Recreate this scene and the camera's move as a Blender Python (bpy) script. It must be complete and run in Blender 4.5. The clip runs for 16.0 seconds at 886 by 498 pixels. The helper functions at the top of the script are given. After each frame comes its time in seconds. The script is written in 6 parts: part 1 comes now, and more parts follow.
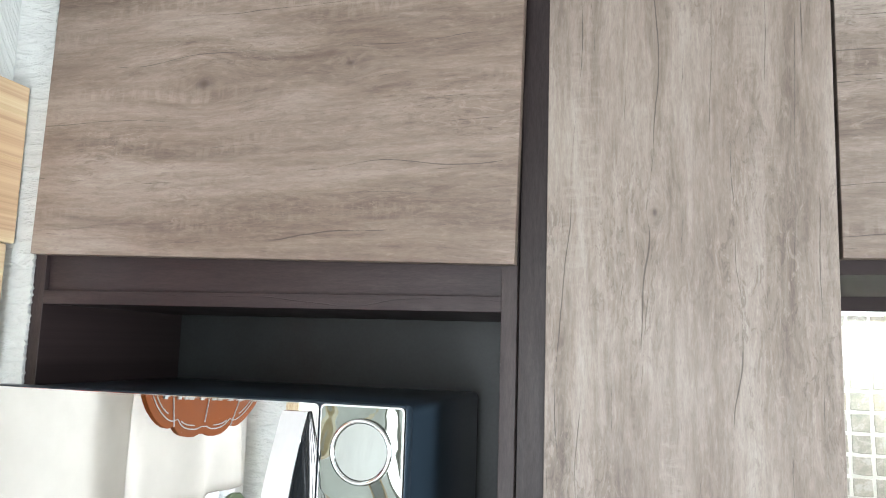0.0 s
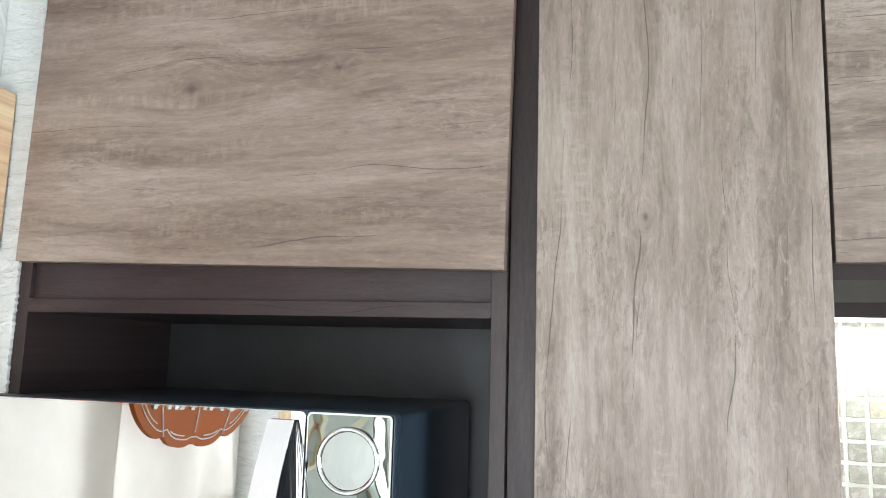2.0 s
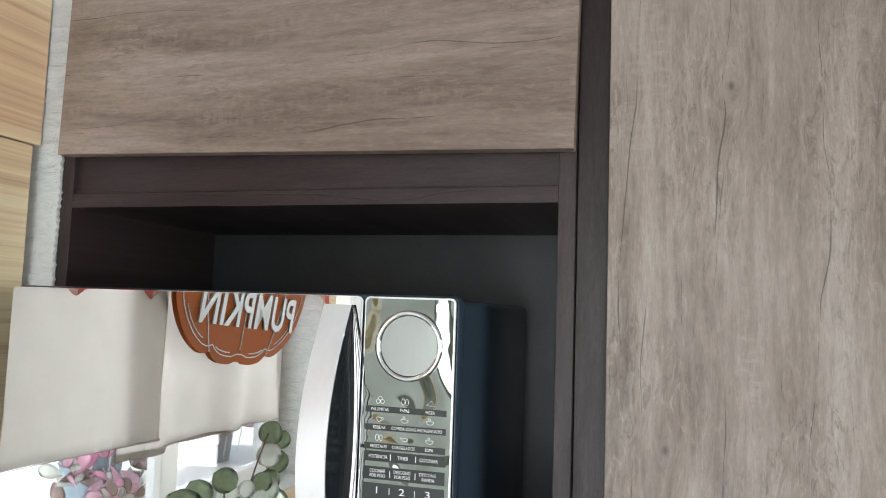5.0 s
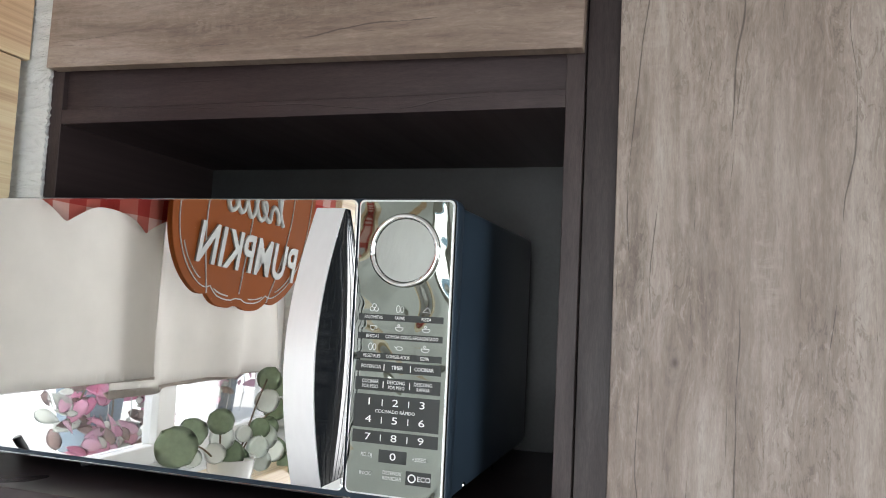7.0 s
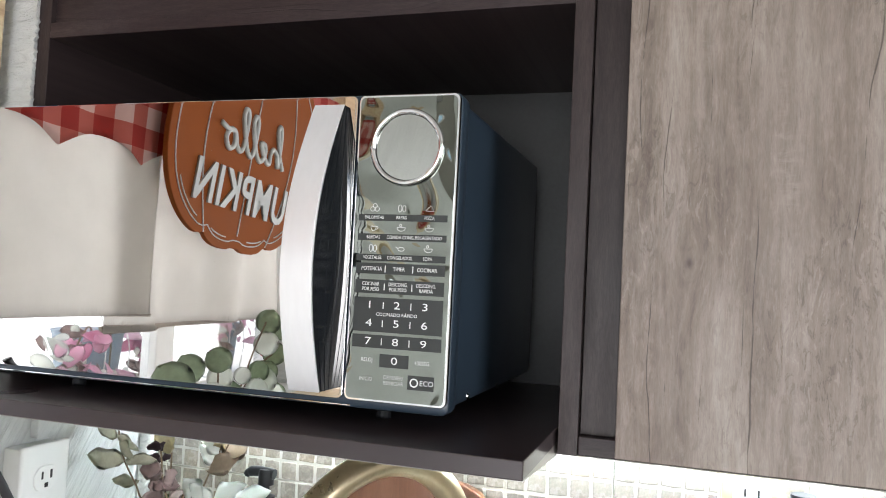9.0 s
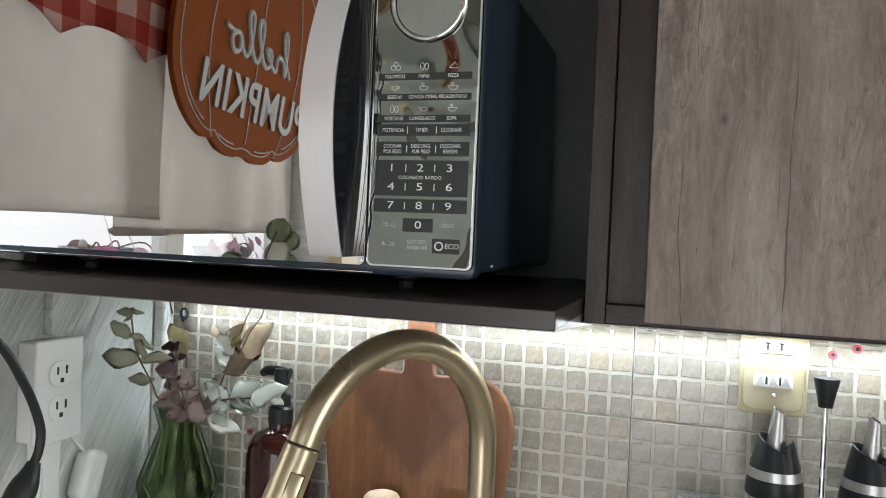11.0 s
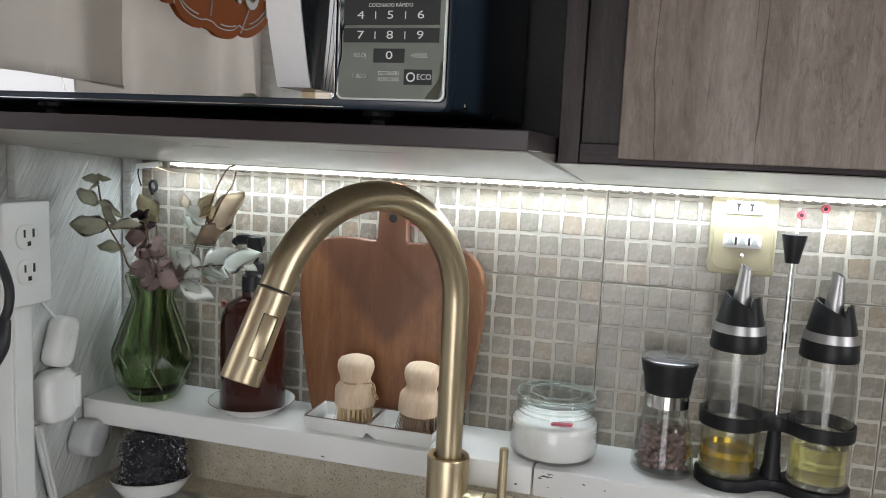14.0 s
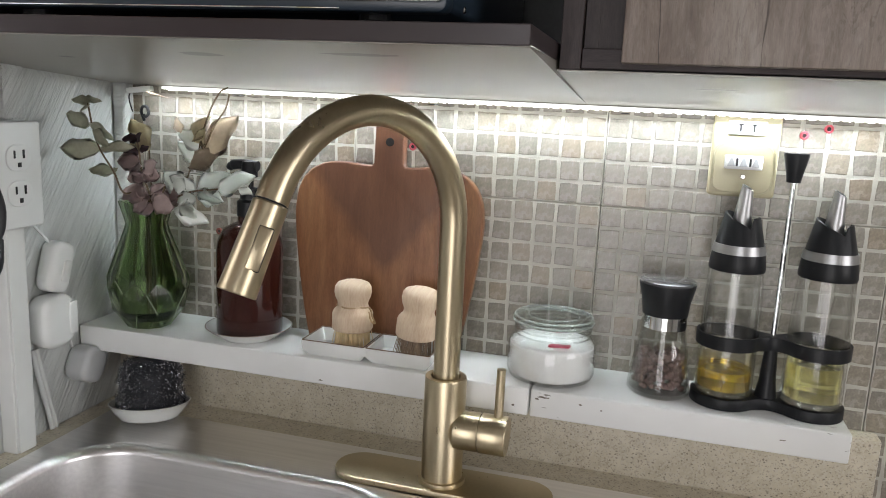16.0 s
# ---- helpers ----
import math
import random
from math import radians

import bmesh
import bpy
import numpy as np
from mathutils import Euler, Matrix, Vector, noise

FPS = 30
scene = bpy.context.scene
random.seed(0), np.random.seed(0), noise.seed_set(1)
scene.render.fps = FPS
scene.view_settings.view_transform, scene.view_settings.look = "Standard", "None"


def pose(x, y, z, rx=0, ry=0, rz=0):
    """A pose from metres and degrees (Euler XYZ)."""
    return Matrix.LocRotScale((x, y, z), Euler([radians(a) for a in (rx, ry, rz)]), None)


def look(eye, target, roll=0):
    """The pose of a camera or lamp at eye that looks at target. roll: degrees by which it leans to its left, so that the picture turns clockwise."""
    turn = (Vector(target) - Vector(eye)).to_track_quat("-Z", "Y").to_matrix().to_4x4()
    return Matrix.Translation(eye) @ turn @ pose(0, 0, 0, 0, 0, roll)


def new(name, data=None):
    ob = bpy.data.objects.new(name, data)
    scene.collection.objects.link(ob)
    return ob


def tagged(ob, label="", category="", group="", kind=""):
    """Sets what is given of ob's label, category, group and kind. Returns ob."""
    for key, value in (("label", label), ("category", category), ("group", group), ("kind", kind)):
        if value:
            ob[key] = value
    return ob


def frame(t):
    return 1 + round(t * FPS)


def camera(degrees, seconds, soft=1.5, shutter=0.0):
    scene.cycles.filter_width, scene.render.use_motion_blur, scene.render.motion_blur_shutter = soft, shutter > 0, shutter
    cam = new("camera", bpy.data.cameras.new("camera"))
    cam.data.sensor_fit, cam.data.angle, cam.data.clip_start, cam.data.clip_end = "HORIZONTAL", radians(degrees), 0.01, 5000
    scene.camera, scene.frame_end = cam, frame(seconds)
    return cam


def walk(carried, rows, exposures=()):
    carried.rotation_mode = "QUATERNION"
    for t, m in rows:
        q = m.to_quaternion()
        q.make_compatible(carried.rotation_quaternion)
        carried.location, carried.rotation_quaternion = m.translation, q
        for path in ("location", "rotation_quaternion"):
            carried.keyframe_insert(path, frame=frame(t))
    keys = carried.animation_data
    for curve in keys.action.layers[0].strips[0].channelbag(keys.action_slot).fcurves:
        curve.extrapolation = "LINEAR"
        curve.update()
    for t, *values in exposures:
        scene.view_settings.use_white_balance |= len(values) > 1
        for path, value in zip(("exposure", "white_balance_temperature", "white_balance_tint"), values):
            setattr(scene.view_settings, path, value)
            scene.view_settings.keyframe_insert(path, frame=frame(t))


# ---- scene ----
cam = camera(60.6, 16.0, soft=1.0)
PATH = [
    (0, (0.1162, -1.0365, 1.6698), (-0.3988, 0.8792, 1.9243), 1.8),
    (0.5, (0.1248, -1.0348, 1.6735), (-0.3859, 0.8802, 1.9416), 1.75),
    (1, (0.1287, -1.0328, 1.6707), (-0.3855, 0.8785, 1.9583), 1.77),
    (1.5, (0.1281, -1.0325, 1.6727), (-0.3801, 0.8803, 1.9601), 1.71),
    (2, (0.1216, -1.0250, 1.6666), (-0.3862, 0.8888, 1.9485), 1.64),
    (2.5, (0.1135, -1.0165, 1.6549), (-0.3951, 0.8958, 1.9452), 1.81),
    (3, (0.1056, -1.0052, 1.6463), (-0.4028, 0.9102, 1.9156), 1.75),
    (3.5, (0.0954, -0.9996, 1.6372), (-0.4201, 0.9186, 1.8716), 1.73),
    (4, (0.0860, -0.9915, 1.6206), (-0.4650, 0.9187, 1.8384), 1.89),
    (4.2, (0.0800, -0.9925, 1.6166), (-0.4809, 0.9161, 1.8233), 1.79),
    (6.3, (0.0800, -0.9468, 1.5587), (-0.5304, 0.9516, 1.7106), 2.52),
    (6.5, (0.0800, -0.9438, 1.5507), (-0.5306, 0.9547, 1.7016), 2.61),
    (7, (0.0802, -0.9387, 1.5314), (-0.5303, 0.9606, 1.6726), 2.7),
    (7.5, (0.0808, -0.9323, 1.5097), (-0.5280, 0.9682, 1.6422), 2.77),
    (8, (0.0771, -0.9263, 1.4917), (-0.5326, 0.9744, 1.6172), 2.79),
    (8.5, (0.0756, -0.9177, 1.4787), (-0.5348, 0.9836, 1.5901), 2.85),
    (8.7, (0.0746, -0.9137, 1.4737), (-0.5368, 0.9875, 1.5821), 2.85),
    (10.8, (0.0520, -0.8960, 1.4110), (-0.5639, 1.0066, 1.3810), 2.6),
    (11, (0.0520, -0.8940, 1.4010), (-0.5587, 1.0101, 1.3650), 2.4),
    (11.5, (0.0510, -0.8880, 1.3880), (-0.5479, 1.0186, 1.3080), 2.4),
    (12, (0.0510, -0.8870, 1.3770), (-0.5322, 1.0226, 1.2620), 2.4),
    (12.5, (0.0530, -0.8890, 1.3670), (-0.5189, 1.0216, 1.2170), 2.5),
    (13, (0.0530, -0.8920, 1.3600), (-0.5041, 1.0204, 1.1800), 2.5),
    (13.5, (0.0550, -0.8930, 1.3510), (-0.4890, 1.0201, 1.1410), 2.6),
    (14, (0.0560, -0.8900, 1.3400), (-0.4799, 1.0206, 1.0901), 2.6),
    (14.5, (0.0550, -0.8870, 1.3300), (-0.4749, 1.0196, 1.0401), 2.6),
    (15, (0.0540, -0.8860, 1.3210), (-0.4700, 1.0161, 0.9930), 2.6),
    (15.5, (0.0550, -0.8850, 1.3130), (-0.4671, 1.0125, 0.9569), 2.6),
    (16, (0.0540, -0.8870, 1.3070), (-0.4590, 1.0092, 0.9310), 2.7),
]
EXPOSURES = [(0.0, 1.55, 6200, 8), (3.0, 1.33, 6280, 8), (4.2, 1.04, 6350, 9), (6.5, 0.88, 6430, 11), (8.7, 0.92, 6530, 14), (10.8, 0.07, 6720, 13), (12.5, -0.18, 6700, 15), (14.5, -0.18, 6750, 16), (16.0, -0.10, 6830, 17)]
walk(cam, [(t, look(eye, target, roll)) for t, eye, target, roll in PATH], EXPOSURES)

# ---------------------------------------------------------------- light
world = bpy.data.worlds.new("world")
scene.world = world
world.use_nodes = True
wn = world.node_tree
sky = wn.nodes.new("ShaderNodeTexSky")
sky.sky_type, sky.sun_disc = "NISHITA", False
sky.sun_elevation, sky.sun_rotation = radians(40), radians(8)
wn.links.new(sky.outputs[0], wn.nodes["Background"].inputs[0])
wn.nodes["Background"].inputs[1].default_value = 0.115
sun = new("sun", bpy.data.lights.new("sun", "SUN"))
sun.data.energy, sun.data.angle, sun.data.color = 3.3, radians(0.5), (1.0, 0.95, 0.88)
sun.matrix_world = look((0.9, 6.0, 5.1), (0, 0, 0))


def area_lamp(name, eye, target, sx, sy, watts, color):
    ob = new(name, bpy.data.lights.new(name, "AREA"))
    ob.data.shape, ob.data.size, ob.data.size_y = "RECTANGLE", sx, sy
    ob.data.energy, ob.data.color = watts, color
    ob.matrix_world = look(eye, target)
    return ob


WIN_Y0, WIN_Y1, WIN_Z0, WIN_Z1 = -1.24, -0.385, 1.25, 1.90
area_lamp("window_sky_light", (-1.0, -0.80, 1.63), (-0.15, -0.25, 1.0), 0.80, 0.22, 2.2, (0.95, 0.98, 1.0))
area_lamp("rear_window_daylight", (0.15, -2.84, 1.06), (0.10, 0.0, 1.20), 1.15, 1.75, 23.0, (0.95, 0.98, 1.0))
area_lamp("side_window_daylight", (2.44, -1.50, 1.60), (0.2, -0.6, 1.50), 1.15, 1.15, 21.0, (0.95, 0.98, 1.0))
area_lamp("led_strip_light", (-0.155, -0.0240, 1.3055), (-0.155, -0.0660, 1.1055), 0.87, 0.008, 1.66, (0.81, 0.97, 1.04))
area_lamp("led_strip_light", (0.60, -0.030, 1.722), (0.60, -0.06, 1.50), 0.60, 0.008, 1.7, (0.90, 1.0, 0.95))


# ---------------------------------------------------------------- materials
def ramp(nt, fac, stops):
    r = nt.nodes.new("ShaderNodeValToRGB")
    while len(r.color_ramp.elements) < len(stops):
        r.color_ramp.elements.new(0.5)
    for e, (p, c) in zip(r.color_ramp.elements, stops):
        e.position, e.color = p, (*c, 1) if len(c) == 3 else c
    nt.links.new(fac, r.inputs[0])
    return r.outputs[0]


def grey(v):
    return (v, v, v)


def noise_tex(nt, vec, scale, detail=4.0, rough=0.55, dist=0.0):
    n = nt.nodes.new("ShaderNodeTexNoise")
    n.inputs["Scale"].default_value, n.inputs["Detail"].default_value = scale, detail
    n.inputs["Roughness"].default_value, n.inputs["Distortion"].default_value = rough, dist
    nt.links.new(vec, n.inputs["Vector"])
    return n.outputs[0]


def mapped(nt, scale=(1, 1, 1), rot=(0, 0, 0), loc=(0, 0, 0)):
    tc, mp = nt.nodes.new("ShaderNodeTexCoord"), nt.nodes.new("ShaderNodeMapping")
    mp.inputs["Scale"].default_value, mp.inputs["Location"].default_value = scale, loc
    mp.inputs["Rotation"].default_value = [radians(a) for a in rot]
    nt.links.new(tc.outputs["Object"], mp.inputs[0])
    return mp.outputs[0]


def math_node(nt, op, a, b=None, clamp=False):
    m = nt.nodes.new("ShaderNodeMath")
    m.operation, m.use_clamp = op, clamp
    for i, v in enumerate((a, b)):
        if v is None:
            continue
        if isinstance(v, (int, float)):
            m.inputs[i].default_value = v
        else:
            nt.links.new(v, m.inputs[i])
    return m.outputs[0]


def mix(nt, fac, a, b, mode="MIX"):
    m = nt.nodes.new("ShaderNodeMix")
    m.data_type, m.blend_type = "RGBA", mode
    for sock, v in ((m.inputs[0], fac), (m.inputs[6], a), (m.inputs[7], b)):
        if isinstance(v, (int, float)):
            sock.default_value = v
        elif isinstance(v, tuple):
            sock.default_value = (*v, 1)
        else:
            nt.links.new(v, sock)
    return m.outputs[2]


def bump(nt, height, strength, dist=0.002, after=None):
    b = nt.nodes.new("ShaderNodeBump")
    b.inputs["Strength"].default_value, b.inputs["Distance"].default_value = strength, dist
    nt.links.new(height, b.inputs["Height"])
    if after is not None:
        nt.links.new(after, b.inputs["Normal"])
    return b.outputs[0]


def base_mat(name, color=None, rough=0.5, metal=0.0, **more):
    m = bpy.data.materials.new(name)
    m.use_nodes = True
    b = m.node_tree.nodes["Principled BSDF"]
    if color is not None:
        b.inputs["Base Color"].default_value = (*color, 1)
    b.inputs["Roughness"].default_value, b.inputs["Metallic"].default_value = rough, metal
    for k, v in more.items():
        b.inputs[k.replace("_", " ")].default_value = v
    return m, m.node_tree, b


def plain(name, color, rough=0.5, metal=0.0, vary=0.12, scale=40.0, relief=0.05, **more):
    """A surface of one colour with slight mottling, uneven gloss and fine relief."""
    m, nt, b = base_mat(name, color, rough, metal, **more)
    v = mapped(nt)
    big, fine = noise_tex(nt, v, scale * 0.25, 3), noise_tex(nt, v, scale * 4, 4)
    lo, hi = tuple(c * (1 - vary) for c in color), tuple(min(1, c * (1 + vary)) for c in color)
    col = ramp(nt, big, [(0.3, lo), (0.7, hi)])
    col = mix(nt, vary * 0.6, col, ramp(nt, fine, [(0.35, lo), (0.65, hi)]))
    nt.links.new(col, b.inputs["Base Color"])
    nt.links.new(ramp(nt, big, [(0.2, grey(max(0.02, rough * 0.85))), (0.8, grey(min(1, rough * 1.15)))]), b.inputs["Roughness"])
    if relief:
        nt.links.new(bump(nt, fine, relief, 0.001), b.inputs["Normal"])
    return m


def laminate(name, along, dark, mid, light, knots=(), seed=0.0, rough=0.48, cracks=0.9, saws=0.34, flecks=0.0, fine=1.0):
    """Grey-brown oak laminate. along: the axis of the grain ('x' or 'z')."""
    m, nt, b = base_mat(name, mid, rough)
    tc = nt.nodes.new("ShaderNodeTexCoord")
    sep = nt.nodes.new("ShaderNodeSeparateXYZ")
    nt.links.new(tc.outputs["Object"], sep.inputs[0])
    g, c = (sep.outputs[0], sep.outputs[2]) if along == "x" else (sep.outputs[2], sep.outputs[0])
    knot_dark = None
    for kg, kc, r in knots:
        dg = math_node(nt, "MULTIPLY", math_node(nt, "SUBTRACT", g, kg), 0.55)
        dc = math_node(nt, "SUBTRACT", c, kc)
        d2 = math_node(nt, "ADD", math_node(nt, "MULTIPLY", dg, dg), math_node(nt, "MULTIPLY", dc, dc))
        e = math_node(nt, "POWER", 2.718, math_node(nt, "MULTIPLY", d2, -1.0 / (r * r * 5)))
        c = math_node(nt, "ADD", c, math_node(nt, "MULTIPLY", math_node(nt, "MULTIPLY", e, dc), -0.8))
        k = math_node(nt, "POWER", 2.718, math_node(nt, "MULTIPLY", d2, -1.0 / (r * r * 0.14)))
        knot_dark = k if knot_dark is None else math_node(nt, "MAXIMUM", knot_dark, k)

    def stretched(sg, sc, off=0.0):
        cb = nt.nodes.new("ShaderNodeCombineXYZ")
        nt.links.new(math_node(nt, "MULTIPLY", g, sg), cb.inputs[0])
        nt.links.new(math_node(nt, "MULTIPLY", c, sc), cb.inputs[1])
        cb.inputs[2].default_value = seed + off
        return cb.outputs[0]

    straight = c
    wander = noise_tex(nt, stretched(7.0, 9.0, 41.0), 1.0, 3)
    c = math_node(nt, "ADD", c, math_node(nt, "MULTIPLY", math_node(nt, "SUBTRACT", wander, 0.5), 0.011))
    broad = noise_tex(nt, stretched(3.2, 22.0), 1.0, 6, 0.62, 0.5)
    streak = noise_tex(nt, stretched(12.0, 120.0, 3.1), 1.0, 8, 0.7, 0.5)
    vein = noise_tex(nt, stretched(60.0, 330.0, 13.9), 1.0, 6, 0.7, 0.5)
    pores = noise_tex(nt, stretched(150.0, 1300.0, 7.7), 1.0, 3, 0.65, 0.2)
    cross = noise_tex(nt, stretched(150.0, 42.0, 17.9), 1.0, 4, 0.6, 0.3)
    where = noise_tex(nt, stretched(4.5, 30.0, 23.0), 1.0, 3, 0.5, 0.4)
    col = ramp(nt, broad, [(0.33, dark), (0.50, mid), (0.66, light)])
    col = mix(nt, 0.36, col, ramp(nt, streak, [(0.30, dark), (0.48, mid), (0.64, light)]))
    tone = noise_tex(nt, stretched(1.6, 6.5, 71.0), 1.0, 3, 0.5, 0.6)
    col = mix(nt, 0.62, col, ramp(nt, tone, [(0.34, (0.37, 0.34, 0.32)), (0.5, grey(0.5)), (0.66, (0.61, 0.625, 0.63))]), "OVERLAY")
    flake = noise_tex(nt, stretched(34.0, 120.0, 83.0), 1.0, 7, 0.72, 1.6)
    patch = ramp(nt, noise_tex(nt, stretched(6.0, 14.0, 91.0), 1.0, 3), [(0.42, grey(0)), (0.62, grey(1))])
    worn = math_node(nt, "MULTIPLY", patch, ramp(nt, flake, [(0.545, grey(0)), (0.575, grey(1))]))
    col = mix(nt, math_node(nt, "MULTIPLY", worn, flecks * 3.0), col, tuple(v * 0.92 for v in dark))
    shine = math_node(nt, "MULTIPLY", patch, ramp(nt, flake, [(0.40, grey(1)), (0.43, grey(0))]))
    col = mix(nt, math_node(nt, "MULTIPLY", shine, flecks * 2.4), col, tuple(min(1, v * 1.12) for v in light))
    fleck = noise_tex(nt, stretched(55.0, 210.0, 61.0), 1.0, 4, 0.6, 0.6)
    col = mix(nt, math_node(nt, "MULTIPLY", ramp(nt, fleck, [(0.56, grey(0)), (0.64, grey(1))]), flecks), col, tuple(min(1, v * 1.18) for v in light))
    col = mix(nt, math_node(nt, "MULTIPLY", ramp(nt, fleck, [(0.34, grey(1)), (0.43, grey(0))]), flecks * 1.2), col, tuple(v * 0.8 for v in dark))
    col = mix(nt, 0.46 * fine, col, ramp(nt, vein, [(0.34, grey(0.26)), (0.5, grey(0.5)), (0.64, grey(0.66))]), "OVERLAY")
    col = mix(nt, 0.62 * fine, col, ramp(nt, pores, [(0.36, grey(0.36)), (0.52, grey(0.52)), (0.66, grey(0.60))]), "OVERLAY")
    saw = math_node(nt, "MULTIPLY", ramp(nt, where, [(0.54, grey(0)), (0.68, grey(1))]), ramp(nt, cross, [(0.47, grey(0)), (0.60, grey(1))]))
    col = mix(nt, math_node(nt, "MULTIPLY", saw, saws), col, tuple(min(1, v * 1.1) for v in light))
    line = None
    c = math_node(nt, "ADD", straight, math_node(nt, "MULTIPLY", math_node(nt, "SUBTRACT", vein, 0.5), 0.0016))
    for every, sway, off, thick, lo, hi in ((15.0, 1.6, 11.3, 0.0125, 0.47, 0.59), (37.0, 2.4, 51.7, 0.020, 0.53, 0.65)):
        drift = math_node(nt, "MULTIPLY", noise_tex(nt, stretched(2.2, 5.0, off), 1.0, 3, 0.45), sway)
        n = math_node(nt, "FRACT", math_node(nt, "ADD", math_node(nt, "MULTIPLY", c, every), drift))
        n = math_node(nt, "ABSOLUTE", math_node(nt, "SUBTRACT", n, 0.5))
        width = math_node(nt, "MULTIPLY", ramp(nt, noise_tex(nt, stretched(8.0, 26.0, off + 9.0), 1.0, 4, 0.6), [(lo, grey(0.0)), (hi, grey(1.0))]), thick)
        one = math_node(nt, "SUBTRACT", 1.0, math_node(nt, "DIVIDE", n, math_node(nt, "ADD", width, 0.0002)), True)
        line = one if line is None else math_node(nt, "MAXIMUM", line, one)
    col = mix(nt, math_node(nt, "MULTIPLY", line, cracks), col, tuple(v * 0.35 for v in dark))
    if knot_dark is not None:
        col = mix(nt, math_node(nt, "MULTIPLY", knot_dark, 0.75), col, tuple(v * 0.45 for v in dark))
    nt.links.new(col, b.inputs["Base Color"])
    h = math_node(nt, "SUBTRACT", math_node(nt, "ADD", math_node(nt, "MULTIPLY", pores, 0.6), math_node(nt, "MULTIPLY", saw, 0.25)), math_node(nt, "ADD", line, math_node(nt, "MULTIPLY", worn, flecks * 2.0)))
    nt.links.new(bump(nt, h, 0.35, 0.0006), b.inputs["Normal"])
    nt.links.new(ramp(nt, streak, [(0.3, grey(rough * 1.15)), (0.7, grey(rough * 0.85))]), b.inputs["Roughness"])
    return m


def glass_mat(name, color=(1, 1, 1), rough=0.0, ior=1.45):
    m, nt, b = base_mat(name, color, rough)
    b.inputs["Transmission Weight"].default_value, b.inputs["IOR"].default_value = 1.0, ior
    smear = noise_tex(nt, mapped(nt), 30, 3)
    nt.links.new(ramp(nt, smear, [(0.4, grey(rough)), (0.8, grey(rough + 0.06))]), b.inputs["Roughness"])
    return m


def thin_glass(name, tint, gloss=0.02):
    """Thin clear walls: light goes straight through, with a mirror sheen that grows at grazing angles."""
    m = bpy.data.materials.new(name)
    m.use_nodes = True
    nt = m.node_tree
    nt.nodes.remove(nt.nodes["Principled BSDF"])
    tr_, gl, mx, fr = (nt.nodes.new("ShaderNode" + k) for k in ("BsdfTransparent", "BsdfGlossy", "MixShader", "LayerWeight"))
    tr_.inputs[0].default_value = (*tint, 1)
    gl.inputs["Roughness"].default_value = gloss
    fr.inputs["Blend"].default_value = 0.5
    sheen = math_node(nt, "ADD", math_node(nt, "MULTIPLY", math_node(nt, "POWER", fr.outputs["Facing"], 2.4), 0.78), 0.045)
    nt.links.new(bump(nt, noise_tex(nt, mapped(nt), 45, 2), 0.05, 0.001), gl.inputs["Normal"])
    nt.links.new(sheen, mx.inputs[0])
    nt.links.new(tr_.outputs[0], mx.inputs[1])
    nt.links.new(gl.outputs[0], mx.inputs[2])
    nt.links.new(mx.outputs[0], nt.nodes["Material Output"].inputs[0])
    return m


def brushed(name, color, rough, axis_scale, aniso=0.0, streak=0.06):
    """Satin metal: faint lines along the brushing, smudges in the gloss."""
    m, nt, b = base_mat(name, color, rough, 1.0)
    n = noise_tex(nt, mapped(nt, axis_scale), 1.0, 2, 0.5)
    smudge = noise_tex(nt, mapped(nt), 18, 3)
    f = math_node(nt, "ADD", math_node(nt, "MULTIPLY", n, 0.4), math_node(nt, "MULTIPLY", smudge, 0.6))
    nt.links.new(ramp(nt, f, [(0.3, grey(rough * 0.88)), (0.7, grey(min(1, rough * 1.12)))]), b.inputs["Roughness"])
    nt.links.new(ramp(nt, n, [(0.3, tuple(c * (1 - streak) for c in color)), (0.7, color)]), b.inputs["Base Color"])
    b.inputs["Anisotropic"].default_value = aniso
    return m


OAK_D, OAK_M, OAK_L = (0.100, 0.073, 0.056), (0.200, 0.159, 0.130), (0.300, 0.256, 0.222)
oak_across = laminate("oak_laminate_across", "x", (0.099, 0.067, 0.049), (0.198, 0.149, 0.117), (0.292, 0.238, 0.199), knots=((-0.363, 1.954, 0.015), (-0.187, 1.967, 0.008)), seed=1.3, flecks=0.16, fine=0.44, cracks=0.85)
oak_upright = laminate("oak_laminate_upright", "z", OAK_D, OAK_M, OAK_L, seed=5.2, knots=((1.493, 0.074, 0.006), (1.80, 0.125, 0.006)), flecks=0.16, fine=0.44, cracks=0.85)
oak_across_far = laminate("oak_laminate_across_far", "x", OAK_D, OAK_M, OAK_L, seed=9.4, flecks=0.16, fine=0.44, cracks=0.85)
wenge_across = laminate("wenge_board_across", "x", (0.0203, 0.0133, 0.014), (0.0335, 0.0226, 0.0234), (0.0499, 0.0359, 0.0359), seed=2.0, rough=0.42, cracks=0.3, saws=0.0)
wenge_upright = laminate("wenge_board_upright", "z", (0.0195, 0.0133, 0.0133), (0.0328, 0.0226, 0.0226), (0.0491, 0.0359, 0.0351), seed=6.0, rough=0.42, cracks=0.3, saws=0.0)
wenge_satin = plain("wenge_board_satin", (0.040, 0.030, 0.032), 0.30, vary=0.14, scale=14, relief=0.03)
pale_board = plain("pale_underside_board", (0.27, 0.255, 0.228), 0.31, vary=0.05, scale=12, relief=0.02)
us = pale_board.node_tree
ub = us.nodes["Principled BSDF"]
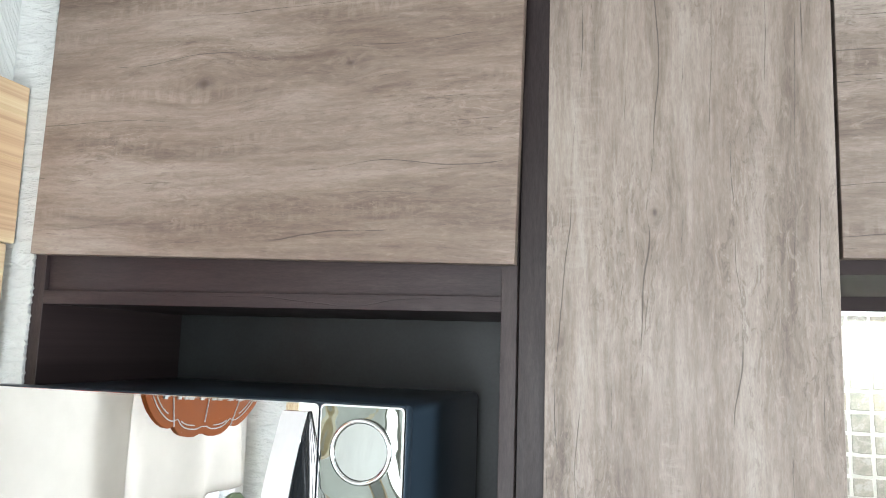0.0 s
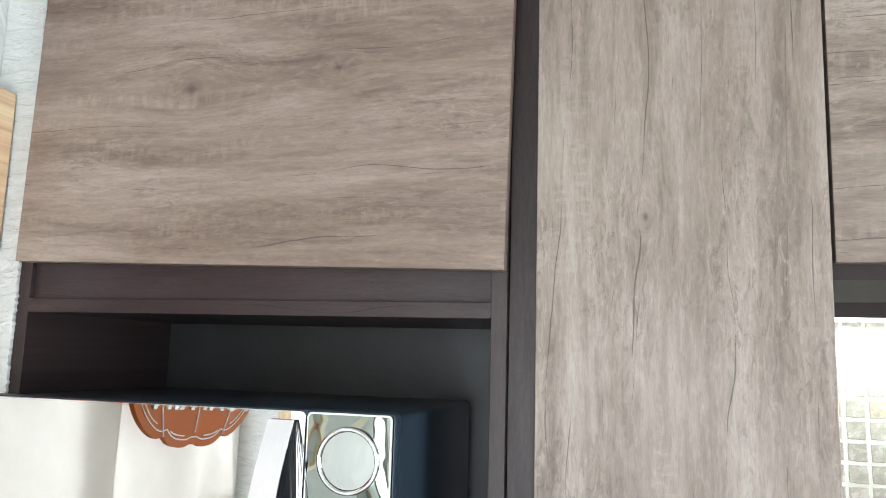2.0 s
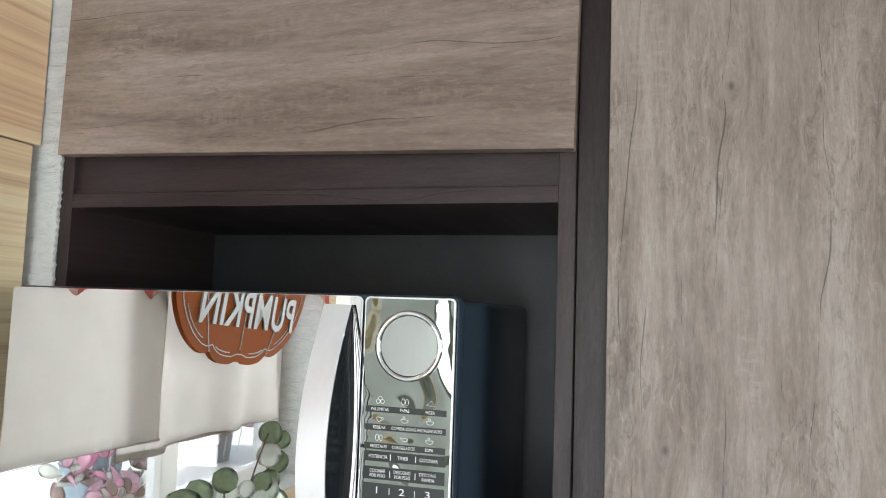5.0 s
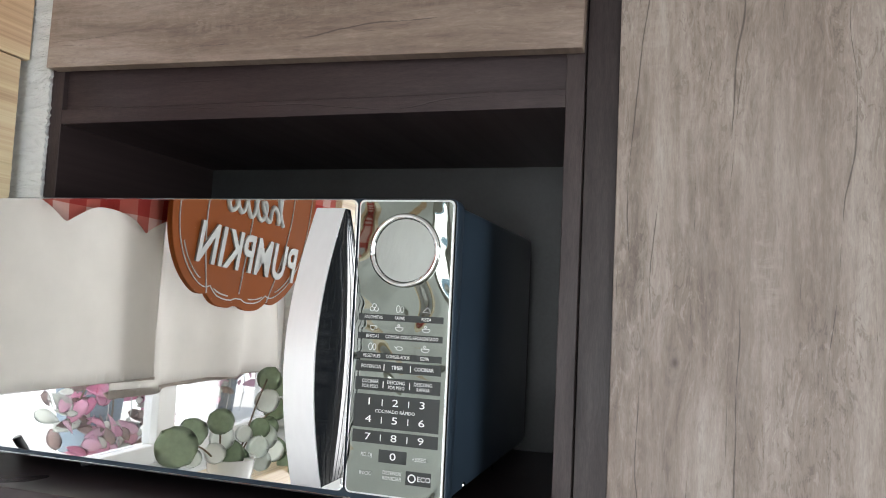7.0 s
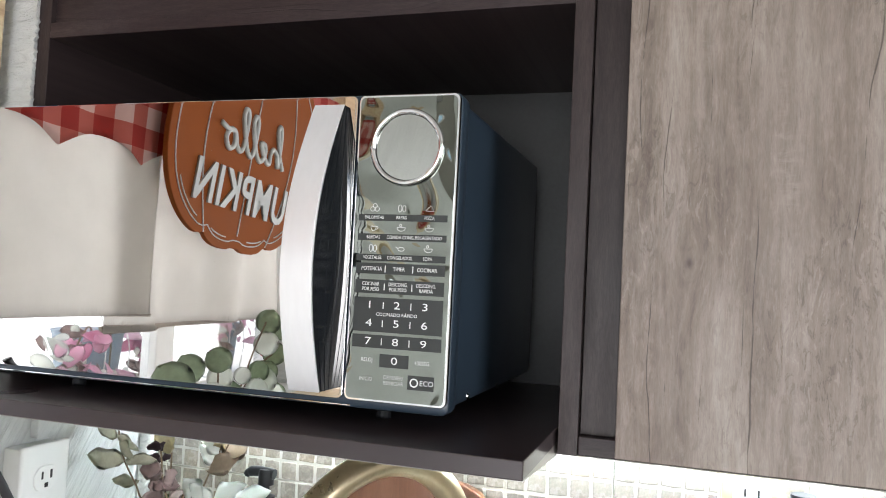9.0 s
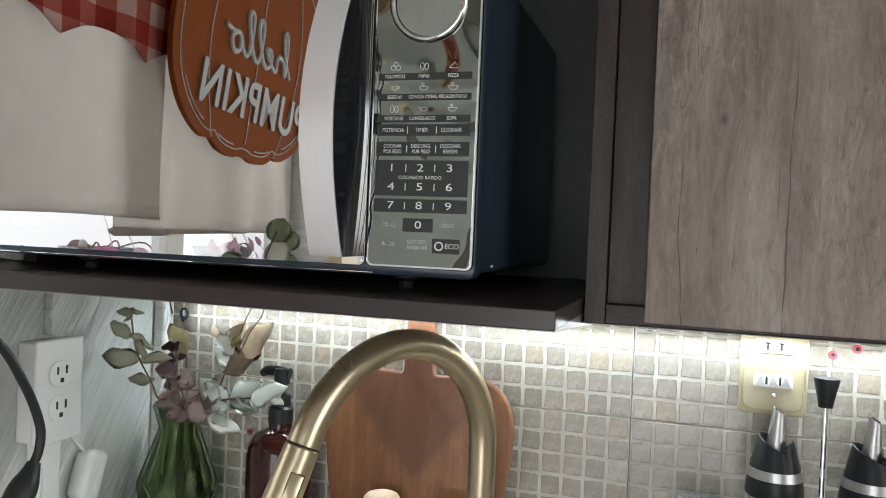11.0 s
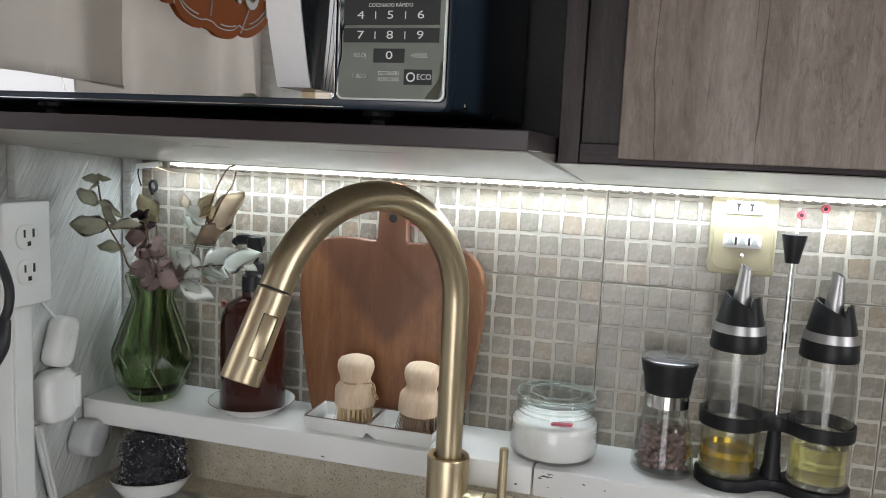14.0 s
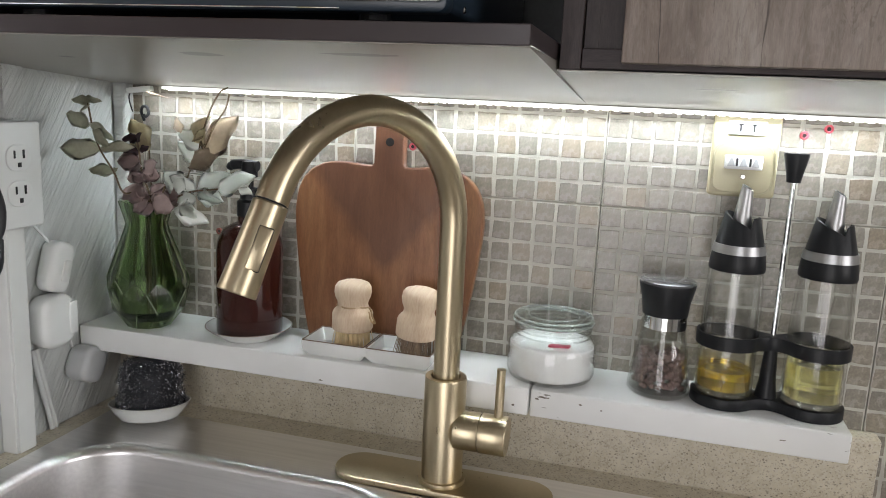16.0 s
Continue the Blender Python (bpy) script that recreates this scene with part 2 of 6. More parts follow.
utc, usep = us.nodes.new("ShaderNodeTexCoord"), us.nodes.new("ShaderNodeSeparateXYZ")
us.links.new(utc.outputs["Object"], usep.inputs[0])
rag, scuff = noise_tex(us, mapped(us, (60, 200, 60)), 1.0, 5, 0.7), None
for sx, sy, wx, wy in ((-0.302, -0.338, 0.026, 0.016), (-0.155, -0.362, 0.042, 0.010), (-0.475, -0.289, 0.012, 0.008), (0.10, -0.20, 0.024, 0.006)):
    ex = math_node(us, "DIVIDE", math_node(us, "SUBTRACT", usep.outputs[0], sx), wx)
    ey = math_node(us, "DIVIDE", math_node(us, "SUBTRACT", usep.outputs[1], sy), wy)
    e = math_node(us, "SUBTRACT", 1.0, math_node(us, "ADD", math_node(us, "MULTIPLY", ex, ex), math_node(us, "MULTIPLY", ey, ey)), True)
    scuff = e if scuff is None else math_node(us, "MAXIMUM", scuff, e)
scuff = ramp(us, math_node(us, "ADD", math_node(us, "MULTIPLY", scuff, 0.45), math_node(us, "MULTIPLY", rag, 0.6)), [(0.50, grey(0)), (0.54, grey(0.9))])
us.links.new(mix(us, scuff, ub.inputs["Base Color"].links[0].from_socket, (0.06, 0.05, 0.045)), ub.inputs["Base Color"])
rib = noise_tex(us, mapped(us, (420, 10, 10)), 1.0, 3, 0.6, 0.3)
us.links.new(bump(us, rib, 0.22, 0.0006), ub.inputs["Normal"])
for wm in (wenge_across, wenge_upright):
    wm.node_tree.nodes["Principled BSDF"].inputs["Specular IOR Level"].default_value = 0.3
matte_board = plain("matte_dark_board", (0.045, 0.036, 0.036), 0.85, vary=0.2, Specular_IOR_Level=0.08)
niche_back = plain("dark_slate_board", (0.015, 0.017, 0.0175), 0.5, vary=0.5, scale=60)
pine_trim = laminate("varnished_pine", "z", (0.46, 0.32, 0.17), (0.60, 0.45, 0.27), (0.70, 0.56, 0.37), seed=15.0, rough=0.3, cracks=0.15, saws=0.0, knots=((1.775, -0.335, 0.012),))


def plaster(name, color):
    """Brushed white wall paint; the strokes lean one way low on the wall and the other way high up."""
    m, nt, b = base_mat(name, color, 0.30)
    strokes = []
    for lean, seed in ((33, 0.0), (-33, 4.0)):
        v = mapped(nt, (1, 1, 1), (lean, 0, 0))
        st = nt.nodes.new("ShaderNodeMapping")
        st.inputs["Scale"].default_value, st.inputs["Location"].default_value = (30, 165, 6.0), (seed, seed, 0)
        nt.links.new(v, st.inputs[0])
        strokes.append(noise_tex(nt, st.outputs[0], 1.0, 6, 0.65, 0.6))
    tc, sep = nt.nodes.new("ShaderNodeTexCoord"), nt.nodes.new("ShaderNodeSeparateXYZ")
    nt.links.new(tc.outputs["Object"], sep.inputs[0])
    n2, n3 = noise_tex(nt, mapped(nt), 7, 4), noise_tex(nt, mapped(nt), 90, 3)
    high = math_node(nt, "GREATER_THAN", math_node(nt, "ADD", sep.outputs[2], math_node(nt, "MULTIPLY", n2, 0.1)), 1.37)
    n1 = mix(nt, high, strokes[0], strokes[1])
    col = ramp(nt, n2, [(0.3, tuple(c * 0.88 for c in color)), (0.7, color)])
    col = mix(nt, 0.30, col, ramp(nt, n1, [(0.36, tuple(c * 0.62 for c in color)), (0.56, color)]))
    nt.links.new(col, b.inputs["Base Color"])
    h = math_node(nt, "ADD", ramp(nt, n1, [(0.38, grey(0)), (0.62, grey(1))]), math_node(nt, "MULTIPLY", n3, 0.12))
    nt.links.new(bump(nt, h, 0.75, 0.0035), b.inputs["Normal"])
    return m


wall_paint = plaster("brushed_white_plaster", (0.72, 0.74, 0.72))
room_paint = plain("room_wall_paint", (0.55, 0.54, 0.50), 0.7, vary=0.08, scale=6)
ceiling_paint = plain("ceiling_paint", (0.42, 0.41, 0.39), 0.8, vary=0.05, scale=6)
floor_tile = plain("floor_tile", (0.32, 0.28, 0.24), 0.35, vary=0.2, scale=12)
grout = plain("pale_grout", (0.48, 0.462, 0.405), 0.6, vary=0.15, scale=120, relief=0.3)
joint_dark = plain("dark_joint", (0.14, 0.13, 0.115), 0.8)


def mosaic_mat():
    m, nt, b = base_mat("grey_beige_stone_mosaic", (0.25, 0.23, 0.19), 0.28)
    oi, geo = nt.nodes.new("ShaderNodeObjectInfo"), nt.nodes.new("ShaderNodeNewGeometry")
    rnd = math_node(nt, "FRACT", math_node(nt, "ADD", oi.outputs["Random"], geo.outputs["Random Per Island"]))
    v = mapped(nt)
    big, fine = noise_tex(nt, v, 70, 3, 0.6, 0.5), noise_tex(nt, v, 420, 3)
    col = ramp(nt, rnd, [(0.0, (0.225, 0.206, 0.174)), (0.4, (0.255, 0.233, 0.196)), (0.74, (0.285, 0.260, 0.218)), (0.9, (0.272, 0.228, 0.172)), (1.0, (0.305, 0.282, 0.242))])
    col = mix(nt, 0.45, col, ramp(nt, big, [(0.3, grey(0.30)), (0.5, grey(0.5)), (0.72, grey(0.68))]), "OVERLAY")
    col = mix(nt, 0.28, col, ramp(nt, fine, [(0.3, grey(0.28)), (0.7, grey(0.74))]), "OVERLAY")
    nt.links.new(col, b.inputs["Base Color"])
    nt.links.new(ramp(nt, big, [(0.3, grey(0.12)), (0.7, grey(0.36))]), b.inputs["Roughness"])
    nt.links.new(bump(nt, big, 0.18, 0.001), b.inputs["Normal"])
    return m


mosaic = mosaic_mat()


def granite_mat():
    m, nt, b = base_mat("speckled_beige_granite", (0.42, 0.36, 0.28), 0.3)
    v = mapped(nt)
    vo = nt.nodes.new("ShaderNodeTexVoronoi")
    vo.inputs["Scale"].default_value = 560
    nt.links.new(v, vo.inputs["Vector"])
    cell = nt.nodes.new("ShaderNodeSeparateColor")
    nt.links.new(vo.outputs["Color"], cell.inputs[0])
    big = noise_tex(nt, v, 60, 4)
    col = ramp(nt, big, [(0.3, (0.50, 0.445, 0.335)), (0.7, (0.64, 0.585, 0.47))])
    col = mix(nt, ramp(nt, cell.outputs[0], [(0.70, grey(0)), (0.74, grey(0.6))]), col, (0.60, 0.56, 0.48))
    col = mix(nt, ramp(nt, cell.outputs[1], [(0.78, grey(0)), (0.86, grey(0.5))]), col, (0.31, 0.25, 0.19))
    vs_ = nt.nodes.new("ShaderNodeTexVoronoi")
    vs_.inputs["Scale"].default_value = 330
    nt.links.new(mapped(nt, (1, 1, 1.3), (0, 20, 0), (3, 1, 2)), vs_.inputs["Vector"])
    spot = nt.nodes.new("ShaderNodeSeparateColor")
    nt.links.new(vs_.outputs["Color"], spot.inputs[0])
    small = math_node(nt, "LESS_THAN", vs_.outputs["Distance"], 0.42)
    col = mix(nt, math_node(nt, "MULTIPLY", ramp(nt, spot.outputs[0], [(0.87, grey(0)), (0.89, grey(0.6))]), small), col, (0.13, 0.105, 0.085))
    nt.links.new(col, b.inputs["Base Color"])
    return m


granite = granite_mat()
white_wood = plain("chipped_white_paint", (0.78, 0.785, 0.77), 0.38, vary=0.06, scale=30, relief=0.15)
cw = white_wood.node_tree
cb_ = cw.nodes["Principled BSDF"]
chip = math_node(cw, "MULTIPLY", ramp(cw, noise_tex(cw, mapped(cw, (45, 60, 160)), 1.0, 3, 0.6, 0.4), [(0.655, grey(0)), (0.675, grey(1))]), ramp(cw, noise_tex(cw, mapped(cw), 9, 1), [(0.50, grey(0)), (0.56, grey(1))]))
ctc, csep = cw.nodes.new("ShaderNodeTexCoord"), cw.nodes.new("ShaderNodeSeparateXYZ")
cw.links.new(ctc.outputs["Object"], csep.inputs[0])
chip = math_node(cw, "MULTIPLY", chip, math_node(cw, "GREATER_THAN", csep.outputs[0], -0.06))
cw.links.new(mix(cw, math_node(cw, "MULTIPLY", chip, 0.8), cb_.inputs["Base Color"].links[0].from_socket, (0.10, 0.08, 0.06)), cb_.inputs["Base Color"])
cruet_steel = brushed("dull_brushed_steel", (0.44, 0.44, 0.44), 0.36, (40, 40, 300))
white_plastic = plain("white_plastic", (0.72, 0.73, 0.71), 0.35, vary=0.05)
grey_plastic = plain("pale_grey_plastic", (0.46, 0.47, 0.47), 0.4, vary=0.08)
beige_plastic = plain("yellowed_plastic", (0.39, 0.35, 0.225), 0.32, vary=0.1)
ceramic = plain("white_glazed_ceramic", (0.74, 0.75, 0.73), 0.12, vary=0.04, relief=0.0)
slot_black = plain("black_slot", (0.012, 0.012, 0.012), 0.6)
black_plastic = plain("black_plastic", (0.011, 0.012, 0.014), 0.42, vary=0.2, Specular_IOR_Level=0.3)
black_rubber = plain("black_rubber_cable", (0.016, 0.017, 0.020), 0.45, vary=0.2)
rust_line = plain("brown_glaze", (0.16, 0.10, 0.065), 0.3)
bare_wood = plain("bare_grey_wood", (0.17, 0.145, 0.12), 0.8, vary=0.3, scale=200)
red_plastic = plain("red_plastic", (0.66, 0.10, 0.13), 0.4)
rust_plastic = plain("brown_red_plastic", (0.20, 0.045, 0.03), 0.5)
brass = brushed("brushed_brass", (0.55, 0.465, 0.315), 0.30, (260, 260, 9), 0.3)
steel = brushed("brushed_steel", (0.90, 0.885, 0.88), 0.31, (9, 240, 240), 0.2, 0.10)
steel_polished = brushed("polished_steel", (0.72, 0.72, 0.72), 0.10, (200, 200, 200))
chrome = base_mat("chrome", (0.86, 0.87, 0.88), 0.04, 1.0)[0]
silver_handle = brushed("satin_silver", (0.90, 0.90, 0.91), 0.38, (200, 200, 6), 0.0, 0.03)
silver_handle.node_tree.nodes["Principled BSDF"].inputs["Metallic"].default_value = 0.6
mirror = base_mat("mirror_glass", (0.86, 0.85, 0.83), 0.012, 1.0)[0]


def panel_mirror():
    """Tinted mirror film with slight waves."""
    m, nt, b = base_mat("tinted_mirror_film", (0.27, 0.29, 0.26), 0.035, 1.0)
    n = noise_tex(nt, mapped(nt, (11, 11, 19)), 1.0, 1.2, 0.35, 1.3)
    nt.links.new(bump(nt, n, 0.72, 0.007), b.inputs["Normal"])
    return m


panel_film = panel_mirror()
dial_mirror = base_mat("dial_mirror", (0.50, 0.51, 0.48), 0.03, 1.0)[0]
handle_black = base_mat("glossy_black_handle", (0.010, 0.012, 0.015), 0.16, 0.0, Specular_IOR_Level=0.35)[0]
key_bar = plain("key_bar_black", (0.034, 0.037, 0.036), 0.16, relief=0)
key_white = plain("key_print", (0.75, 0.76, 0.75), 0.5, relief=0)
navy_metal = plain("navy_black_enamel", (0.027, 0.043, 0.062), 0.30, vary=0.12, scale=20, relief=0.03)
glass = thin_glass("clear_glass", (0.985, 0.99, 0.985))
pane_glass = thin_glass("window_glass", (0.97, 0.98, 0.98))
jar_edge = base_mat("thick_glass_edge", (0.86, 0.93, 0.90), 0.04, 0.0, Transmission_Weight=0.80)[0]
jar_rim = thin_glass("greenish_glass", (0.92, 0.95, 0.94), 0.015)
dark_gloss = base_mat("smoked_clear_plastic", (0.10, 0.10, 0.105), 0.08, 0.0, Coat_Weight=1.0)[0]
green_glass = glass_mat("green_glass", (0.42, 0.54, 0.30), 0.05)
ridge_pale = base_mat("pale_green_glass_edge", (0.42, 0.50, 0.34), 0.10, 0.0, Transmission_Weight=0.3, IOR=1.45)[0]
ridge_glass = base_mat("dark_green_glass_edge", (0.07, 0.13, 0.035), 0.08, 0.0, Transmission_Weight=0.4, IOR=1.45)[0]
amber_glass = base_mat("dark_amber_plastic", (0.045, 0.010, 0.007), 0.12, 0.0, Transmission_Weight=0.2, IOR=1.45)[0]


oil_gold = glass_mat("golden_oil", (1.0, 0.74, 0.07), 0.01, 1.40)
oil_yellow = glass_mat("pale_yellow_oil", (1.0, 0.95, 0.50), 0.01, 1.40)
sugar = plain("white_sugar", (0.90, 0.90, 0.89), 0.9, vary=0.05, scale=300, relief=0.3)
pepper = plain("brown_peppercorn", (0.205, 0.135, 0.120), 0.8, vary=0.25, scale=200)
scrub = plain("black_wire_wool", (0.012, 0.013, 0.018), 0.45, vary=0.4)
glint = base_mat("silver_wire", (0.75, 0.76, 0.80), 0.25, 1.0)[0]
cherry = laminate("oiled_cherry_wood", "z", (0.130, 0.046, 0.017), (0.200, 0.080, 0.032), (0.275, 0.125, 0.054), seed=20.0, rough=0.4, fine=0.5, cracks=0.2, saws=0.0)
hw = cherry.node_tree
hb = hw.nodes["Principled BSDF"]
hsep, htc = hw.nodes.new("ShaderNodeSeparateXYZ"), hw.nodes.new("ShaderNodeTexCoord")
hw.links.new(htc.outputs["Object"], hsep.inputs[0])
hv = math_node(hw, "SUBTRACT", math_node(hw, "SUBTRACT", hsep.outputs[2], 0.085), math_node(hw, "MULTIPLY", math_node(hw, "ABSOLUTE", hsep.outputs[0]), 1.25))
hv = math_node(hw, "ADD", hv, math_node(hw, "MULTIPLY", noise_tex(hw, mapped(hw), 30, 3), 0.03))
heart = ramp(hw, hv, [(0.010, grey(0)), (0.035, grey(0.62))])
hw.links.new(mix(hw, heart, hb.inputs["Base Color"].links[0].from_socket, (0.085, 0.033, 0.020)), hb.inputs["Base Color"])
beech = laminate("pale_beech", "z", (0.58, 0.43, 0.30), (0.64, 0.485, 0.345), (0.69, 0.54, 0.40), seed=22.0, rough=0.55, fine=0.5, cracks=0.0, saws=0.0)
bristle_pale = plain("pale_bristle", (0.72, 0.56, 0.33), 0.7, vary=0.3)
bristle_dark = plain("dark_bristle", (0.30, 0.21, 0.14), 0.7, vary=0.5)
twine = plain("jute_twine", (0.42, 0.29, 0.17), 0.8)
stem_brown = plain("brown_stem", (0.13, 0.09, 0.05), 0.7)


def let_through(m, nt, b, col, share):
    """Part of the light passes through thin cloth and leaves."""
    tr_, mx = nt.nodes.new("ShaderNodeBsdfTranslucent"), nt.nodes.new("ShaderNodeMixShader")
    nt.links.new(col, tr_.inputs[0])
    mx.inputs[0].default_value = share
    nt.links.new(b.outputs[0], mx.inputs[1])
    nt.links.new(tr_.outputs[0], mx.inputs[2])
    nt.links.new(mx.outputs[0], nt.nodes["Material Output"].inputs[0])
    return m


def leaf_mat(name, a, b_, rough=0.5):
    m, nt, b = base_mat(name, a, rough)
    oi = nt.nodes.new("ShaderNodeObjectInfo")
    col = ramp(nt, oi.outputs["Random"], [(0.0, a), (1.0, b_)])
    n = noise_tex(nt, mapped(nt), 90, 4)
    col = mix(nt, 0.3, col, ramp(nt, n, [(0.3, grey(0.3)), (0.7, grey(0.7))]), "OVERLAY")
    nt.links.new(col, b.inputs["Base Color"])
    nt.links.new(bump(nt, n, 0.2, 0.001), b.inputs["Normal"])
    return let_through(m, nt, b, col, 0.3)


leaf_sage = leaf_mat("dried_sage_leaf", (0.30, 0.295, 0.22), (0.42, 0.415, 0.32))
leaf_silver = leaf_mat("silver_green_leaf", (0.70, 0.74, 0.69), (0.87, 0.89, 0.85))
leaf_mauve = leaf_mat("mauve_leaf", (0.30, 0.215, 0.205), (0.46, 0.365, 0.345))
leaf_plum = leaf_mat("dark_plum_leaf", (0.035, 0.02, 0.024), (0.06, 0.035, 0.04))
leaf_straw = leaf_mat("straw_yellow_leaf", (0.44, 0.38, 0.24), (0.54, 0.47, 0.31))
leaf_tan = leaf_mat("tan_dry_leaf", (0.42, 0.345, 0.26), (0.52, 0.44, 0.35))
leaf_green = leaf_mat("grey_green_leaf", (0.26, 0.33, 0.21), (0.39, 0.46, 0.34))
leaf_pink = leaf_mat("pink_leaf", (0.72, 0.30, 0.46), (0.90, 0.70, 0.80))
def cotton(name, color):
    m, nt, b = base_mat(name, color, 0.9)
    n = noise_tex(nt, mapped(nt), 25, 3)
    col = ramp(nt, n, [(0.3, tuple(c * 0.94 for c in color)), (0.7, color)])
    nt.links.new(col, b.inputs["Base Color"])
    nt.links.new(bump(nt, noise_tex(nt, mapped(nt), 900, 2), 0.2, 0.0005), b.inputs["Normal"])
    return let_through(m, nt, b, col, 0.35)


curtain_cloth = cotton("cream_cotton", (0.66, 0.635, 0.595))
hem_cloth = plain("doubled_cotton_hem", (0.50, 0.45, 0.40), 0.9, vary=0.08)
sign_brown = plain("terracotta_painted_board", (0.24, 0.064, 0.013), 0.8, vary=0.06, Specular_IOR_Level=0.15)
sign_grey = plain("pale_grey_letters", (0.44, 0.46, 0.45), 0.55)
backdrop_paint = plain("sunlit_render", (0.80, 0.80, 0.78), 0.9, vary=0.06, scale=3)
# Emission stands in for the bright daylight outside; the wall is no lamp.
backdrop_glow = plain("daylight_glow_backdrop", (0.80, 0.80, 0.78), 0.9, vary=0.06, scale=3, Emission_Color=(0.92, 0.95, 1.0, 1), Emission_Strength=1.0)
pot_blue = plain("blue_grey_pot", (0.17, 0.23, 0.29), 0.5)


def gingham_mat():
    m, nt, b = base_mat("red_gingham", (0.5, 0.05, 0.03), 0.85)
    sep = nt.nodes.new("ShaderNodeSeparateXYZ")
    tc = nt.nodes.new("ShaderNodeTexCoord")
    nt.links.new(tc.outputs["Object"], sep.inputs[0])
    fac = None
    for o in (1, 2):
        w = math_node(nt, "GREATER_THAN", math_node(nt, "FRACT", math_node(nt, "MULTIPLY", sep.outputs[o], 17.5)), 0.5)
        fac = w if fac is None else math_node(nt, "ADD", fac, w)
    col = ramp(nt, math_node(nt, "MULTIPLY", fac, 0.5), [(0.0, (0.66, 0.46, 0.42)), (0.5, (0.50, 0.13, 0.10)), (1.0, (0.38, 0.030, 0.022))])
    nt.links.new(col, b.inputs["Base Color"])
    return m


gingham = gingham_mat()


def led_mat(name, strength):
    m, nt, b = base_mat(name, (1, 1, 1), 0.4)
    b.inputs["Emission Color"].default_value = (0.90, 1.0, 0.97, 1)
    b.inputs["Emission Strength"].default_value = strength
    return m


led_glow = led_mat("led_chip_glow", 9.5)
led_tape = led_mat("led_tape_diffuser", 1.5)
connector_white = plain("connector_silicone", (0.78, 0.80, 0.78), 0.3)


# ---------------------------------------------------------------- builders
def part(name, bm, material, parent=None, label="", smooth=False, angle=None):
    me = bpy.data.meshes.new(name)
    bm.normal_update()
    bm.to_mesh(me)
    bm.free()
    if smooth:
        me.shade_smooth()
        if angle:
            me.set_sharp_from_angle(angle=radians(angle))
    me.materials.append(material)
    ob = new(name, me)
    ob.parent = parent
    if label:
        ob["label"] = label
    return ob


def thing(name, at, label, category, group="", kind="", turn=0.0):
    ob = new(name)
    ob.empty_display_size = 0.02
    ob.matrix_world = pose(*at, 0, 0, turn)
    return tagged(ob, label, category, group, kind)


def slab(x0, y0, z0, x1, y1, z1, bevel=0.0, seg=2, bm=None):
    own = bmesh.new()
    bmesh.ops.create_cube(own, size=1)
    for v in own.verts:
        v.co = Vector(((x0 + x1) / 2 + v.co.x * (x1 - x0), (y0 + y1) / 2 + v.co.y * (y1 - y0), (z0 + z1) / 2 + v.co.z * (z1 - z0)))
    if bevel:
        bmesh.ops.bevel(own, geom=own.edges[:], offset=bevel, segments=seg, affect="EDGES", profile=0.5)
    if bm is None:
        return own
    return merge(bm, own)


def merge(bm, other):
    me = bpy.data.meshes.new("tmp")
    other.to_mesh(me)
    other.free()
    bm.from_mesh(me)
    bpy.data.meshes.remove(me)
    return bm


def moved(bm, m):
    bmesh.ops.transform(bm, matrix=m, verts=bm.verts[:])
    return bm


def lathe(profile, seg=32, closed=True):
    """Turns (radius, height) rows about z. Ends at radius 0 are closed to a point."""
    bm = bmesh.new()
    rows = []
    for r, z in profile:
        if r <= 1e-6:
            rows.append([bm.verts.new((0, 0, z))])
        else:
            rows.append([bm.verts.new((r * math.cos(2 * math.pi * i / seg), r * math.sin(2 * math.pi * i / seg), z)) for i in range(seg)])
    for a, b in zip(rows, rows[1:]):
        for i in range(seg):
            j = (i + 1) % seg
            if len(a) == 1 and len(b) == 1:
                continue
            if len(a) == 1:
                bm.faces.new((a[0], b[j], b[i]))
            elif len(b) == 1:
                bm.faces.new((a[i], a[j], b[0]))
            else:
                bm.faces.new((a[i], a[j], b[j], b[i]))
    bmesh.ops.recalc_face_normals(bm, faces=bm.faces[:])
    return bm


def tube(points, radius, seg=14, caps=True):
    """A round bar along points; radius is a number or one for each point."""
    bm = bmesh.new()
    pts = [Vector(p) for p in points]
    rad = radius if isinstance(radius, (list, tuple)) else [radius] * len(pts)
    t0 = (pts[1] - pts[0]).normalized()
    side = t0.orthogonal().normalized()
    rings = []
    for i, p in enumerate(pts):
        t = (pts[min(i + 1, len(pts) - 1)] - pts[max(i - 1, 0)]).normalized()
        side = (side - t * side.dot(t)).normalized()
        up = t.cross(side)
        rings.append([bm.verts.new(p + (side * math.cos(a) + up * math.sin(a)) * rad[i]) for a in (2 * math.pi * k / seg for k in range(seg))])
    for a, b in zip(rings, rings[1:]):
        for k in range(seg):
            bm.faces.new((a[k], a[(k + 1) % seg], b[(k + 1) % seg], b[k]))
    if caps:
        bm.faces.new(rings[0][::-1])
        bm.faces.new(rings[-1])
    bmesh.ops.recalc_face_normals(bm, faces=bm.faces[:])
    return bm


